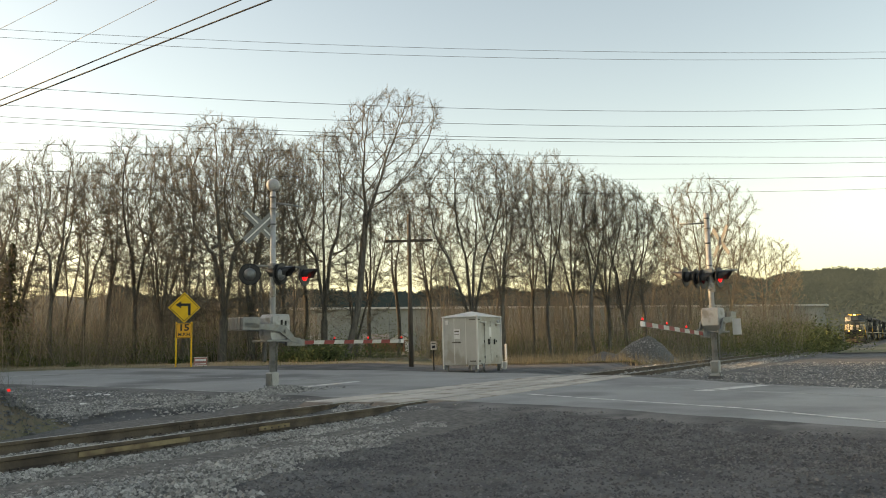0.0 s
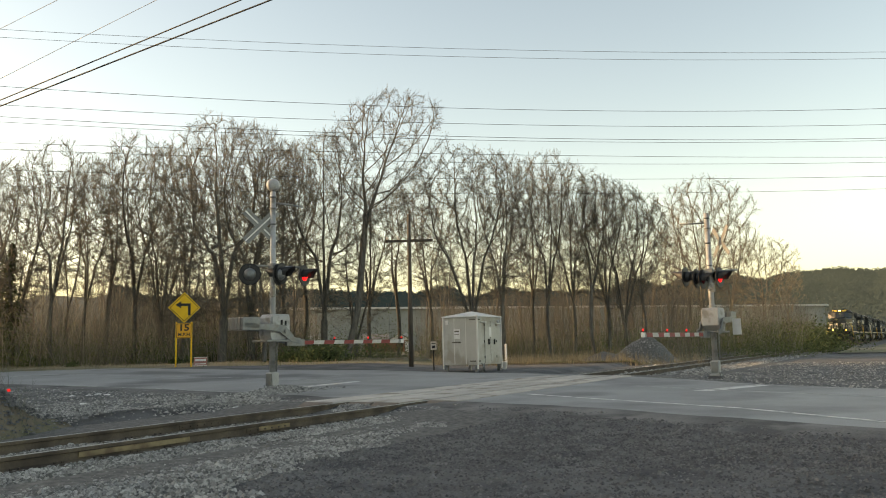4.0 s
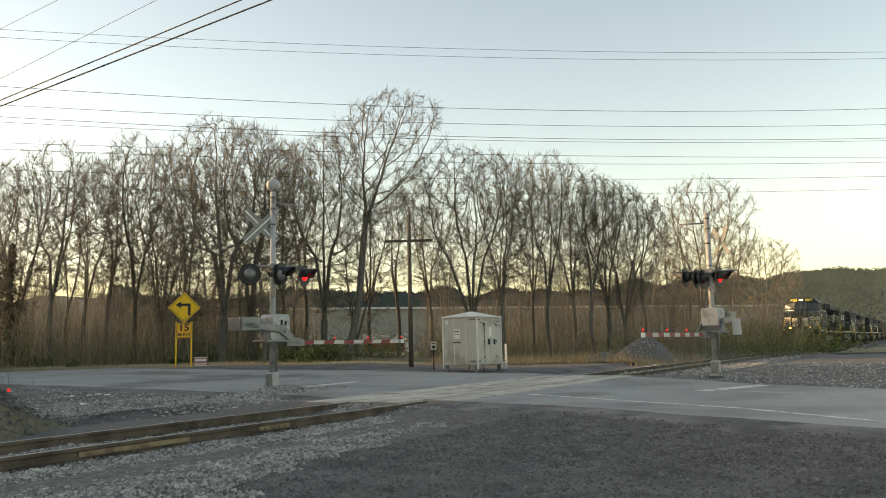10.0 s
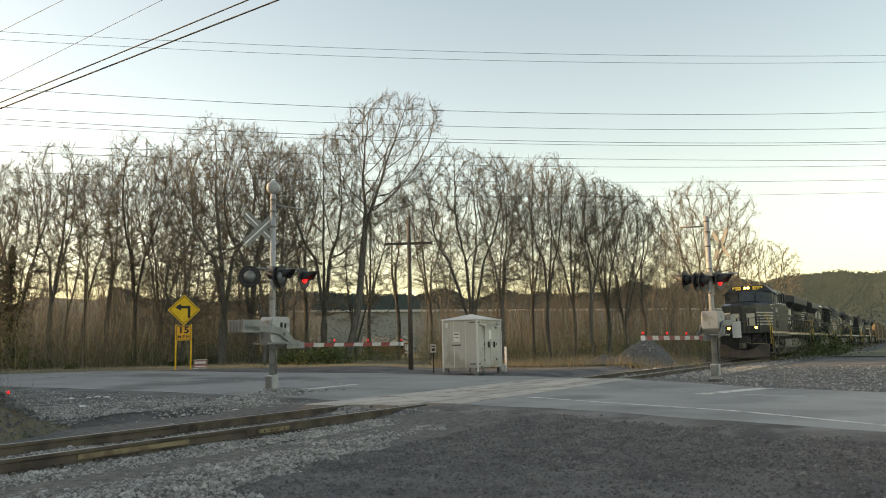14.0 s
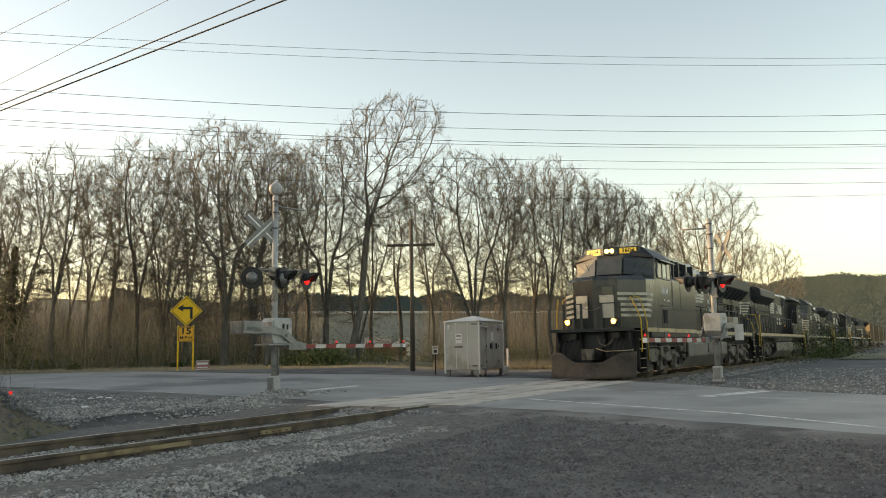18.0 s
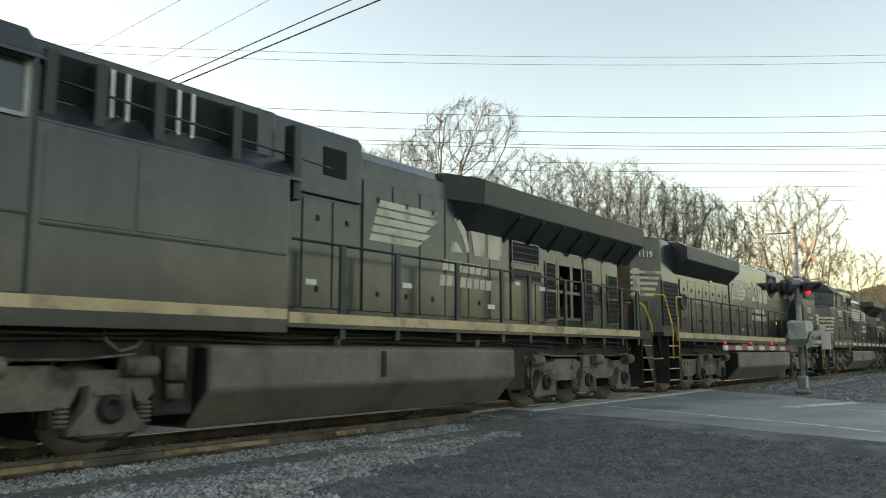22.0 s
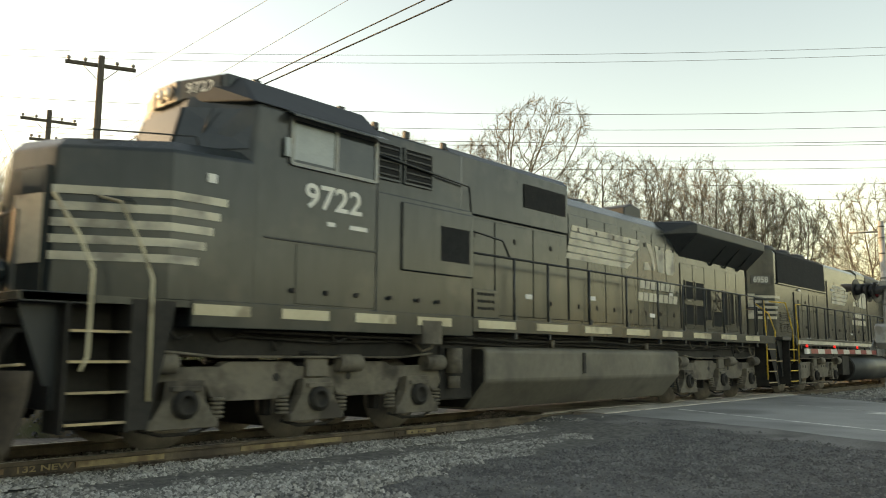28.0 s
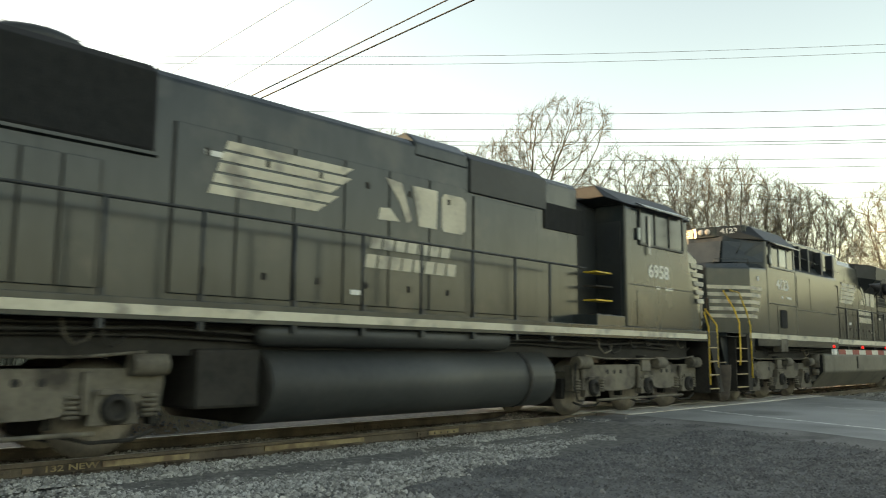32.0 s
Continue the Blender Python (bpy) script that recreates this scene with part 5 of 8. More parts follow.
def lamps(loco, x, y, z, r, material, away, label):
    for side in (-1, 1):
        l = part("lamp_housing", Shape().rod((x, side * y, z), (x - away * .12, side * y, z), r * 1.35, n=16), BLACK, loco)
        part("lamp_lens", Shape().lathe([(0, r), (.012, r * .9), (.022, r * .5), (.026, .004)], (x, side * y, z), (away, 0, 0), 16), material, l, label)


def radiator_bay(loco, section, y, x0, x1):
    """The long hood with an open bay near its rear end: window openings in both side walls let the daylight through."""
    a, b = 14.86, 16.18
    part("hood", Shape().prism(section, "x", x0, a), BLACK, loco, bevel=0.02)
    part("hood", Shape().prism(section, "x", b, x1), BLACK, loco, bevel=0.02)
    part("bay_roof", Shape().prism(mirrored([(0, 3.34), (y, 3.34), (y, 4.2), (y - .28, 4.63), (0, 4.63)]), "x", a, b), BLACK, loco)
    part("bay_floor", Shape().box(a, b, -y, y, 1.74, 1.92), GRIME_DARK, loco)
    for side in (-1, 1):
        s = Shape()
        for p, q in ((a, 14.96), (15.5, 15.64), (16.08, b)):
            s.box(p, q, side * (y - .03), side * (y + .02), 1.92, 3.34)
        for p, q in ((14.96, 15.5), (15.64, 16.08)):
            s.box(p, q, side * (y - .03), side * (y + .02), 1.92, 2.0).box(p, q, side * (y - .03), side * (y + .02), 3.2, 3.34)
            s.box(p, q, side * (y - .03), side * (y + .02), 2.54, 2.62)
        part("bay_frame", s, BLACK, loco, "framed openings into the radiator bay", bevel=0.008)
    for x, z in ((15.2, 2.9), (15.75, 2.82), (15.95, 2.75)):
        part("radiator_pipe", Shape().rod((x, -y + .06, z), (x, y - .06, z), .07, n=10), GRIME_DARK, loco)
    part("radiator_core", Shape().box(15.0, 16.1, -.35, .35, 2.66, 3.3), GRIME_DARK, loco)
    part("pump_block", Shape().box(15.6, 16.1, -.5, .5, 1.92, 2.3), GRIME_DARK, loco, bevel=0.03)


def cab_first(words, at_x, kind, lit):
    """A wide-cab six-axle locomotive, cab leading. kind: 'new' (long radiator wings), 'old' (short wings, radiator at the end)."""
    new_one = kind != "old"
    loco = thing("locomotive", "%s black diesel locomotive, cab leading, cream nose stripes" % ("modern" if new_one else "older"), "locomotive", group="locomotives of the train")
    block = 6.05 if new_one else 4.66
    tall = 8.11 if new_one else 8.37
    rad0, rad1 = (10.5, 18.92) if new_one else (13.5, 18.15)
    back, e = (18.25, 0.0) if new_one else (17.98, -.42)
    underside(loco, -.6, 18.9 + e)
    part("deck", Shape().box(-2.3, 19.1 + e, -1.5, 1.5, 1.66, 1.74), BLACK, loco)
    part("side_sill", Shape().box(-.42, block, -1.522, 1.522, 1.44, 1.76), BLACK, loco, bevel=0.01)
    part("walkway_edge", Shape().box(block, 18.95 + e, -1.522, 1.522, 1.52, 1.745), BLACK, loco, bevel=0.006)
    # nose and cab
    part("nose", hull(both([(1.0, 1.5, 1.72), (-.72, 1.5, 1.72), (-1.76, .80, 1.72), (-1.97, 0, 1.72), (1.0, 1.5, 3.56), (-.72, 1.49, 3.46), (-1.73, .79, 3.44), (-1.93, 0, 3.46), (.9, 1.34, 3.70), (-.66, 1.34, 3.60), (-1.62, .7, 3.56), (-1.82, 0, 3.58)])), BLACK, loco, bevel=0.03)
    part("cab", hull(both([(2.5, 1.51, 1.72), (.40, 1.51, 1.72), (.40, 1.51, 4.3), (2.5, 1.51, 4.3), (-.22, .5, 3.45), (.0, .5, 4.5), (2.5, 1.1, 4.66), (.45, 1.1, 4.66), (.3, 1.48, 3.1)])), BLACK, loco, bevel=0.04)
    part("cab_roof", hull(both([(2.55, 1.55, 4.30), (.3, 1.55, 4.30), (.02, .55, 4.42), (2.55, 1.1, 4.73), (.4, 1.1, 4.74), (.05, .55, 4.74)])), BLACK_ROOF, loco, bevel=0.03)
    brow = part("number_brow", hull(both([(-.06, .25, 4.46), (-.06, .25, 4.76), (.22, 1.05, 4.46), (.22, 1.05, 4.76), (.5, 1.05, 4.46), (.5, 1.05, 4.76)])), BLACK, loco, bevel=0.02)
    for side in (-1, 1):
        out = Matrix.Translation((.075, side * .65, 4.61)) @ pose(0, 0, 0, 0, 0, -side * 19.3) @ Matrix(((0, 0, -1, 0), (-1, 0, 0, 0), (0, 1, 0, 0), (0, 0, 0, 1)))
        b = part("number_board", Shape().box(-.32, .32, -.125, .125, 0, .015), BOARD_DARK, brow, at=out)
        if lit:
            part("board_panel", Shape().box(-.30, .30, -.1, .1, .015, .018), BOARD_LIT, b, "lit yellow number panel")
        if words:
            text_part("board_number", words, 0.20, BLACK_INK if lit else WHITE_NUM, b, Matrix.Translation((0, 0, .019)), 0.001, 0.004, "number board digits", 1.15)
        for p, q in (((.38, 1.44), (-.10, .54)),):
            o = Vector((-.88, side * .47)) * .012
            lo, hi = 3.70, 4.28
            s = Shape().add([(p[0] - .06 + o.x, side * p[1] + o.y, lo), (q[0] - .12 + o.x, side * q[1] + o.y, lo + .03), (q[0] + .02 + o.x, side * q[1] + o.y, hi + .05), (p[0] + o.x, side * p[1] + o.y, hi - .06),
                             (p[0] + .1, side * (p[1] - .02), lo), (q[0] + .1, side * q[1], lo + .03), (q[0] + .2, side * q[1], hi + .05), (p[0] + .1, side * (p[1] - .02), hi - .06)],
                            [(0, 1, 2, 3), (7, 6, 5, 4), (0, 4, 5, 1), (3, 2, 6, 7), (1, 5, 6, 2), (0, 3, 7, 4)])
            ws = part("windshield", s, CAB_GLASS, loco, "dark windshield pane")
            part("wiper", Shape().rod((.05, side * 1.0, 4.26), (-.0, side * .8, 3.85), 0.012, n=6), BLACK, ws)
    part("windshield_middle", Shape().prism([(-.255, 3.74), (-.10, 4.34), (.1, 4.34), (.0, 3.74)], "y", -.48, .48), CAB_GLASS, loco, "dark middle windshield")
    lamps(loco, -.09, .095, 4.62, .08, LAMP_WARM if lit else LAMP_OFF, -1, "lit headlight" if lit else "unlit headlight")
    lamps(loco, -2.33, .82, 1.98, .09, LAMP_DITCH if lit else LAMP_OFF, -1, "lit ditch light" if lit else "unlit ditch light")
    far_half, near_half = pose(-1.97, 0, 0, 0, 0, -14.7), pose(-1.97, 0, 0, 0, 0, 14.7)
    door = part("nose_door", Shape().box(-.02, .03, -.74, -.1, 1.8, 3.22), BLACK, loco, "nose door with a dark window", bevel=0.01, at=near_half)
    part("door_window", Shape().box(-.026, -.018, -.68, -.32, 2.92, 3.18), CAB_GLASS, door, "dark door window")
    for side in (-1, 1):
        part("nose_panel", Shape().box(-.03, -.018, side * .22, side * .70, 2.12, 2.9), CREAM, loco, "pale painted nose panel", at=far_half if side > 0 else near_half)
    nose_stripes(loco, [(-1.77, .80), (-.72, 1.5), (0.0, 1.505)], 2.985)
    for side in (-1, 1):
        part("grab_iron", Shape().pipe([(-1.05, side * 1.29, 2.8), (-1.13, side * 1.33, 2.86), (-1.42, side * 1.14, 2.86), (-1.36, side * 1.08, 2.8)], 0.014, 6), BLACK, loco)
        part("cab_seam", side_sheet(side, 2.48, 2.51, 1.76, 4.2, 1.51, 0.006), BLACK_ROOF, loco)
        part("cab_seam", side_sheet(side, .55, 2.48, 2.585, 2.61, 1.51, 0.02), BLACK_ROOF, loco)
        part("cab_hatch", side_sheet(side, 1.05, 2.45, 1.78, 2.56, 1.51, 0.012), BLACK, loco, bevel=0.008)
        part("roof_rib", Shape().box(.8, 2.3, side * .75, side * .85, 4.72, 4.79), BLACK_ROOF, loco)
        part("step_box", Shape().box(1.15 if new_one else 3.45, 1.62 if new_one else 3.9, side * 1.3, side * 1.535, 1.30, 1.66), GRIME, loco, bevel=0.01)
    grille(loco, 1.22 if new_one else 3.85, 1.66 if new_one else 4.55, 1.95 if new_one else 2.6, 2.45 if new_one else 3.15, 1.525, 0, False)
    side_window(loco, .66 if new_one else .92, 2.36 if new_one else 2.43, 3.63, 4.2, 1.51, 3 if new_one else 2)
    if words:
        cab_number(loco, words, 1.5 if new_one else 1.68, 3.14 if new_one else 3.22, 1.51, 0.40 if new_one else 0.46)
    # body behind the cab
    if new_one:
        part("equipment_cabinet", Shape().box(2.5, block, -1.51, 1.51, 1.74, 3.62), BLACK, loco, bevel=0.02)
        part("blower_housing", Shape().box(2.5, block, -1.18, 1.18, 3.62, 4.62), BLACK, loco, bevel=0.03)
        part("cabinet_ledge", Shape().prism(mirrored([(0, 3.6), (1.5, 3.6), (1.5, 3.64), (1.2, 3.95), (0, 3.95)]), "x", 2.5, 6.3), BLACK, loco)
        grille(loco, 2.75, 5.7, 3.98, 4.5, 1.18, 0, False)
        for side in (-1, 1):
            for x in (2.67, 3.25, 4.01, 5.18, 6.27):
                part("strut", Shape().box(x - .07, x + .07, side * 1.2, side * 1.42, 3.35, 4.45), BLACK_ROOF, loco, bevel=0.01)
            for x in (3.49, 3.69, 4.4, 4.61):
                part("pale_strip", Shape().box(x - .02, x + .02, side * 1.2, side * 1.235, 3.9, 4.5), PAPER, loco, "pale vertical strip")
            part("grab_rail", Shape().pipe([(2.6, side * 1.36, 4.15), (7.0, side * 1.36, 3.95)], 0.016, 6), BLACK, loco)
            part("cabinet_seam", side_sheet(side, 2.6, block - .05, 2.50, 2.53, 1.51, 0.014), BLACK_ROOF, loco)
            for x in (3.6, 4.7):
                part("cabinet_panel", side_sheet(side, x - 1.0, x + .04, 2.56, 3.5, 1.51, 0.01), BLACK, loco, bevel=0.006)
    else:
        part("equipment_cabinet", Shape().box(2.5, block, -1.5, 1.5, 1.74, 3.5), BLACK, loco, bevel=0.02)
        part("cabinet_box", Shape().box(3.0, block, -1.54, 1.54, 2.38, 3.42), BLACK, loco, bevel=0.02)
        part("blower_housing", Shape().box(2.5, block, -1.3, 1.3, 3.5, 4.5), BLACK, loco, bevel=0.05)
        grille(loco, 2.62, 3.12, 3.78, 4.3, 1.3, 5)
        grille(loco, 3.25, 3.85, 3.78, 4.3, 1.3, 5)
        for side in (-1, 1):
            for k in range(3):
                for j in range(5):
                    part("vent_hole", Shape().box(5.0 + j * .1, 5.06 + j * .1, side * 1.34, side * 1.35, 1.9 + k * .12, 1.95 + k * .12), MESH_DARK, loco) if side < 0 else None
            part("vent_box", Shape().box(4.9, 5.6, side * .9, side * 1.34, 1.76, 2.25), BLACK, loco, bevel=0.01)
            part("bent_rail", Shape().pipe([(2.6, side * 1.36, 4.1), (4.75, side * 1.36, 3.95), (4.8, side * 1.40, 3.2), (5.6, side * 1.42, 3.12), (5.75, side * 1.47, 2.8)], 0.022, 8), BLACK, loco)
            for x in (1.0, 1.55, 2.1, 2.75, 3.35, 3.8):
                part("bolt_cover", Shape().rod((x, side * 1.53, 1.95), (x, side * 1.555, 1.95), 0.035, n=8), GRIME_DARK, loco)
    part("sticker", side_sheet(-1, -.28, -.16, 3.16, 3.27, 1.503, 0.006), PAPER, loco, "small white sticker on the nose")
    part("nose_rail", Shape().pipe([(-.3, -1.3, 3.62), (-.34, -1.3, 3.74), (-1.4, -.86, 3.68), (-1.42, -.84, 3.56)], 0.014, 6), BLACK_ROOF, loco)
    if not new_one:
        part("roof_unit", Shape().box(.9, 2.0, -.5, .5, 4.72, 4.86), BLACK_ROOF, loco, "flat cooling unit on the cab roof", bevel=0.03)
        part("roof_hatch", Shape().box(3.1, 4.3, -.8, .8, 4.5, 4.58), BLACK_ROOF, loco, bevel=0.02)
        for x in (.7, 2.2, 2.9, 3.6, 4.5):
            part("lifting_lug", Shape().box(x - .06, x + .06, -1.02, -.96, 4.6 if x > 2.5 else 4.66, 4.72 if x > 2.5 else 4.8), BLACK_ROOF, loco, bevel=0.01)
    hood_y = .93
    roof = 4.63 if new_one else 4.48
    section = mirrored([(0, 1.74), (hood_y, 1.74), (hood_y, roof - .24), (hood_y - .28, roof), (0, roof)])
    if new_one:
        radiator_bay(loco, section, hood_y, block, back)
    else:
        part("hood", Shape().prism(section, "x", block, back), BLACK, loco, bevel=0.02)
    part("hood_housing", Shape().prism(mirrored([(0, 3.6), (.99, 3.6), (.99, 4.59), (.89, 4.71), (0, 4.75)]), "x", block, tall), BLACK, loco, bevel=0.02)
    grille(loco, tall - .9 if new_one else tall - 1.55, tall - .4 if new_one else tall - .12, 3.95, 4.4, .99, 0, False)
    doors(loco, block + .1, tall, 1.85, 3.55, hood_y, 3)
    doors(loco, tall + .05, 12.75 if new_one else 13.55, 1.85, 4.05, hood_y, 6 if new_one else 7)
    if new_one:
        doors(loco, 12.8, 14.84, 1.85, 3.5, hood_y, 2, latches=False)
        doors(loco, 16.2, back - .05, 1.85, 3.5, hood_y, 2, latches=False)
    else:
        doors(loco, 13.6, back - .05, 1.85, 3.5, hood_y, 6, latches=False)
    # radiator wings
    wing = mirrored([(0, 4.1), (hood_y, 3.52), (1.42, 4.02), (1.45, 4.50), (1.1, 4.62), (0, 4.64)]) if new_one else mirrored([(0, 4.2), (hood_y, 3.66), (1.42, 4.12), (1.49, 4.2), (1.49, 4.44), (1.3, 4.53), (0, 4.56)])
    part("radiator_wing", Shape().prism(wing, "x", rad0 + (.6 if new_one else 0), rad1), BLACK_ROOF, loco, "sooty overhanging radiator housing", bevel=0.02)
    if not new_one:
        part("wing_front", hull(both([(12.75, .86, 4.15), (12.75, .6, 4.47), (13.5, 1.42, 4.12), (13.5, 1.49, 4.2), (13.5, 1.49, 4.44), (13.5, 1.3, 4.53), (13.5, .9, 3.7), (13.5, .3, 4.56)])), BLACK_ROOF, loco, bevel=0.02)
    if new_one:
        part("wing_front", hull(both([(rad0, .9, 4.1), (rad0, .9, 4.60), (rad0 + .62, 1.45, 4.50), (rad0 + .62, 1.42, 4.02), (rad0 + .62, .93, 3.52)])), BLACK_ROOF, loco)
    for side in (-1, 1):
        for k in range(7 if new_one else 4):
            x = rad0 + 2.0 + k * 0.95
            if x < rad1 - .3:
                z = 3.50 if new_one else 3.64
                part("wing_rib", Shape().prism([(side * .93, z), (side * 1.40, z + .49), (side * 1.40, z + .45), (side * .95, z - .06)], "x", x, x + .05), BLACK_ROOF, loco)
    if new_one:
        for z0, z1, x0, x1 in ((3.12, 3.52, 12.85, 13.95), (2.72, 2.95, 12.85, 14.05)):
            grille(loco, x0, x1, z0, z1, hood_y + .02, 3)
        for x0, x1, z0, z1 in ((14.28, 14.72, 1.95, 3.2), (16.24, 16.62, 1.95, 3.2), (17.55, 18.1, 1.95, 3.15)):
            grille(loco, x0, x1, z0, (z0 + z1) / 2 - .03, hood_y + .02, 4, True)
            grille(loco, x0, x1, (z0 + z1) / 2 + .03, z1, hood_y + .02, 4, True)
    else:
        for x0, x1 in ((13.85, 14.3), (14.45, 14.95)):
            for z0, z1 in ((1.95, 2.45), (2.6, 3.05)):
                grille(loco, x0, x1, z0, z1, hood_y + .02, 0)
        for x0, x1, z0, z1 in ((15.1, 15.4, 2.1, 2.9), (15.55, 16.1, 1.95, 2.35), (16.25, 16.5, 2.0, 2.95), (16.7, 16.95, 2.05, 2.9), (17.2, 17.5, 2.0, 2.9)):
            grille(loco, x0, x1, z0, z1, hood_y + .02, 0)
        part("exhaust_stack", Shape().prism([(11.6, 4.46), (12.5, 4.46), (12.45, 4.78), (12.0, 4.84), (11.65, 4.72)], "y", -.5, .5), BLACK_ROOF, loco, bevel=0.03)
        part("horn", Shape().rod((9.6, -.2, 4.6), (10.2, -.2, 4.62), .05, .1, 10).rod((9.7, 0, 4.6), (10.3, 0, 4.62), .05, .1, 10).rod((9.5, .2, 4.6), (9.9, .2, 4.62), .05, .1, 10).box(9.7, 9.9, -.25, .25, 4.45, 4.58), BLACK_ROOF, loco)
    wheel_x = 15.85 if not new_one else 17.05
    for side in (-1, 1):
        w = Shape()
        for k in range(16):
            a0, a1 = k * math.pi / 8, (k + 1) * math.pi / 8
            w.rod((wheel_x + .26 * math.cos(a0), side * 1.06, 2.65 + .26 * math.sin(a0)), (wheel_x + .26 * math.cos(a1), side * 1.06, 2.65 + .26 * math.sin(a1)), 0.018, n=6)
        for k in range(3):
            a0 = k * 2.094 + .4
            w.rod((wheel_x, side * 1.05, 2.65), (wheel_x + .26 * math.cos(a0), side * 1.06, 2.65 + .26 * math.sin(a0)), 0.014, n=6)
        w.rod((wheel_x, side * .94, 2.65), (wheel_x, side * 1.07, 2.65), 0.04, n=8)
        part("brake_wheel", w, GRIME, loco, "dusty hand brake wheel")
        for x, z, w_ in ((6.9, 2.2, .22), (9.2, 2.3, .25), (11.9, 2.05, .25), (12.95, 2.6, .2), (14.0, 2.55, .25)):
            part("decal", side_sheet(side, x, x + w_, z, z + .09, hood_y + .032, 0.004), PAPER, loco, "small white notice")
    emblem(loco, (8.57, 10.25) if new_one else (8.56, 11.5), (10.6, 12.45) if new_one else (11.66, 13.26), (10.26, 12.04) if new_one else (11.34, 13.4), hood_y + .031, 3.76 if new_one else 3.83)
    long_rail(loco, block + .1, 18.3 + e, (7.16, 8.44, 10.12, 11.62, 12.67, 14.23, 15.06, 16.12, 17.2, 18.2) if new_one else (5.85, 6.9, 8.35, 9.85, 11.3, 12.6, 13.8, 15.0, 16.1, 17.2, 17.85), 2.77 if new_one else 2.82, flat=0.11 if new_one else 0.0)
    if new_one:
        sill_marks(loco, -.98, block - .02, 1.63, 1.77, SILL_TAN if words == "3604" else CREAM, y=1.524)
        sill_marks(loco, block + .02, 18.2, 1.585, 1.735, SILL_TAN if words == "3604" else CREAM, y=1.524)
    else:
        sill_marks(loco, -.4, 4.6, 1.58, 1.71, SILL_PALE, 4, 1.524)
        sill_marks(loco, 4.8, 17.95, 1.58, 1.71, SILL_PALE, 8, 1.524)
    part("rear_end", Shape().box(back, back + .06, -.85, .85, 1.74, 4.1), BLACK, loco, "rear wall of the hood")
    steps(loco, -1.78, -1.13, -.6)
    steps(loco, 18.42 + e, 19.05 + e, 18.3 + e)
    rail_paint, rail_look = (HAND_YELLOW, "yellow end handrail") if new_one else (SILL_PALE, "dirty pale end handrail")
    end_rail(loco, [(-.90, 1.53, .62), (-.92, 1.53, 1.95), (-1.05, 1.5, 2.3), (-1.28, 1.42, 2.78), (-1.45, 1.25, 2.84)], rail_paint, rail_look)
    end_rail(loco, [(-1.66, 1.53, .95), (-1.59, 1.53, 1.1), (-1.59, 1.53, 2.0), (-1.72, 1.46, 2.35), (-1.95, 1.3, 2.8)], rail_paint, rail_look)
    end_rail(loco, [(18.35 + e, 1.5, .5), (18.35 + e, 1.5, 1.9), (18.3 + e, 1.48, 2.77)], BLACK if new_one else None)
    end_rail(loco, [(19.08 + e, 1.5, .55), (19.08 + e, 1.5, 1.9), (18.9 + e, 1.4, 2.4), (18.85 + e, 1.0, 2.75)])
    pilot(loco, -2.28, -1)
    pilot(loco, 19.1 + e, 1, False)
    truck(loco, (-.32, 1.66, 3.62), "cab_first")
    truck(loco, (13.6, 15.6, 17.6) if new_one else (13.17, 15.22, 17.14), "cab_first")
    tank = part("fuel_tank", Shape().prism(mirrored([(0, 1.28), (1.38, 1.28), (1.45, 1.22), (1.45, .70), (1.02, .22), (0, .22)]), "x", 4.85 if new_one else 5.1, 12.12 if new_one else 12.35), TANK, loco, "dusty fuel tank", bevel=0.05)
    # dark plates put the shade of neighbouring gear onto the tank's ends
    for x in (4.85, 12.12) if new_one else (5.1, 12.35):
        part("tank_end_shade", Shape().prism(mirrored([(0, 1.24), (1.35, 1.24), (1.4, 1.2), (1.4, .72), (.99, .26), (0, .26)]), "x", x - .02, x + .02), GRIME_DARK, tank, "dark plate painting shade over the tank's end")
    for side in (-1, 1):
        part("tank_gauge", Shape().box(8.1, 8.2, side * 1.45, side * 1.47, .8, 1.2), GRIME_DARK, tank)
        # dark gear blocks, set at both ends to stop sun passing under the frame
        part("underframe_gear", Shape().box(4.22, 4.8 if new_one else 5.04, side * .3, side * 1.2, .42, 1.3), GRIME_DARK, loco, bevel=0.03)
        part("underframe_gear", Shape().box(12.2 if new_one else 12.42, 12.9 if new_one else 12.6, side * .3, side * 1.2, .42, 1.3), GRIME_DARK, loco, bevel=0.03)
        part("air_filter", Shape().rod((4.45, side * 1.3, .85), (4.45, side * 1.3, 1.25), .13, n=12).rod((4.45, side * 1.3, .62), (4.45, side * 1.3, .8), .1, n=12), GRIME, loco)
        part("tank_cap", Shape().rod((10.9, side * 1.35, 1.28), (10.9, side * 1.35, 1.42), .06, n=10).rod((7.2, side * 1.35, 1.28), (7.2, side * 1.35, 1.42), .05, n=10), GRIME, tank)
    loco["s"] = at_x
    return loco


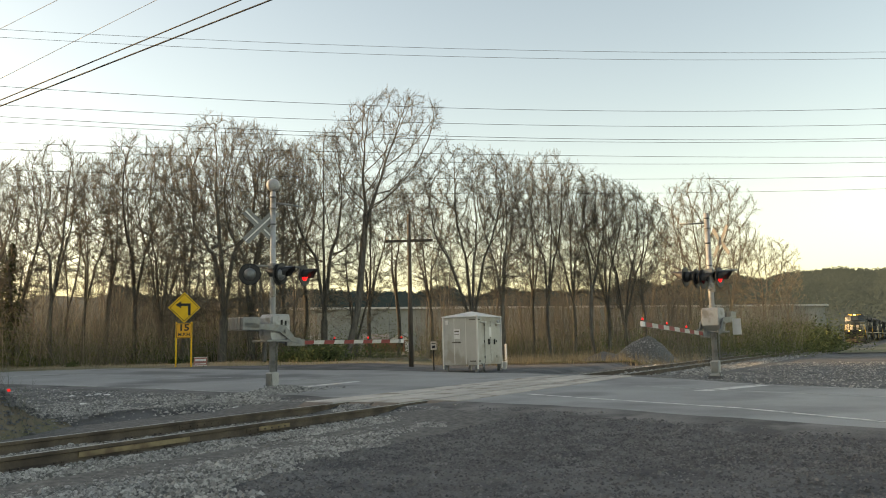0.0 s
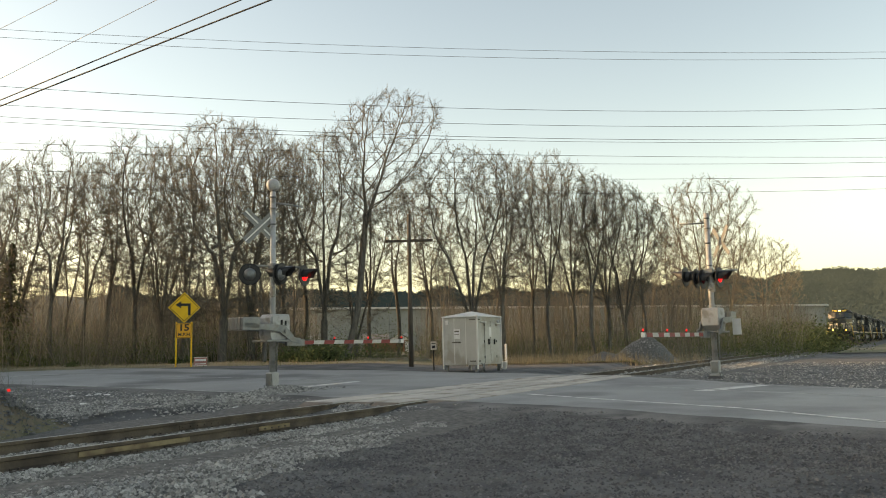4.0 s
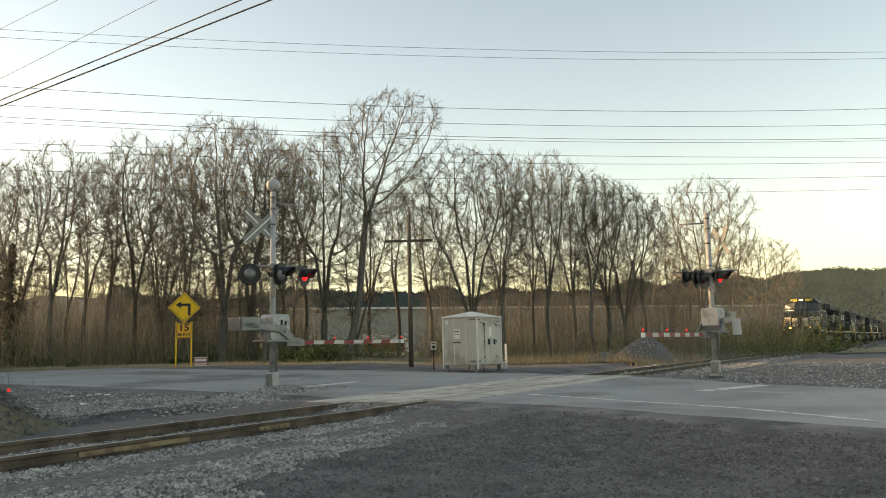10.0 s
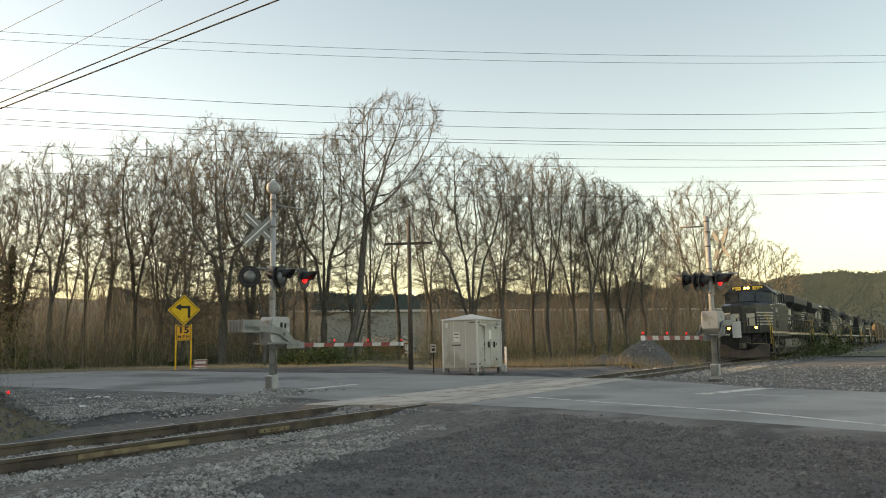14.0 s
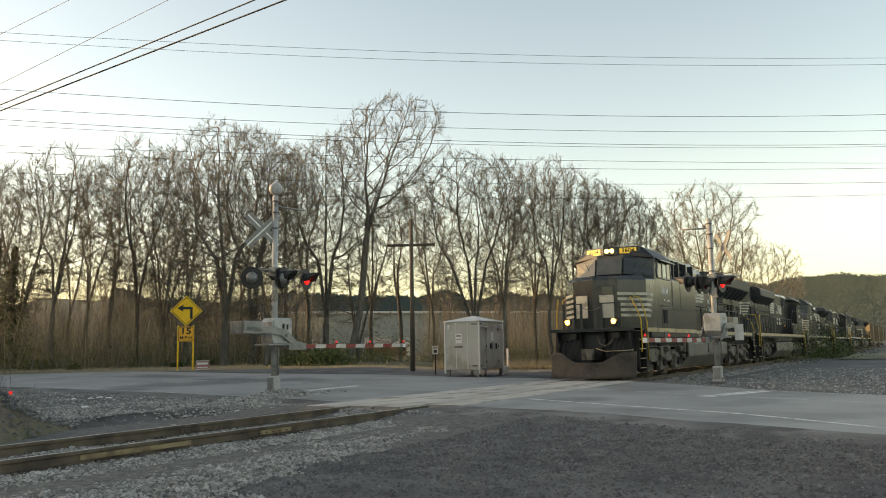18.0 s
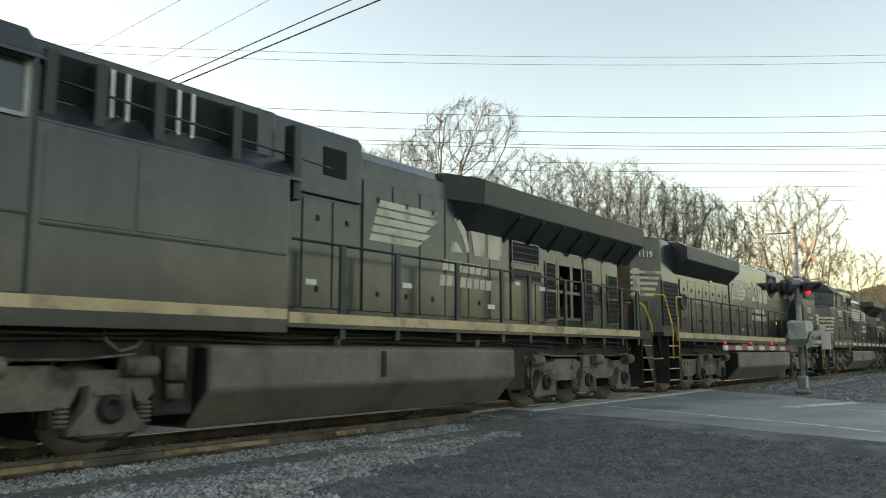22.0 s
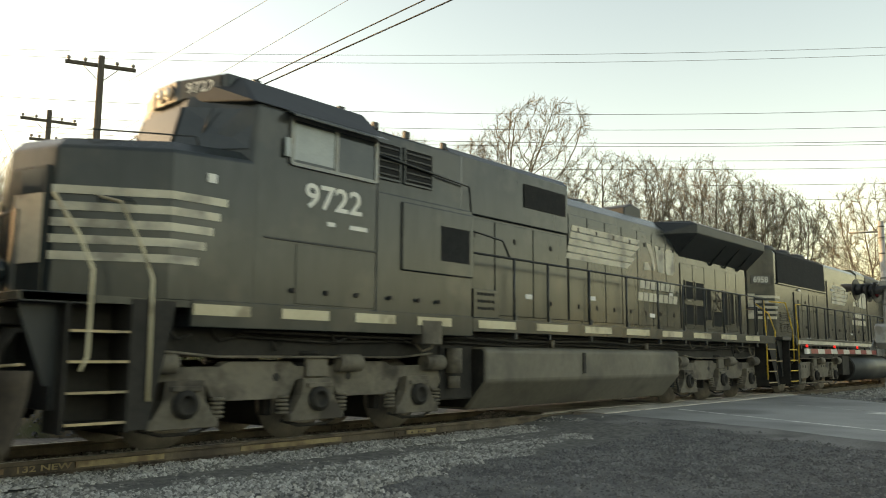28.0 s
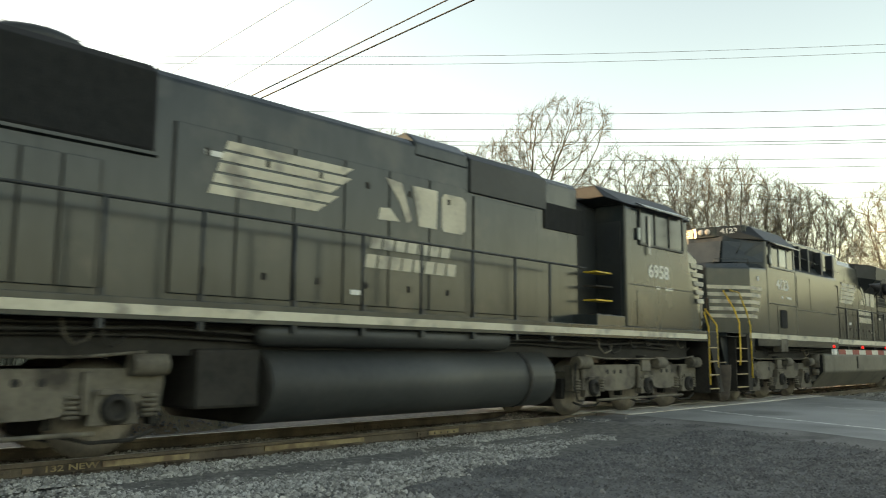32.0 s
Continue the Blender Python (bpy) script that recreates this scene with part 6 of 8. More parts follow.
def hood_first(words, at_x, kind):
    """A six-axle locomotive running long hood first. kind: 'flare' (flared radiators at the end) or 'fans' (three roof fans)."""
    fl = kind == "flare"
    loco = thing("locomotive", "black diesel locomotive running long hood first" if fl else "black diesel locomotive with three roof fans, long hood first", "locomotive", group="locomotives of the train")
    end = 20.65 if fl else 19.85
    underside(loco, 1.3, end - .4)
    part("deck", Shape().box(1.0, end + .2, -1.5, 1.5, 1.64, 1.72), BLACK, loco)
    part("walkway_edge", Shape().box(1.2, end - .05, -1.522, 1.522, 1.50, 1.74), BLACK, loco, bevel=0.008)
    z0, z1 = (1.60, 1.76) if fl else (1.555, 1.665)
    sill_marks(loco, 1.35, end - .1, z0, z1, SILL_TAN if fl else CREAM, y=1.524)
    hy = 1.0 if fl else .95
    cabx0 = 17.3 if fl else 16.2
    cabx1 = 19.65 if fl else 18.95
    hood_end = 16.75 if fl else 15.3
    face, yc, corner = (.65, .42, 1.55) if fl else (.45, .35, 1.15)
    top = 4.58 if fl else 4.56
    part("hood_end", Shape().prism([(corner, -hy), (face, -yc), (face, yc), (corner, hy)], "z", 1.72, top), BLACK, loco, "angled end of the long hood", bevel=0.025)
    if fl:
        part("hood", Shape().prism(mirrored([(0, 1.72), (hy, 1.72), (hy, 4.44), (hy - .14, 4.58), (0, 4.63)]), "x", corner, hood_end), BLACK, loco, bevel=0.03)
        part("radiator_wing", Shape().prism(mirrored([(0, 4.5), (.98, 3.56), (1.45, 4.0), (1.45, 4.40), (1.15, 4.56), (0, 4.645)]), "x", 2.6, 7.95), BLACK_ROOF, loco, "sooty flared radiator housing", bevel=0.025)
        part("wing_end", hull(both([(7.95, 1.45, 4.05), (7.95, 1.45, 4.38), (7.95, .98, 3.56), (8.5, .9, 4.2), (8.5, .98, 3.9)])), BLACK, loco)
        part("roof_housing", Shape().prism(mirrored([(0, 3.9), (1.02, 3.9), (1.02, 4.45), (.75, 4.66), (0, 4.66)]), "x", 13.3, 17.0), BLACK, loco, bevel=0.03)
        part("intake_box", Shape().prism(mirrored([(0, 3.75), (1.03, 3.75), (1.03, 4.42), (.76, 4.67), (0, 4.67)]), "x", 13.36, 14.7), BLACK_ROOF, loco, bevel=0.02)
        grille(loco, 1.56, 2.8, 2.0, 3.28, hy + .01, 10)
        doors(loco, 3.0, 7.9, 1.9, 3.45, hy, 7)
        doors(loco, 8.05, 13.1, 1.9, 3.95, hy, 7)
        grille(loco, 13.4, 14.6, 3.8, 4.35, 1.035, 0, False)
        part("horn", Shape().rod((8.7, 0, 4.5), (9.3, 0, 4.5), .06, .12, 10).rod((8.8, -.25, 4.48), (9.25, -.25, 4.48), .06, .12, 10).box(8.9, 9.1, -.3, .3, 4.28, 4.45), BLACK_ROOF, loco)
    else:
        part("hood", Shape().prism(mirrored([(0, 1.72), (hy, 1.72), (hy, 4.46), (hy - .1, 4.57), (0, 4.6)]), "x", corner, hood_end), BLACK, loco, bevel=0.03)
        part("radiator_wing", Shape().prism(mirrored([(0, 3.5), (.975, 3.5), (.99, 3.54), (.97, 4.48), (.84, 4.6), (0, 4.62)]), "x", 1.38, 6.35), MESH_DARK, loco, "dark radiator grilles", bevel=0.02)
        for side in (-1, 1):
            part("wing_ledge", Shape().prism([(side * .95, 3.44), (side * 1.01, 3.46), (side * 1.01, 3.5), (side * .95, 3.5)], "x", 1.35, 6.38), BLACK, loco)
        for k, x in enumerate((2.1, 3.65, 5.2)):
            f = part("roof_fan", Shape().lathe([(0, .66), (.14, .66), (.2, .58), (.2, .06)], (x, 0, 4.6), (0, 0, 1), 24), BLACK_ROOF, loco, "round roof fan housing")
            s = Shape()
            for j in range(8):
                a = j * math.pi / 4
                s.rod((x, 0, 4.815), (x + .6 * math.cos(a), .6 * math.sin(a), 4.805), 0.012, n=4)
            part("fan_guard", s, GRIME_DARK, f)
        for side in (-1, 1):
            for z in (1.95, 2.3):
                for k in range(2):
                    for j in range(5):
                        part("louvre", side_sheet(side, 1.55 + k * .62, 2.05 + k * .62, z + j * .06, z + j * .06 + .025, hy + .004, 0.03), BLACK_ROOF, loco) if side < 0 else None
        doors(loco, 2.9, 4.4, 1.85, 3.3, hy, 2)
        doors(loco, 4.45, 5.75, 1.85, 3.3, hy, 3, latches=False)
        doors(loco, 6.6, 11.9, 1.85, 3.95, hy, 6)
        doors(loco, 12.1, 13.9, 1.85, 3.85, hy, 1, latches=False)
        part("roof_housing", Shape().prism(mirrored([(0, 4.3), (.97, 4.3), (.97, 4.52), (.75, 4.72), (0, 4.72)]), "x", 10.7, 11.95), BLACK, loco, bevel=0.03)
        part("intake_box", Shape().prism(mirrored([(0, 3.9), (.99, 3.9), (.99, 4.48), (.8, 4.64), (0, 4.65)]), "x", 12.0, 14.2), BLACK_ROOF, loco, bevel=0.02)
        grille(loco, 14.15, 15.5, 3.55, 4.05, hy + .01, 0, False)
    # angled end faces: lights, number, stripes
    if fl:
        nose_stripes(loco, [(face, yc), (corner, hy)], 3.57, 5, .085, .165, .07)
    else:
        nose_stripes(loco, [(face, yc), (corner, hy), (corner + .42, hy)], 3.07, 5, .085, .165, .085)
    run = Vector((corner - face, -(hy - yc), 0)).normalized()
    for side in (-1, 1):
        d = Vector((run.x, run.y, 0)) if side < 0 else Vector((-run.x, run.y, 0))
        n = Vector((d.y, -d.x, 0))
        mid = Vector(((face + corner) / 2, side * (yc + hy) / 2, 4.06 if fl else 3.56))
        m = Matrix(((d.x, 0, n.x, mid.x), (d.y, 0, n.y, mid.y), (0, 1, 0, mid.z), (0, 0, 0, 1)))
        b = part("number_board", Shape().box(-.33, .33, -.14, .14, .002, .012), BOARD_DARK, loco, "dark number board", at=m)
        text_part("board_number", words, 0.27, WHITE_NUM, b, Matrix.Translation((0, 0, .016)), 0.002, 0.004, "white board digits", .95)
        s = -1 if side < 0 else 1
        part("end_panel", Shape().box(-.46, -.22, -.06, .70, .002, .008) if side < 0 else Shape().box(.22, .46, -.06, .70, .002, .008), CREAM, loco, "pale painted end panel", at=m @ pose(0, -1.13 if fl else -1.14, 0))
        part("grab_iron", Shape().pipe([(-.40, -.62, 0), (-.40, -.62, .06), (-.05, -.62, .06), (-.05, -.62, 0)], .012, 6), BLACK_ROOF, loco, at=m)
    for k in range(6):
        part("end_ladder_rung", Shape().pipe([(face, .12, 2.0 + k * .36), (face - .09, .12, 2.0 + k * .36), (face - .09, .34, 2.0 + k * .36), (face, .34, 2.0 + k * .36)], .012, 6), BLACK_ROOF, loco)
    lamps(loco, face - .06, .13, 4.05, .09, LAMP_OFF, -1, "unlit rear lamp")
    lamps(loco, .62, 1.05, 1.25, .08, LAMP_OFF, -1, "unlit ditch light")
    # cab at the trailing end
    part("cab_passage", Shape().prism(mirrored([(0, 1.72), (.8, 1.72), (.8, 4.2), (.5, 4.45), (0, 4.45)]), "x", hood_end, cabx0 + .1), BLACK_ROOF, loco)
    part("cab", hull(both([(cabx0, 1.51, 1.72), (cabx1 + .1, 1.51, 1.72), (cabx0, 1.51, 4.2), (cabx1, 1.51, 4.2), (cabx0, 1.15, 4.56), (cabx1 - .1, 1.15, 4.56)])), BLACK, loco, bevel=0.04)
    part("cab_roof", hull(both([(cabx0 - .45, 1.3, 4.36), (cabx1 + .12, 1.56, 4.23), (cabx0 - .4, 1.05, 4.64), (cabx1, 1.05, 4.64), (cabx0 - .1, 1.56, 4.25)])), TANK if fl else BLACK_ROOF, loco, "cab roof", bevel=0.02)
    part("nose", hull(both([(cabx1 - .1, 1.5, 1.72), (end - .1, 1.42, 1.72), (cabx1 - .1, 1.5, 3.62), (end - .25, 1.4, 3.45), (end, .8, 1.72), (end - .1, .75, 3.4)])), BLACK, loco, bevel=0.05)
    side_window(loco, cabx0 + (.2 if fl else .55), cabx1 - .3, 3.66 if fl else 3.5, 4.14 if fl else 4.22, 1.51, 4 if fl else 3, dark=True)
    nb = 18.37 if fl else 17.55
    cab_number(loco, words, nb, 3.1 if fl else 2.93, 1.51, 0.40, .008, .86 if fl else 1.12)
    for side in (-1, 1):
        for k in range(5):
            z = 2.98 - k * .185 if fl else 3.28 - k * .2
            part("nose_stripe", slanted(side, [(end - .75 + k * .07, z), (end - .12, z), (end - .12, z - .1), (end - .70 + k * .07, z - .1)], 1.455 if fl else 1.46, .03), CREAM, loco, "cream nose stripe")
        part("cab_box", Shape().box(14.7 if fl else hood_end - .2, cabx0 - .05, side * .8, side * 1.5, 1.72, 2.55 if fl else 1.95), BLACK, loco, bevel=0.02)
        if fl:
            for x in (15.25, 16.15):
                d = part("box_door", side_sheet(side, x - .35, x + .45, 1.8, 2.48, 1.5, 0.014), BLACK, loco, bevel=0.006)
                s = Shape()
                for k in range(3):
                    s.box(x - .2, x + .02, side * 1.514, side * 1.53, 2.22 + k * .07, 2.25 + k * .07).box(x + .1, x + .32, side * 1.514, side * 1.53, 2.22 + k * .07, 2.25 + k * .07)
                part("louvre", s, BLACK_ROOF, d)
            part("marker", Shape().box(14.4, 14.52, side * 1.0, side * 1.02, 2.35, 2.47), AMBER, loco, "amber reflector with a faint glow added")
        else:
            for k in range(4):
                part("cab_step", Shape().box(hood_end + .1, cabx0 - .2, side * 1.0, side * 1.3, 1.95 + k * .28, 1.98 + k * .28), HAND_YELLOW if k % 2 else GRIME_DARK, loco)
        part("cab_door", Shape().box(cabx0 - .03, cabx0, side * .85, side * 1.4, 1.8, 3.9), BLACK_ROOF, loco, "dark cab door")
        part("cab_seam", side_sheet(side, cabx0 + .15, cabx1 + .2, 2.60, 2.62, 1.51, 0.012), BLACK_ROOF, loco)
        part("cab_hatch", side_sheet(side, cabx0 + .4, cabx1 - .1, 1.8, 2.5, 1.51, 0.01), BLACK, loco, bevel=0.006)
        for x, z, w_ in ((3.3, 3.35, .3), (5.9, 3.55, .26), (7.0, 3.6, .3), (9.4, 2.0, .2)):
            part("decal", side_sheet(side, x, x + w_, z, z + .07, hy + .032, 0.004), PAPER, loco, "small white notice")
        part("wheel_hand", Shape().lathe([(0, .24), (.02, .26), (.04, .24), (.04, .21), (.0, .21)], (3.2, side * (hy + .05), 2.75), (0, side, 0), 18), GRIME, loco, "dusty hand brake wheel") if fl else None
    emblem(loco, (8.48, 10.3) if fl else (7.32, 9.4), (10.9, 13.04) if fl else (9.9, 11.88), (10.76, 12.75) if fl else (9.66, 11.66), hy + .031, 3.84)
    posts = [2.68 + k * .97 for k in range(13)] if fl else [1.68, 2.6, 3.52, 4.42, 5.6, 6.75, 8.05, 9.2, 10.35, 11.5, 12.6, 13.6]
    long_rail(loco, 1.75 if fl else 1.3, 14.4 if fl else hood_end - .5, posts, 2.80, 1.70)
    part("cab_rail", Shape().pipe([(14.3, -1.47, 2.8), (15.4, -1.47, 3.55), (cabx0 - .05, -1.47, 3.45)], 0.02, 8), BLACK, loco) if fl else None
    steps(loco, .62, 1.36 if fl else 1.28, 1.55 if fl else 1.45, yellow=not fl)
    steps(loco, end + .02, end + .5, end - .05)
    end_rail(loco, [(.98, 1.5, 1.0), (.98, 1.5, 1.95), (.72, 1.4, 2.8), (.45, 1.0, 2.84)])
    end_rail(loco, [(1.38, 1.52, .95), (1.40, 1.52, 2.15), (1.32, 1.52, 2.35), (1.36, 1.5, 2.78), (1.9, 1.47, 2.8)])
    end_rail(loco, [(end + .05, 1.5, .5), (end + .05, 1.5, 1.85), (end - .05, 1.45, 2.2)])
    end_rail(loco, [(end + .5, 1.5, .9), (end + .5, 1.5, 1.9), (end + .3, 1.3, 2.3)])
    pilot(loco, .3 if fl else .05, -1, False)
    pilot(loco, end + .55, 1)
    a = (2.0, 4.0, 6.0) if fl else (1.78, 3.8, 5.92)
    b = (15.95, 18.0, 19.9) if fl else (15.25, 17.35, 19.2)
    truck(loco, a, "hood_first")
    truck(loco, b, "hood_first")
    if fl:
        part("fuel_tank", Shape().prism(mirrored([(0, 1.2), (1.42, 1.2), (1.46, 1.15), (1.46, .66), (1.05, .22), (0, .22)]), "x", 7.3, 14.55), TANK, loco, "dusty fuel tank", bevel=0.05)
        # this plate darkens the leading end as if the truck shaded it
        part("tank_end_shade", Shape().prism(mirrored([(0, 1.17), (1.38, 1.17), (1.42, 1.12), (1.42, .68), (1.03, .26), (0, .26)]), "x", 7.28, 7.32), GRIME_DARK, loco, "dark plate painting shade over the tank's end")
        for side in (-1, 1):
            for x0, x1 in ((7.3, 9.5), (9.65, 14.5)):
                part("air_reservoir", Shape().lathe([(0, .05), (.06, .15), (.14, .19), (x1 - x0 - .14, .19), (x1 - x0 - .06, .15), (x1 - x0, .05)], (x0, side * 1.28, 1.42), (1, 0, 0), 16), TANK, loco, "long cylindrical air reservoir")
    else:
        tank = mirrored([(0, 1.24)] + [(.95 + .52 * math.sin(radians(a)), .75 + .49 * math.cos(radians(a))) for a in range(0, 181, 12)] + [(0, .26)])
        barrel = Shape().prism(tank, "x", 7.8, 13.75)
        barrel.s = [False, False] + [True] * (len(barrel.f) - 2)
        part("fuel_tank", barrel, TANK_DARK, loco, "round-sided black fuel tank")
        # shade on the round tank's end, made by a dark plate
        part("tank_end_shade", Shape().prism([(y * .97, .75 + (z - .75) * .97) for y, z in tank], "x", 7.76, 7.8), GRIME_DARK, loco, "dark plate painting shade over the tank's end")
        part("equipment_box", Shape().box(6.85, 7.72, -1.3, 1.3, .5, 1.2), GRIME_DARK, loco, bevel=0.04)
        for side in (-1, 1):
            part("tank_strap", Shape().prism([(side * (.96 + .525 * math.sin(radians(a))), .75 + .495 * math.cos(radians(a))) for a in range(6, 175, 12)] + [(side * (.96 + .5 * math.sin(radians(a))), .75 + .47 * math.cos(radians(a))) for a in range(174, 5, -12)], "x", 13.0, 13.09), GRIME_DARK, loco)
        for side in (-1, 1):
            part("air_reservoir", Shape().lathe([(0, .05), (.06, .12), (.14, .16), (4.86, .16), (4.94, .12), (5, .05)], (7.6, side * 1.3, 1.40), (1, 0, 0), 16), TANK_DARK, loco, "long cylindrical air reservoir")
    loco["s"] = at_x
    return loco


def wagon(at_x):
    """A tan covered freight wagon with ribbed sides, far back in the train."""
    w = thing("freight_wagon", "tan ribbed freight wagon behind the locomotives", "freight wagon", group="wagons of the train")
    part("body", Shape().box(.6, 18.4, -1.45, 1.45, 1.1, 4.3), TAN_CAR, w, bevel=0.03)
    part("roof", Shape().prism(mirrored([(0, 4.5), (1.1, 4.42), (1.5, 4.28), (0, 4.28)]), "x", .55, 18.45), GALV, w)
    for side in (-1, 1):
        part("door", side_sheet(side, 7.6, 11.4, 1.2, 4.15, 1.46, 0.05), TAN_CAR, w)
        for k in range(16):
            x = .9 + k * 1.15
            part("rib", side_sheet(side, x, x + .12, 1.15, 4.25, 1.45, 0.07), TAN_CAR, w)
    for x in (3.0, 16.0):
        tr = part("truck", Shape().box(x - .25, x + .25, -1.0, 1.0, .4, .66), GRIME, w)
        for side in (-1, 1):
            part("side_frame", Shape().prism([(x - 1.2, .45), (x - 1.0, .62), (x + 1.0, .62), (x + 1.2, .45), (x + .5, .3), (x - .5, .3)], "y", side * .98, side * 1.1), GRIME, tr)
            for d in (-.88, .88):
                part("wheel", Shape().lathe([(0, .42), (.12, .42)], (x + d, -.82 if side < 0 else .7, .42), (0, 1, 0), 18), GRIME_DARK, tr)
    part("coupler", Shape().box(-.1, .6, -.13, .13, .78, 1.0), GRIME, w)
    part("coupler", Shape().box(18.4, 19.1, -.13, .13, .78, 1.0), GRIME, w)
    w["s"] = at_x
    return w


TRAIN = [cab_first("3604", 0.0, "new", True), hood_first("1119", 19.65, "flare"), cab_first("9722", 43.75, "old", False), hood_first("6958", 63.0, "fans"), cab_first("4123", 86.19, "new", False), cab_first("", 108.2, "old", False)]
TRAIN += [wagon(128.0 + 19.3 * k) for k in range(3)]

# ---- the crossing's masts and gates ----
RED_ARM = mat("dim_red_lens", (0.4, 0.01, 0.015), rough=0.3, glow=((1.0, 0.02, 0.02), 0.35))
ORANGE = mat("orange_sign_sheet", (0.72, 0.33, 0.02), (0.8, 0.38, 0.03), 3, 0.5, fine=30)
FADED_RED = mat("faded_red_sheet", (0.32, 0.13, 0.11), (0.4, 0.18, 0.15), 3, 0.6, fine=30)


def lamp_unit(parent, m, lit, back=False):
    """One flashing-light unit: round background plate, housing, lens and visor; it faces its own -Y."""
    u = part("light_unit", Shape().lathe([(0, .30), (.012, .302), (.02, .29)], (0, 0.0, 0), (0, 1, 0), 28), SIGNAL_BLACK, parent, at=m)
    part("housing", Shape().lathe([(0, .165), (.06, .16), (.13, .12), (.17, .05)], (0, .02, 0), (0, 1, 0), 20), GALV if back else SIGNAL_BLACK, u, "grey lamp housing" if back else "")
    part("lens", Shape().lathe([(0, .15), (.01, .145), (.03, .09), (.04, .004)], (0, -.004, 0), (0, -1, 0), 24), RED_ON if lit else RED_OFF, u, "lit red lens" if lit else "unlit red lens")
    s = Shape()
    n = 18
    for k in range(n + 1):
        a = math.radians(-20 + 220 * k / n)
        d = .20 + .20 * max(0, math.sin(a))
        c, z = math.cos(a), math.sin(a)
        s.v += [(c * .17, 0, z * .17), (c * .17, -d, z * .17), (c * .18, -d, z * .18), (c * .18, 0, z * .18)]
    for k in range(n):
        for j in range(3):
            s.f.append((k * 4 + j, k * 4 + j + 1, k * 4 + j + 5, k * 4 + j + 4))
    s.s = [True] * len(s.f)
    part("visor", s, SIGNAL_BLACK, u)
    return u


def gate_arm(length, name="gate_arm", parent=None, m=None, lights=3):
    """The striped arm, lying along +X from its pivot."""
    arm = part(name, Shape().box(0, length, -.022, .022, -.055, .055).box(-.15, .5, -.05, .05, -.09, .09), GALV, parent, "red and white striped gate arm", bevel=0.006, at=m)
    n = int(length / 0.405)
    for k in range(n):
        x = .45 + k * .405
        if x + .4 > length:
            break
        for side in (-1, 1):
            y0 = side * .0225
            s = Shape().prism([(x, -.054), (x + .40, -.054), (x + .43, .054), (x + .03, .054)], "y", y0, y0 + side * .003)
            part("stripe", s, REFLECT_RED if k % 2 == 0 else REFLECT_WHITE, arm, "red reflective stripe" if k % 2 == 0 else "white reflective stripe")
    for x in [length - .06, length * .66, length * .36][:lights]:
        l = part("arm_lamp", Shape().box(x - .04, x + .04, -.03, .03, .055, .09), SIGNAL_BLACK, arm)
        part("arm_lens", Shape().lathe([(0, .022), (.03, .026), (.055, .022), (.065, .008)], (x, 0, .09), (0, 0, 1), 12), RED_ARM, l, "lit red arm lamp")
    part("tip", Shape().box(length - .12, length + .02, -.03, .03, -.06, .06), PAPER, arm, "white arm tip")
    return arm


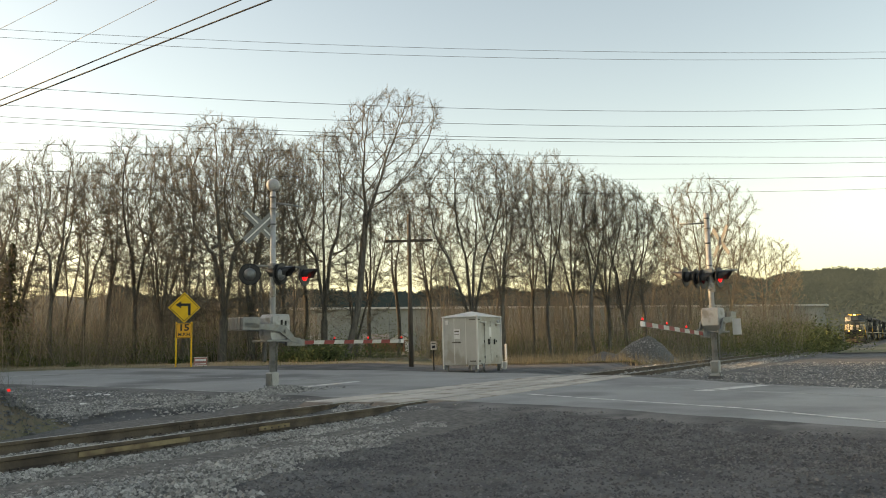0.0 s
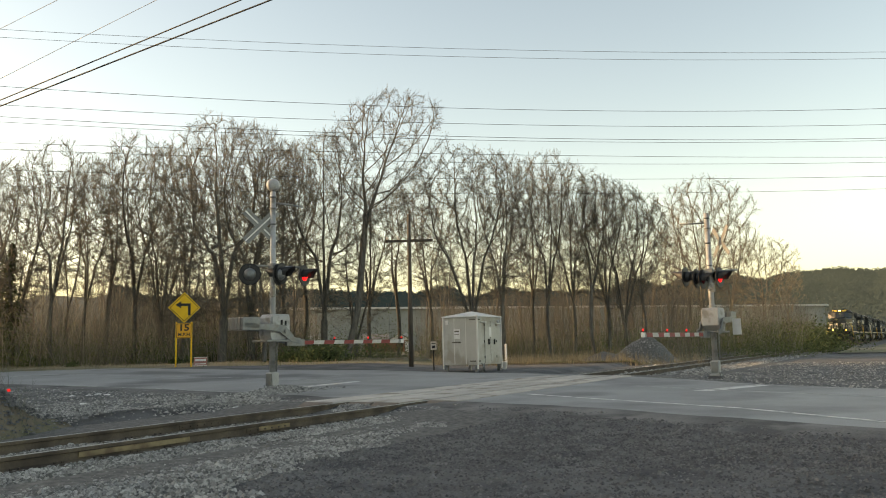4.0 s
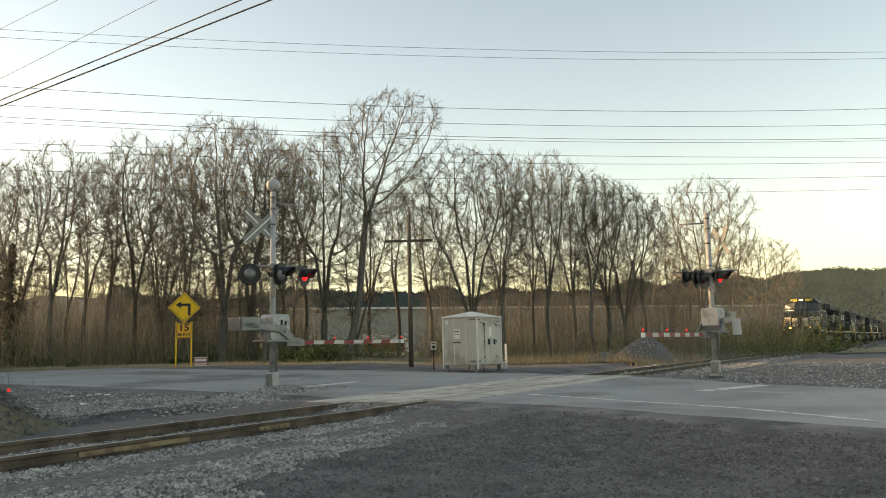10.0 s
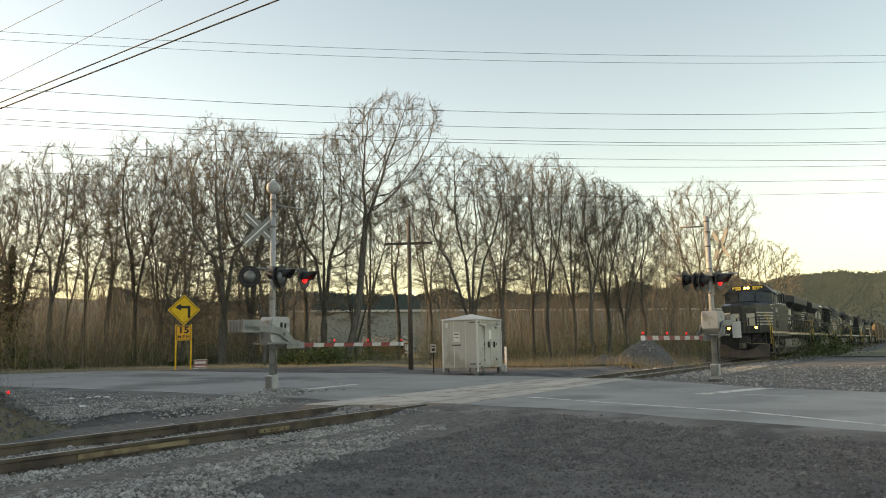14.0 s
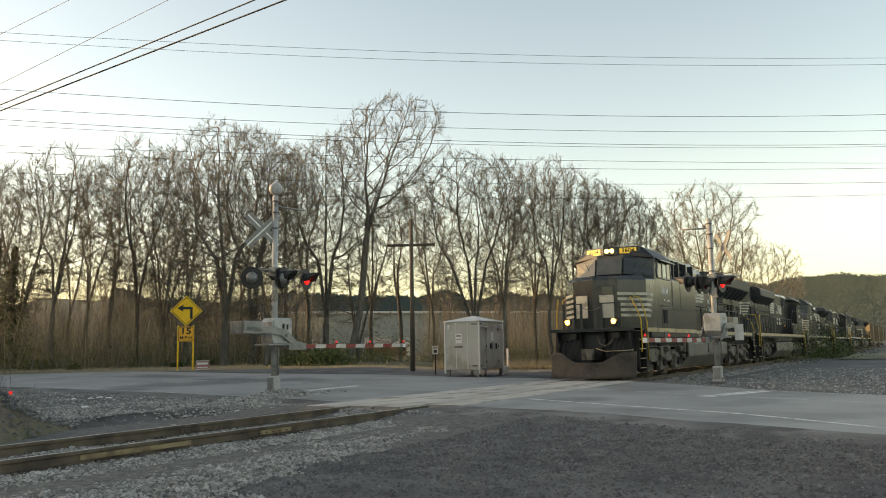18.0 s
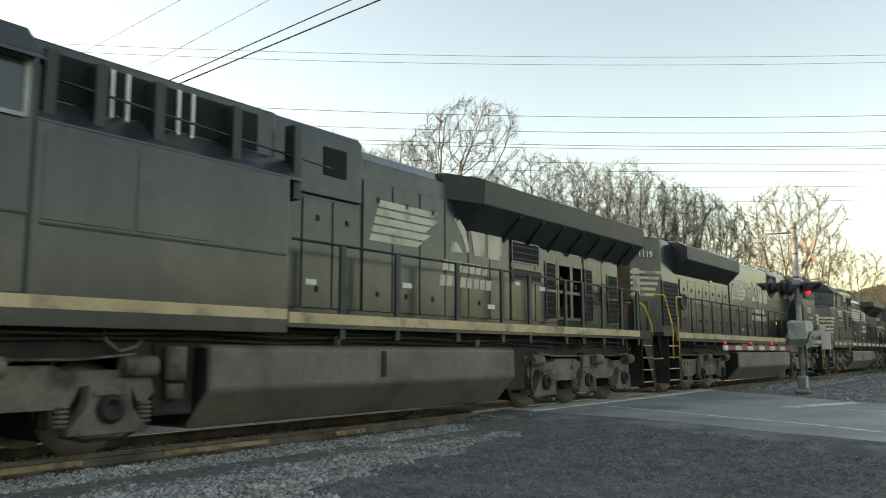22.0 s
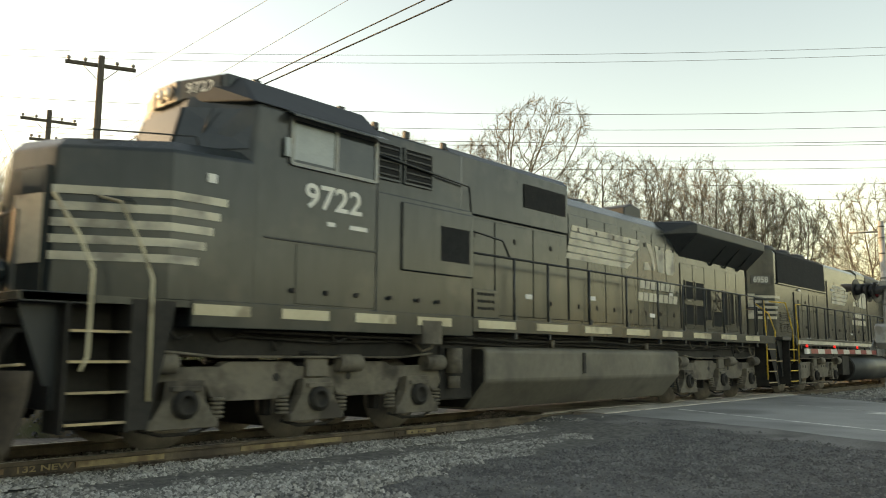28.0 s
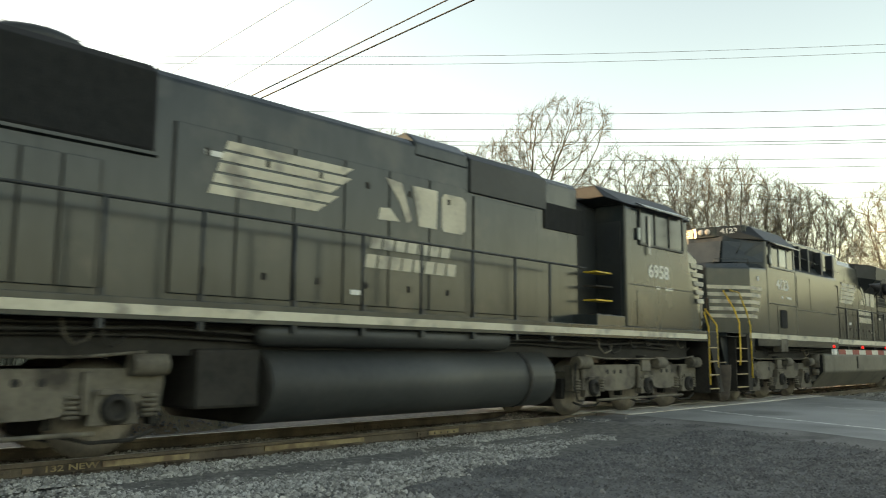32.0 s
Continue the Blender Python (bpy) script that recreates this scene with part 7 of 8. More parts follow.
def mast(x, y, height, turn, lamps_at, axis, arm_z, arm_len, bell=True, buck=None, label="", moving=False):
    m = thing("crossing_signal", label, "crossing signal", pose(x, y, 0.0), "crossing signals")
    part("pole", Shape().rod((0, 0, .35), (0, 0, height), .083, .078, 18), ALU, m, "dull aluminium pole")
    part("foundation", Shape().box(-.2, .2, -.2, .2, -.45, .04), GRAVEL, m, bevel=0.03)
    jb = part("junction_base", Shape().box(-.125, .125, -.125, .125, .06, .50).box(-.17, .17, -.17, .17, .04, .10), ALU, m, bevel=0.02)
    part("base_door", Shape().box(-.16, -.125, -.1, .1, .14, .46), GALV, jb, bevel=0.01)
    for a in range(4):
        part("anchor_bolt", Shape().rod((.15 * (-1) ** a, .15 * (1 if a < 2 else -1), .05), (.15 * (-1) ** a, .15 * (1 if a < 2 else -1), .16), .022, n=6), GALV, m)
    part("conduit", Shape().pipe([(.02, -.13, .52), (.02, -.14, 1.2), (.1, -.12, 1.35)], .022, 8), GALV, m)
    for z in (height - .18, height - .5, height - .95, 3.35, 2.6):
        part("clamp_band", Shape().rod((0, 0, z), (0, 0, z + .045), .1, n=18), GALV, m)
    part("tag_box", Shape().box(-.13, -.05, -.14, -.05, 2.55, 2.85), GALV, m, bevel=0.01)
    out = .9 if bell else -.8
    part("side_arm", Shape().rod((0, 0, height - .30), (out * axis[0], out * axis[1], height - .36 if bell else height - .29), .028, n=8), GALV, m)
    if bell:
        b = part("bell", Shape().lathe([(0, .04), (.02, .13), (.05, .175), (.09, .185), (.16, .185), (.18, .16)], (-.06, -.06, height + .2), (.73, .69, 0), 24), ALU, m, "round aluminium bell")
        part("bell_bracket", Shape().rod((0, 0, height - .02), (0, 0, height + .1), .05, n=10), GALV, b)
    if buck:
        cx, cy, cz, face, wide = buck
        for k, a in enumerate((45, -45)):
            o = pose(cx, cy, cz, 0, 0, face) @ pose(0, -.012 * k, 0, 0, a)
            bd = part("crossbuck_board", Shape().box(-.61, .61, -.004, .004, -wide, wide), GALV, m, "grey back of a crossbuck board", at=o)
            part("board_face", Shape().box(-.60, .60, .004, .006, -wide + .01, wide - .01), REFLECT_WHITE, bd, "white reflective face")
            part("back_strip", Shape().box(-.6, .6, -.007, -.004, -.02, .02), PAPER if bell else GALV, bd)
    ax = Vector((axis[0], axis[1]))
    bar = 3.42 if bell else 3.2
    part("light_crossarm", Shape().rod((-ax.x * .62, -ax.y * .62, bar), (ax.x * .8, ax.y * .8, bar), .03, n=10), GALV, m)
    part("crossarm_box", Shape().box(-.12, .12, -.12, .12, bar - .08, bar + .08), GALV, m, bevel=0.02)
    for along_axis, out, z, heading, lit, back in lamps_at:
        px, py = ax.x * along_axis, ax.y * along_axis
        part("lamp_drop", Shape().rod((px, py, bar), (px, py, z), .022, n=8), GALV, m)
        lamp_unit(m, pose(px, py, z, 0, 0, heading) @ pose(0, out, 0), lit, back)
    # gate mechanism
    g = part("gate_mechanism", Shape().prism([(-.30, 1.38), (.16, 1.38), (.34, 1.55), (.34, 2.0), (.28, 2.08), (-.24, 2.08), (-.34, 1.98), (-.34, 1.5)], "y", -.28, .22), ALU, m, "aluminium gate mechanism case", bevel=0.02, at=pose(0, -.05, 0, 0, 0, turn))
    part("case_cover", Shape().box(-.30, .28, -.31, -.28, 1.58, 2.02), ALU, g, bevel=0.012)
    part("case_latch", Shape().box(-.02, .04, -.33, -.31, 1.72, 1.92).box(.12, .17, -.33, -.31, 1.76, 1.9), GRIME_DARK, g)
    part("case_shelf", Shape().box(-.5, .5, -.34, .30, 1.33, 1.38), GALV, g, bevel=0.01)
    for side in (-.36, .27):
        part("counterweight_arm", Shape().prism([(-1.25, 1.72), (-.1, 1.6), (.34, 1.32), (.66, 1.26), (.66, 1.42), (.45, 1.44), (.1, 1.78), (-1.25, 1.84)], "y", side, side + .035), GALV, g, bevel=0.008)
    for k in range(5):
        part("counterweight", Shape().box(-1.30, -.74 - .03 * (k % 2), -.36 + k * .134, -.245 + k * .134, 1.64 + .015 * (k % 2), 1.98), GALV, g, "grey counterweight plate", bevel=0.012)
    part("shaft", Shape().rod((.1, -.42, 1.62), (.1, .34, 1.62), .05, n=12), GALV, g)
    at = Matrix.Translation((0, 0, arm_z)) @ pose(0, 0, 0, 0, 0, turn) @ pose(.62, 0, 0)
    if moving:
        part("arm_socket", Shape().box(-.02, .14, -.06, .06, -.1, .1), GALV, m, at=at)
        part("gate_arm_base", Shape().box(-.12, .05, -.045, .045, -.08, .08), GALV, m, at=at)
        return m, gate_arm(arm_len - .6, "gate_arm", m, at), at
    gate_arm(arm_len - .6, "gate_arm", m, at)
    return m, None, at


mast_l, _, _ = mast(16.33, 15.37, 5.53, -7.8, [(.13, -.16, 3.22, 12, False, False), (.80, -.16, 3.18, 12, True, False), (-.66, .0, 3.18, -47 + 180, False, True), (.02, .16, 3.18, 190, False, True)],
                    (.90, -.43), 1.30, 5.35, True, (-.22, .24, 4.55, 318, .115), "aluminium crossing signal mast with bell, red lamps and lowered gate")
mast_r, GATE_ARM, arm_m = mast(24.81, 5.44, 4.99, 175.8, [(-.2, .0, 2.97, -12, False, False), (.28, .0, 3.0, -12, True, False), (-.72, .0, 3.06, 172, False, False), (-.40, .0, 3.0, 172, False, False)],
                               (.25, -.97), 1.28, 5.75, False, (.12, -.36, 4.1, 222, .07), "aluminium crossing signal mast beside the track with its gate coming down", True)
ARM_POSE = arm_m
part("sign_plate", Shape().box(-.16, .16, -.005, .005, -.24, .24), PAPER, mast_r, "small white notice plate", at=pose(.12, -.66, 1.5, 0, 0, 60))


# ---- equipment hut ----
hut = thing("equipment_hut", "pale aluminium railway equipment hut with a hipped roof on short legs", "hut", pose(28.95, 15.85, 0))
HX, HY, HZ = 2.15, 1.65, 2.28
part("body", Shape().box(0, HX, 0, HY, .28, HZ), HUT_PAINT, hut, bevel=0.012)
part("roof", hull([(-.06, -.06, HZ), (HX + .06, -.06, HZ), (HX + .06, HY + .06, HZ), (-.06, HY + .06, HZ), (-.06, -.06, HZ + .03), (HX + .06, -.06, HZ + .03), (HX + .06, HY + .06, HZ + .03), (-.06, HY + .06, HZ + .03), (HX * .45, HY / 2, HZ + .27), (HX * .55, HY / 2, HZ + .27)]), HUT_ROOF, hut, "pale hipped sheet roof")
for a, b in ((0, 0), (HX, 0), (0, HY), (HX, HY)):
    part("corner_post", Shape().box(a - .03, a + .03, b - .03, b + .03, .12, HZ + .06), HUT_ROOF, hut)
    part("leg", Shape().box(a - .1 if a else a + .05, a - .02 if a else a + .17, b + .05 if not b else b - .17, b + .17 if not b else b - .05, -.06, .3), GALV, hut)
for k in range(1, 3):
    part("panel_seam", Shape().box(-.014, 0, HY * k / 3 - .012, HY * k / 3 + .012, .32, HZ - .04), HUT_ROOF, hut)
dr = part("door", Shape().box(.62, 1.62, -.03, 0, .36, HZ - .16), HUT_PAINT, hut, "double aluminium doors", bevel=0.008)
part("door_gap", Shape().box(1.11, 1.13, -.034, -.03, .38, HZ - .18), GRIME_DARK, dr)
part("door_notice", Shape().box(.98, 1.2, -.038, -.034, 1.45, 1.85), PAPER, dr, "white notice")
for x in (.92, 1.42):
    part("door_handle", Shape().box(x - .03, x + .03, -.09, -.03, 1.12, 1.36), GRIME_DARK, dr, "dark door handle", bevel=0.01)
for x in (.58, 1.66):
    for z in (.55, 1.2, 1.9):
        part("hinge", Shape().rod((x, -.03, z), (x, -.03, z + .1), .018, n=6), GRIME_DARK, dr)
part("awning", Shape().box(.18, .62, -.12, 0, HZ - .24, HZ - .2), HUT_ROOF, hut)
part("awning", Shape().box(1.5, 1.95, -.14, 0, HZ - .28, HZ - .24), HUT_ROOF, hut)
part("lamp", Shape().lathe([(0, .05), (.04, .08), (.09, .08), (.1, .03)], (1.62, -.1, HZ - .16), (0, -1, -.3), 12), LAMP_OFF, hut, "small white outside lamp")
part("notice", Shape().box(-.02, -.014, .82, 1.12, 1.38, 1.78), PAPER, hut, "white notice")
for y0, y1, z0, z1 in ((.86, 1.08, 1.66, 1.72), (.86, 1.08, 1.54, 1.57), (.78, 1.2, 1.2, 1.26)):
    part("marking_bar", Shape().box(-.024, -.015, y0, y1, z0, z1), GRIME, hut, "unreadable grey marking bar")
part("vent", Shape().box(-.05, 0, 1.36, 1.5, HZ - .3, HZ - .12), HUT_ROOF, hut, bevel=0.006)
for z in (.42, HZ - .14):
    part("latch_bar", Shape().box(-.04, 0, .08, .36, z, z + .05), GRIME, hut)
    part("latch_bar", Shape().box(.02, .2, -.04, 0, z, z + .05), GRIME, hut)
part("conduit", Shape().pipe([(.3, -.08, -.05), (.3, -.08, .3), (.3, 0, .34)], .03, 8).pipe([(.45, -.06, -.05), (.45, -.06, .34)], .025, 8), GALV, hut)

# ---- road signs ----


def sign_axes(x, y, z, face):
    """A pose whose local -Y looks towards the heading face (degrees of turn)."""
    return pose(x, y, z, 0, 0, face)


FACE = -40.0      # towards the camera's side of the road
turn_sign = thing("turn_sign", "yellow diamond left-turn warning sign with speed plate on two yellow posts", "road sign", sign_axes(27.95, 32.4, ground_height(27.95, 32.4), FACE))
for x in (-.37, .37):
    part("post", Shape().box(x - .04, x + .04, .02, .08, -.3, 2.3), YELLOW, turn_sign, "yellow sign post", bevel=0.008)
S2 = 1.58 / 2
dia = part("diamond", Shape().prism([(0, 3.04 - S2), (S2, 3.04), (0, 3.04 + S2), (-S2, 3.04)], "y", -.004, .004), YELLOW, turn_sign, "yellow diamond panel", bevel=0.002)
e = S2 - .07
for p, q in (((0, -e), (e, 0)), ((e, 0), (0, e)), ((0, e), (-e, 0)), ((-e, 0), (0, -e))):
    d = Vector((q[0] - p[0], q[1] - p[1])).normalized() * .0
    nx, nz = (q[1] - p[1]), -(q[0] - p[0])
    ln = math.hypot(nx, nz)
    nx, nz = nx / ln * .028, nz / ln * .028
    part("border", Shape().prism([(p[0], 3.04 + p[1]), (q[0], 3.04 + q[1]), (q[0] - nx, 3.04 + q[1] - nz), (p[0] - nx, 3.04 + p[1] - nz)], "y", -.008, -.004), BLACK_INK, dia)
part("arrow", Shape().prism([(.18, 2.64), (.31, 2.64), (.31, 3.25), (-.15, 3.25), (-.15, 3.37), (-.44, 3.18), (-.15, 3.0), (-.15, 3.12), (.18, 3.12)], "y", -.009, -.004), BLACK_INK, dia, "black left-turn arrow")
plate = part("speed_plate", Shape().box(-.38, .38, -.004, .004, 1.48, 2.24), ORANGE, turn_sign, "orange-yellow speed plate", bevel=0.002)
TO_FACE = Matrix(((1, 0, 0, 0), (0, 0, -1, 0), (0, 1, 0, 0), (0, 0, 0, 1)))
text_part("speed_number", "15", 0.46, BLACK_INK, plate, Matrix.Translation((0, -.006, 2.0)) @ TO_FACE, 0.002, 0.012, "", 1.2)
text_part("speed_unit", "M.P.H", 0.22, BLACK_INK, plate, Matrix.Translation((0, -.006, 1.66)) @ TO_FACE, 0.002, 0.006, "", 1.1)
part("plate_border", Shape().box(-.36, .36, -.007, -.004, 2.195, 2.215).box(-.36, .36, -.007, -.004, 1.505, 1.525).box(-.36, -.34, -.007, -.004, 1.525, 2.195).box(.34, .36, -.007, -.004, 1.525, 2.195), BLACK_INK, plate)

yard = thing("yard_sign", "small red and white yard sign on wire legs in the grass", "sign", sign_axes(28.0, 31.2, ground_height(28, 31.2) - .22, -40))
part("panel", Shape().box(-.32, .32, -.004, .004, .28, .72), FADED_RED, yard, "red sign panel")
part("lettering", Shape().box(-.26, .26, -.008, -.004, .52, .62).box(-.26, .26, -.008, -.004, .36, .40), PAPER, yard, "white lettering bars")
for z in (.28, .695):
    part("border", Shape().box(-.32, .32, -.008, -.004, z, z + .025), PAPER, yard)
for x in (-.2, .2):
    part("wire_leg", Shape().rod((x, 0, -.1), (x, 0, .3), .006, n=6), GALV, yard)

speed = thing("speed_sign", "small white railway speed sign on a thin post", "sign", sign_axes(29.6, 18.4, 0.02, -55))
part("post", Shape().box(-.025, .025, 0, .03, -.1, 1.25), GRIME_DARK, speed)
part("panel", Shape().box(-.13, .13, -.006, 0, .92, 1.28), REFLECT_WHITE, speed, "white panel")
part("digits", Shape().box(-.07, .07, -.009, -.006, .98, 1.1).box(-.09, .09, -.009, -.006, 1.17, 1.21), BLACK_INK, speed, "unreadable dark marking")
for x, y, h in ((39.4, 19.8, 1.15),):
    mp = thing("marker_post", "weathered white marker post at the wood's edge", "post", pose(x, y, ground_height(x, y)))
    part("stake", Shape().box(-.05, .05, -.05, .05, -.2, h), PAPER, mp, bevel=0.01)
bucket = thing("bucket", "white plastic bucket standing beside the hut", "bucket", pose(33.2, 16.8, -.02))
part("pail", Shape().lathe([(0, .11), (.01, .12), (.30, .14), (.31, .15), (.33, .15)], (0, 0, 0), (0, 0, 1), 16), PAPER, bucket)
part("handle", Shape().pipe([(-.15, 0, .3), (-.1, 0, .42), (.1, 0, .42), (.15, 0, .3)], .006, 6), GALV, bucket)

# ---- poles and wires ----


def utility_pole(x, y, height, arms, label, r=.15, transformer=False, turn=0.0):
    p = thing("utility_pole", label, "utility pole", pose(x, y, ground_height(x, y), 0, 0, turn), "utility poles")
    part("pole", Shape().rod((0, 0, -.5), (0, 0, height), r, r * .68, 12), POLE_WOOD, p)
    for z, w in arms:
        a = part("crossarm", Shape().box(-w, w, -.06, .06, z - .06, z + .06), POLE_WOOD, p, bevel=0.008)
        for e in (-w + .1, -w * .45, w * .45, w - .1):
            part("insulator", Shape().lathe([(0, .03), (.05, .03), (.06, .06), (.12, .07), (.16, .03)], (e, 0, z + .06), (0, 0, 1), 10), CERAMIC, a)
        part("brace", Shape().rod((-w * .5, .07, z - .04), (0, .07, z - .6), .014, n=6).rod((w * .5, .07, z - .04), (0, .07, z - .6), .014, n=6), GALV, a)
    if transformer:
        for e in (-.42, .42):
            c = part("transformer", Shape().lathe([(0, .2), (.03, .22), (.72, .22), (.76, .18), (.80, .06)], (e, -.1, height - 3.2), (0, 0, 1), 16), GALV, p, "grey transformer can")
            part("bushing", Shape().lathe([(0, .03), (.15, .04), (.2, .02)], (e, -.1, height - 2.42), (0, 0, 1), 8), CERAMIC, c)
    return p


utility_pole(31.74, 21.0, 7.35, [(6.05, 1.15)], "short weathered wooden pole with one crossarm behind the road", .125, turn=-62)
utility_pole(12.0, 26.9, 11.45, [(11.1, 1.15)], "tall wooden power pole with one crossarm", .16, turn=-24)
utility_pole(14.05, 36.4, 11.7, [(11.2, 1.15), (10.3, .75)], "wooden power pole with two crossarms and transformers", .16, True, turn=-20)
utility_pole(16.9, -24.0, 12.5, [(12.1, 1.2), (11.3, .9)], "wooden power pole along the road", .16, turn=12)
utility_pole(60.0, -14.5, 13.5, [(13.1, 1.6), (12.2, 1.4), (11.2, 1.4)], "tall wooden power pole beyond the road", .17, turn=-45)


def wire(a, b, sag, r, material, label="power line"):
    pts = []
    for k in range(25):
        t = k / 24
        p = Vector(a).lerp(Vector(b), t)
        p.z -= sag * 4 * t * (1 - t)
        pts.append(p)
    tagged(part("overhead_wire", Shape().pipe(pts, r, 5), material), "thin dark overhead %s" % label, "wire", "overhead wires", "structure")


def span(b0, dist, heights, r, material):
    """A wire square to bearing b0 at that distance, through the heights over bearings 29, 55 and 89."""
    n = Vector((math.sin(radians(b0)), math.cos(radians(b0))))
    t = Vector((n.y, -n.x))
    u = [dist * math.tan(radians(b - b0)) for b in (29, 55, 89)]
    c = np.polyfit(u, heights, 2)
    pts = []
    for k in range(41):
        s = dist * math.tan(radians(18 - b0)) + k / 40 * (dist * math.tan(radians(104 - b0)) - dist * math.tan(radians(18 - b0)))
        q = n * dist + t * s
        pts.append((q.x, q.y, float(np.polyval(c, s))))
    tagged(part("overhead_wire", Shape().pipe(pts, r, 5), material), "thin overhead power line across the sky", "wire", "overhead wires", "structure")


def heights_for(b0, dist, elev):
    return [1.151 + dist / math.cos(radians(b - b0)) * math.tan(radians(e)) for b, e in zip((29, 55, 89), elev)]


for elev, r, m in (((16.8, 17.2, 14.2), .011, WIRE), ((15.66, 16.1, 13.2), .010, WIRE), ((14.93, 15.2, 12.35), .011, WIRE), ((14.6, 14.95, 12.2), .009, WIRE), ((13.3, 13.9, 11.15), .009, WIRE), ((12.9, 13.3, 10.84), .009, WIRE), ((11.6, 12.1, 9.95), .009, WIRE), ((10.6, 11.0, 9.17), .008, WIRE)):
    span(47, 34.7, heights_for(47, 34.7, elev), r, m)
for elev in ((19.78, 20.75, 17.3), (20.26, 21.3, 17.7)):
    span(50, 26.5, heights_for(50, 26.5, elev), .007, WIRE_THIN)


def crossing_wire(a, za, b, zb, r, m):
    """A wire over the road through two known points, drawn on to the poles at either end."""
    a, b = Vector((*a, za)), Vector((*b, zb))
    d = b - a
    wire(a - d * 1.1, b + d * 3.2, 0.0, r, m, "service wire")


crossing_wire((14.04, 25.2), 9.40, (14.7, 15.05), 10.5, .020, WIRE)
crossing_wire((14.05, 25.2), 9.20, (15.3, 14.45), 10.6, .024, WIRE)
crossing_wire((11.95, 21.5), 8.80, (12.1, 15.2), 9.56, .007, WIRE_THIN)
crossing_wire((10.04, 18.2), 8.82, (10.1, 16.0), 9.02, .006, WIRE_THIN)

# ---- far buildings ----
depot = thing("warehouse", "long pale metal warehouse behind the trees", "warehouse")
W0, W1 = Vector(spot(46, 150)), Vector(spot(84.6, 205))
wd = (W1 - W0).normalized()
wn_ = Vector((wd.y, -wd.x)) * -1
wd_len = (W1 - W0).length
depot.matrix_basis = pose(W0.x, W0.y, 0, 0, 0, math.degrees(math.atan2(wd.y, wd.x)))
part("wall", Shape().box(0, wd_len, 0, 40, -1, 8.2), WALL_WHITE, depot, "pale corrugated wall")
part("roof", Shape().prism([(-.6, 8.2), (20, 8.7), (40.6, 8.2), (40.6, 8.6), (20, 9.1), (-.6, 8.6)], "x", -.6, wd_len + .6), ROOF_GREY, depot, "bright roof edge")
for k in range(int(wd_len / 6)):
    part("wall_rib", Shape().box(k * 6 + .1, k * 6 + .35, -.12, 0, -1, 8.1), WALL_WHITE, depot)
    if k % 3 == 1:
        part("dock_door", Shape().box(k * 6 + 1.5, k * 6 + 4.5, -.08, 0, 0, 3.6), ALU, depot)
shed = thing("small_house", "small brick house with a white gable seen through the trees", "house", pose(*spot(55.7, 122), .2, 0, 0, -54))
part("wall", Shape().box(-1.7, 1.7, 0, 5, -.3, 1.75), BRICK_RED, shed, "red brick wall")
part("gable", Shape().prism([(-1.7, 1.75), (1.7, 1.75), (0, 2.75)], "y", -.02, 5), PAPER, shed, "white gable")
part("roof", Shape().prism([(-2.0, 1.62), (0, 2.82), (2.0, 1.62), (2.0, 1.74), (0, 2.96), (-2.0, 1.74)], "y", -.3, 5.3), SHINGLE, shed, "grey shingle roof")
part("brick_wing", Shape().box(-5.4, -1.7, 1.0, 5, -.3, 1.9), BRICK_RED, shed, "red brick side wing")
part("wing_roof", Shape().prism([(.7, 1.86), (3, 2.7), (5.3, 1.86), (5.3, 1.98), (3, 2.84), (.7, 1.98)], "x", -5.7, -1.6), SHINGLE, shed, "grey shingle roof")
part("window", Shape().box(-.5, .5, -.04, -.01, .7, 1.5), DARK_GLASS, shed)
part("door", Shape().box(.8, 1.5, -.04, -.01, -.1, 1.6), PAPER, shed)

# ---- gravel, mounds, litter ----


def mound(name, x, y, rx, ry, h, material, label, seed, category="gravel heap"):
    s = Shape()
    n, m_ = 28, 9
    s.v = [(x, y, ground_height(x, y) + h)]
    for j in range(1, m_ + 1):
        for i in range(n):
            a, t = 2 * math.pi * i / n, j / m_
            k = 1 + .14 * noise.noise((math.cos(a) * 1.5 + seed, math.sin(a) * 1.5, t * 2))
            px, py = x + rx * t * k * math.cos(a), y + ry * t * k * math.sin(a)
            s.v.append((px, py, ground_height(px, py) - .03 + h * (.5 + .5 * math.cos(math.pi * t)) * (1 + .25 * noise.noise((px * 1.2, py * 1.2, seed)))))
    s.f = [(0, 1 + i, 1 + (i + 1) % n) for i in range(n)]
    for j in range(m_ - 1):
        s.f += [(1 + j * n + i, 1 + (j + 1) * n + i, 1 + (j + 1) * n + (i + 1) % n, 1 + j * n + (i + 1) % n) for i in range(n)]
    s.s = [True] * len(s.f)
    return tagged(part(name, s, material), label, category)


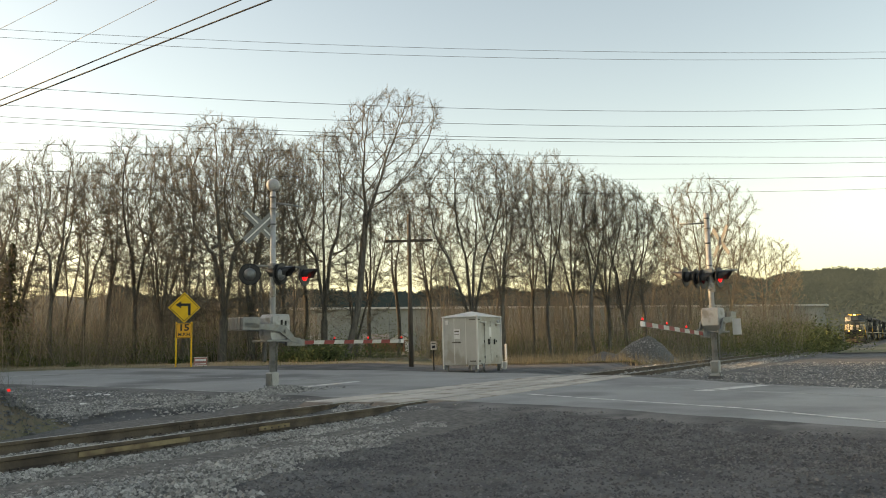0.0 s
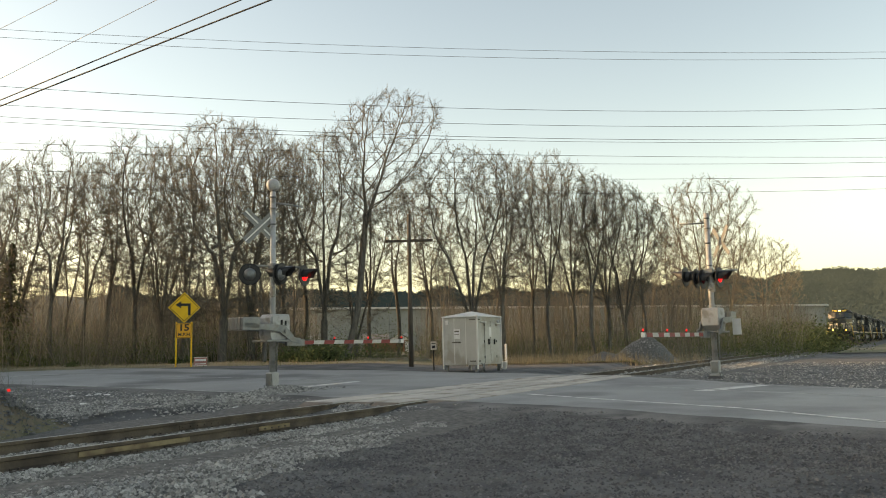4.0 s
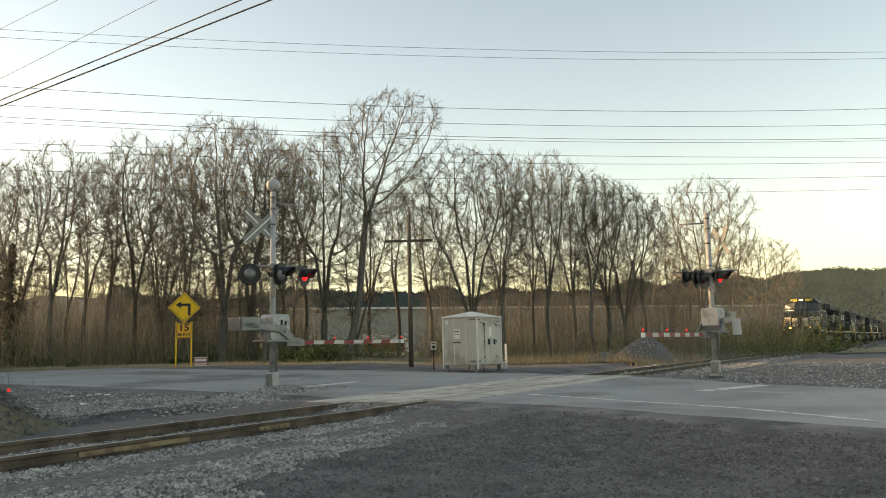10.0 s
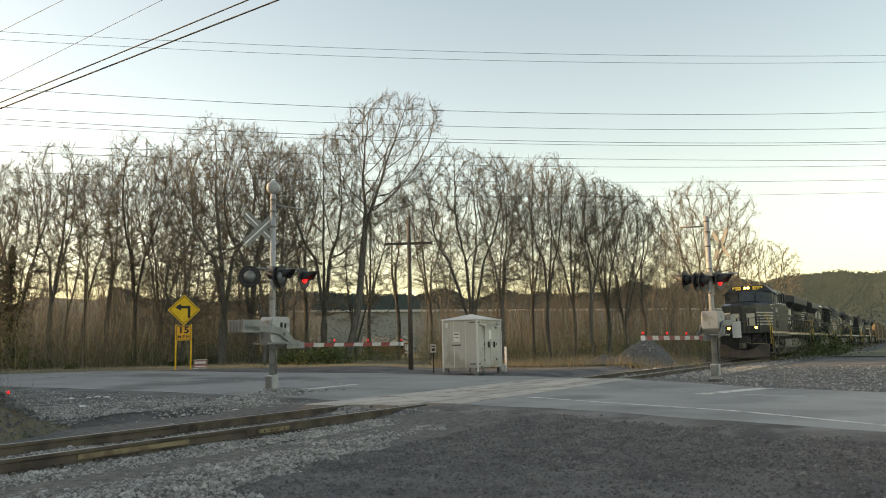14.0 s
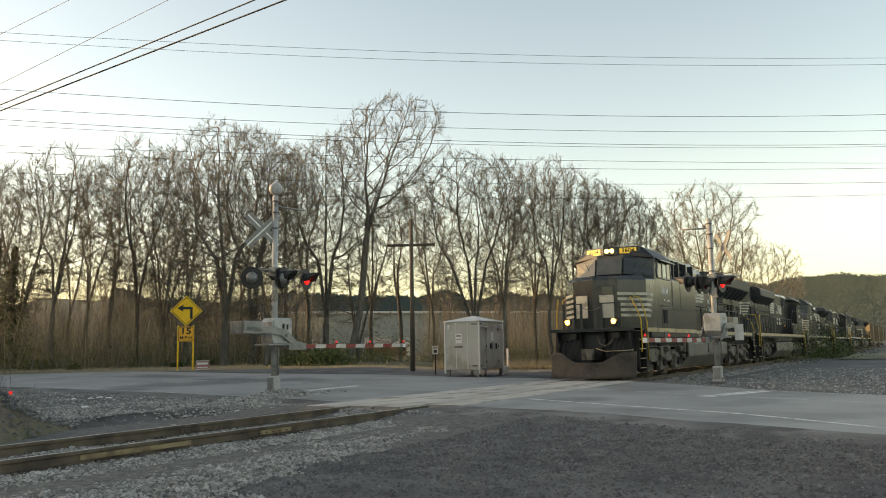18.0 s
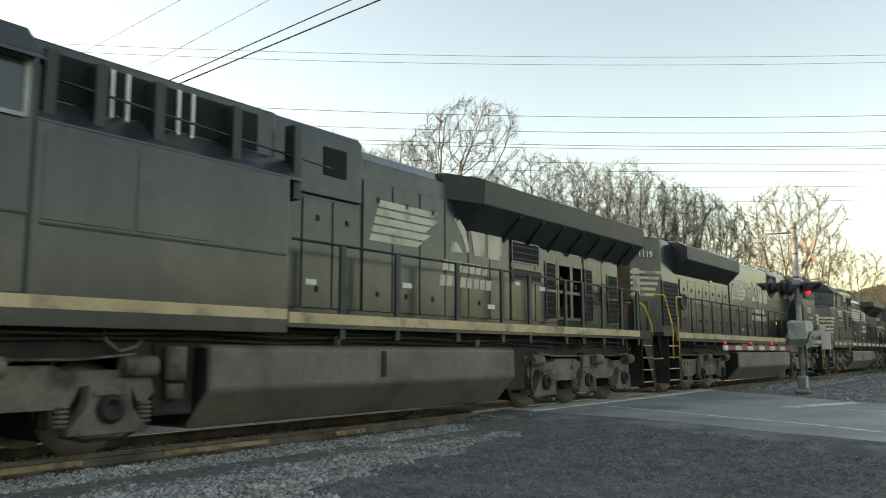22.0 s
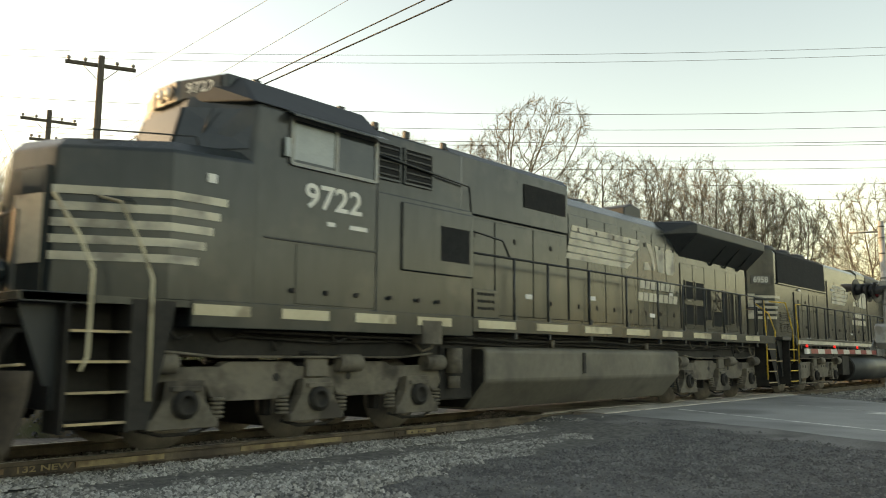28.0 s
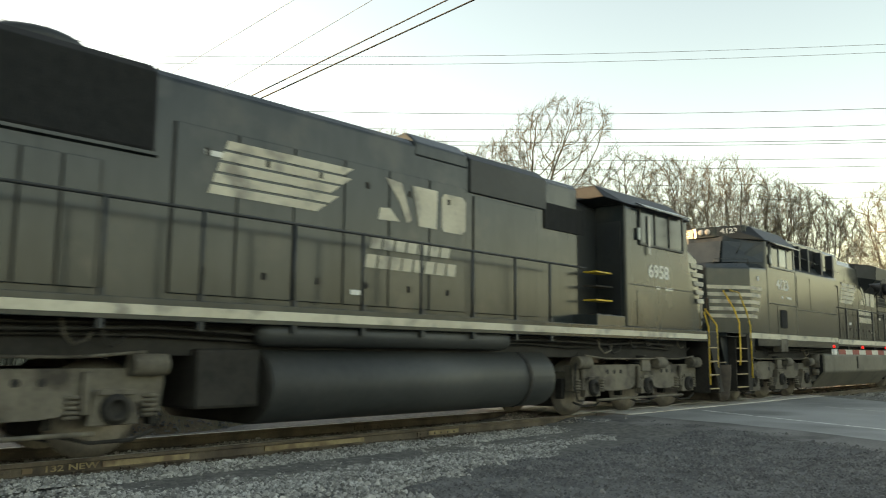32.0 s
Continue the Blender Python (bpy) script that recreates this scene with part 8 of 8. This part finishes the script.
BROWN_EARTH = mat("brown_earth", (0.12, 0.095, 0.07), (0.2, 0.165, 0.115), 1.5, 0.95, bump=0.9, fine=14, spots=((0.09, 0.1, 0.05), 1.2, 0.4))
MOUND = (6.7, 13.6)
mound("gravel_heap", 48.0, 14.6, 3.3, 2.6, 1.3, BALLAST, "heap of grey gravel beside the track", 3)
mound("gravel_heap", 45.6, 16.4, 2.2, 1.8, .6, BALLAST, "low heap of grey gravel beside the track", 5)
mound("earth_mound", MOUND[0], MOUND[1], 2.5, 1.6, 1.1, BROWN_EARTH, "low brown earth mound with dry weeds", 8, "earth mound")
thicket("weeds", 700, lambda r, n: np.stack([r.normal(MOUND[0], .8, n), r.normal(MOUND[1], .7, n)], 1), .15, .65, .006, BRUSH, "dry weeds on the earth mound", 14, "weeds", bend=.6, up=lambda x, y: 1.05 * (.5 + .5 * math.cos(math.pi * min(1, math.hypot((x - MOUND[0]) / 2.5, (y - MOUND[1]) / 1.6)))))
leaf_clump("shrubs", [(7.6, 15.0, 0.7), (6.9, 15.2, 0.9)], 1.25, 160, .05, BUD_GREEN, "young yellow-green leaves of a bush on the mound", 46)
lamp = thing("marker_lamp", "small red lamp on a short stake by the mound", "lamp", pose(9.59, 16.4, -.12))
part("stake", Shape().rod((0, 0, -.3), (0, 0, .5), .02, n=8), GALV, lamp)
part("lens", Shape().lathe([(0, .03), (.03, .036), (.05, .03), (.06, .01)], (0, 0, .5), (0, 0, 1), 12), RED_ARM, lamp, "small red lens")
for k, (x, y) in enumerate(((13.5, 19.3), (13.75, 18.9), (13.2, 19.6), (12.6, 12.9), (11.2, 16.2), (13.9, 19.5))):
    s = Shape()
    for j in range(5):
        a = j * 1.26 + k
        s.add([(0, 0, .05), (.11 * math.cos(a), .11 * math.sin(a), .01 + .03 * (j % 2)), (.1 * math.cos(a + 1.3), .1 * math.sin(a + 1.3), .02)], [(0, 1, 2)])
    tagged(part("litter", s, PAPER, at=pose(x, y, ground_height(x, y) + .01, 0, 0, k * 40)), "crumpled white paper litter on the gravel", "litter", "litter on the gravel")

# loose stones: ballast along the rails, gravel over the near lot
stones("ballast", 100000, lambda r, n: np.stack([r.uniform(-5, 14.6, n), TRACK + r.uniform(-3.2, 2.4, n)], 1), .0215, STONE, "crushed grey ballast stones along the rails", lambda x, y: (-.165 if abs(y - TRACK) < 1.7 else -.19) + (.05 * max(0, noise.noise((x * .8, y * .8, 2)))) - (.0 if abs(abs(y - TRACK) - .75) > .1 else .05) + .13 * smooth((x - 12.2) / 1.2), 21, lambda x, y: y - TRACK > -2.75 + .35 * noise.noise((x * .7, y * .7, 3)) + .3 * noise.noise((x * 2.6, y * 2.6, 8)) and x < 13.4 + 1.1 * noise.noise((x, y * 1.2, 6)) and not (x > 13.2 and abs(y - TRACK) < 1.7))
stones("ballast", 9000, lambda r, n: np.stack([26 + 40 * r.beta(1, 2, n), TRACK + r.uniform(-2.6, 2.4, n)], 1), .05, STONE, "crushed grey ballast stones past the road", lambda x, y: -.17, 22)
stones("lot_gravel", 42000, lambda r, n: (lambda d, b: np.stack([d * np.sin(b), d * np.cos(b)], 1))(4.2 + 12 * r.beta(1.0, 1.7, n), np.radians(r.uniform(20, 98, n))), .0125, DIRTSTONE, "loose grey gravel on the bare ground", lambda x, y: ground_height(x, y) + .004, 23, lambda x, y: y < TRACK - 2.6 and x < np.interp(y, YS, near_e[:, 0]) - .1)
stones("shoulder_ballast", 36000, lambda r, n: np.stack([r.uniform(0.5, 12.6, n), TRACK - r.uniform(2.3, 6.2, n)], 1), .0225, STONE, "crushed grey ballast stones spilled down the track's shoulder", lambda x, y: max(-.19, ground_height(x, y)) + .008, 31, lambda x, y: x < np.interp(y, YS, near_e[:, 0]) - .15 and y - TRACK > -2.7 - .36 * max(0, 10.6 - x) + .4 * noise.noise((x * .7, y * .7, 3)) + .35 * noise.noise((x * 2.6, y * 2.6, 8)))
stones("shoulder_ballast", 22000, lambda r, n: np.stack([r.uniform(1, 15.5, n), TRACK + 2.0 + 6 * r.beta(1, 1.9, n)], 1), .022, STONE, "crushed grey stones strewn over the far shoulder of the track", lambda x, y: ground_height(x, y) + .008, 32, lambda x, y: x < np.interp(y, YS, near_e[:, 0]) - .2 and noise.noise((x * .5, y * .5, 9)) > -.25)
stones("lot_gravel", 30000, lambda r, n: (lambda d, b: np.stack([d * np.sin(b), d * np.cos(b)], 1))(r.uniform(8, 17, n), np.radians(r.uniform(40, 98, n))), .016, DIRTSTONE, "loose grey gravel on the bare ground", lambda x, y: ground_height(x, y) + .004, 41, lambda x, y: y < TRACK - 2.4 and x < np.interp(y, YS, near_e[:, 0]) - .1)
stones("lot_gravel", 1500, lambda r, n: (lambda d, b: np.stack([d * np.sin(b), d * np.cos(b)], 1))(4.5 + 12 * r.beta(1.1, 1.5, n), np.radians(r.uniform(20, 98, n))), .02, DIRTSTONE, "scattered larger stones on the bare ground", lambda x, y: ground_height(x, y) + .006, 42, lambda x, y: y < TRACK - 2.6 and x < np.interp(y, YS, near_e[:, 0]) - .1)
stones("verge_gravel", 9000, lambda r, n: np.stack([r.uniform(4, 16, n), r.uniform(TRACK + 2.3, 26, n)], 1), .022, STONE, "loose gravel on the verge past the track", lambda x, y: ground_height(x, y) + .006, 24, lambda x, y: x < np.interp(y, YS, near_e[:, 0]) - .1)
stones("verge_gravel", 7000, lambda r, n: np.stack([r.uniform(20, 40, n), r.uniform(-2, TRACK - 2.4, n)], 1), .024, STONE, "loose gravel beside the track past the road", lambda x, y: ground_height(x, y) + .006, 25, lambda x, y: x > np.interp(y, YS, far_e[:, 0]) + .1)
stones("heap_stones", 5000, lambda r, n: np.stack([48.0 + r.uniform(-3, 3, n), 14.6 + r.uniform(-2.4, 2.4, n)], 1), .03, STONE, "loose stones on the gravel heap", lambda x, y: ground_height(x, y) + 1.3 * (.5 + .5 * math.cos(math.pi * min(1, math.hypot((x - 48) / 3.3, (y - 14.6) / 2.6)))), 26)

# chalky paint marks along the near rail's web
near_rail = next(ob for ob in bpy.data.objects if ob.name.startswith("rail") and not ob.parent and ob.matrix_basis.translation.y < TRACK)
RAIL_MARK = mat("chalky_rail_paint", (0.2, 0.155, 0.09), (0.32, 0.25, 0.145), 2, 0.9, fine=20, spots=((0.16, 0.11, 0.07), 5, 0.5))
for x0, x1 in ((4.0, 5.05), (6.13, 7.84), (9.2, 9.9)):
    part("paint_mark", Shape().box(x0, x1, -.036, -.012, -.115, -.052), RAIL_MARK, near_rail, "chalky tan paint mark")
text_part("rail_writing", "132 NEW", 0.09, RAIL_MARK, near_rail, Matrix.Translation((3.66, -.036, -.084)) @ SIDE_NEAR, 0.002, 0.002, "chalky tan rail writing", 1.6)
part("paint_blot", Shape().box(3.16, 3.26, -.036, -.012, -.11, -.06), RAIL_MARK, near_rail, "chalky tan paint mark")

stones("mound_stones", 2500, lambda r, n: np.stack([MOUND[0] + r.normal(0, 1.1, n), MOUND[1] + r.normal(0, .7, n)], 1), .03, DIRTSTONE, "loose stones and clods on the earth mound", lambda x, y: ground_height(x, y) + 1.05 * (.5 + .5 * math.cos(math.pi * min(1, math.hypot((x - MOUND[0]) / 2.5, (y - MOUND[1]) / 1.6)))), 28)
stones("mast_stones", 2600, lambda r, n: np.stack([16.1 + r.normal(0, .75, n), 14.75 + r.normal(0, .38, n)], 1), .038, STONE, "heap of crushed stone round the mast's foot", lambda x, y: ground_height(x, y) + .02 + .16 * math.exp(-((x - 16.1) / .9) ** 2 - ((y - 14.8) / .4) ** 2), 27)

# ---- what moves ----
LEAD = ((0, 149.5), (6, 108.6), (10, 81.9), (14, 54.85), (17, 34.62), (21, 8.06), (24.5, -15.2), (28, -38.45), (32, -65.05))


def lead_at(t):
    """Where the first locomotive's brow stands along the track."""
    return float(np.interp(t, [a for a, _ in LEAD], [b for _, b in LEAD]))


def motions():
    for car in TRAIN:
        s = car["s"]
        walk(car, [(t, pose(x + s, TRACK, 0)) for t, x in LEAD])
    turn = [(k * 0.1, -math.degrees((lead_at(k * 0.1) - LEAD[0][1]) / 0.535)) for k in range(321)]
    for w in WHEELSETS:
        m = w.matrix_basis.copy()
        x, y, z = m.translation
        walk(w, [(t, pose(x, y, z, 0, -a)) for t, a in turn])
    walk(GATE_ARM, [(t, ARM_POSE @ pose(0, 0, 0, 0, -a)) for t, a in ((0, 3.0), (0.2, 1.9), (0.5, 0.6), (0.8, 0.0), (32, 0.0))])


motions()
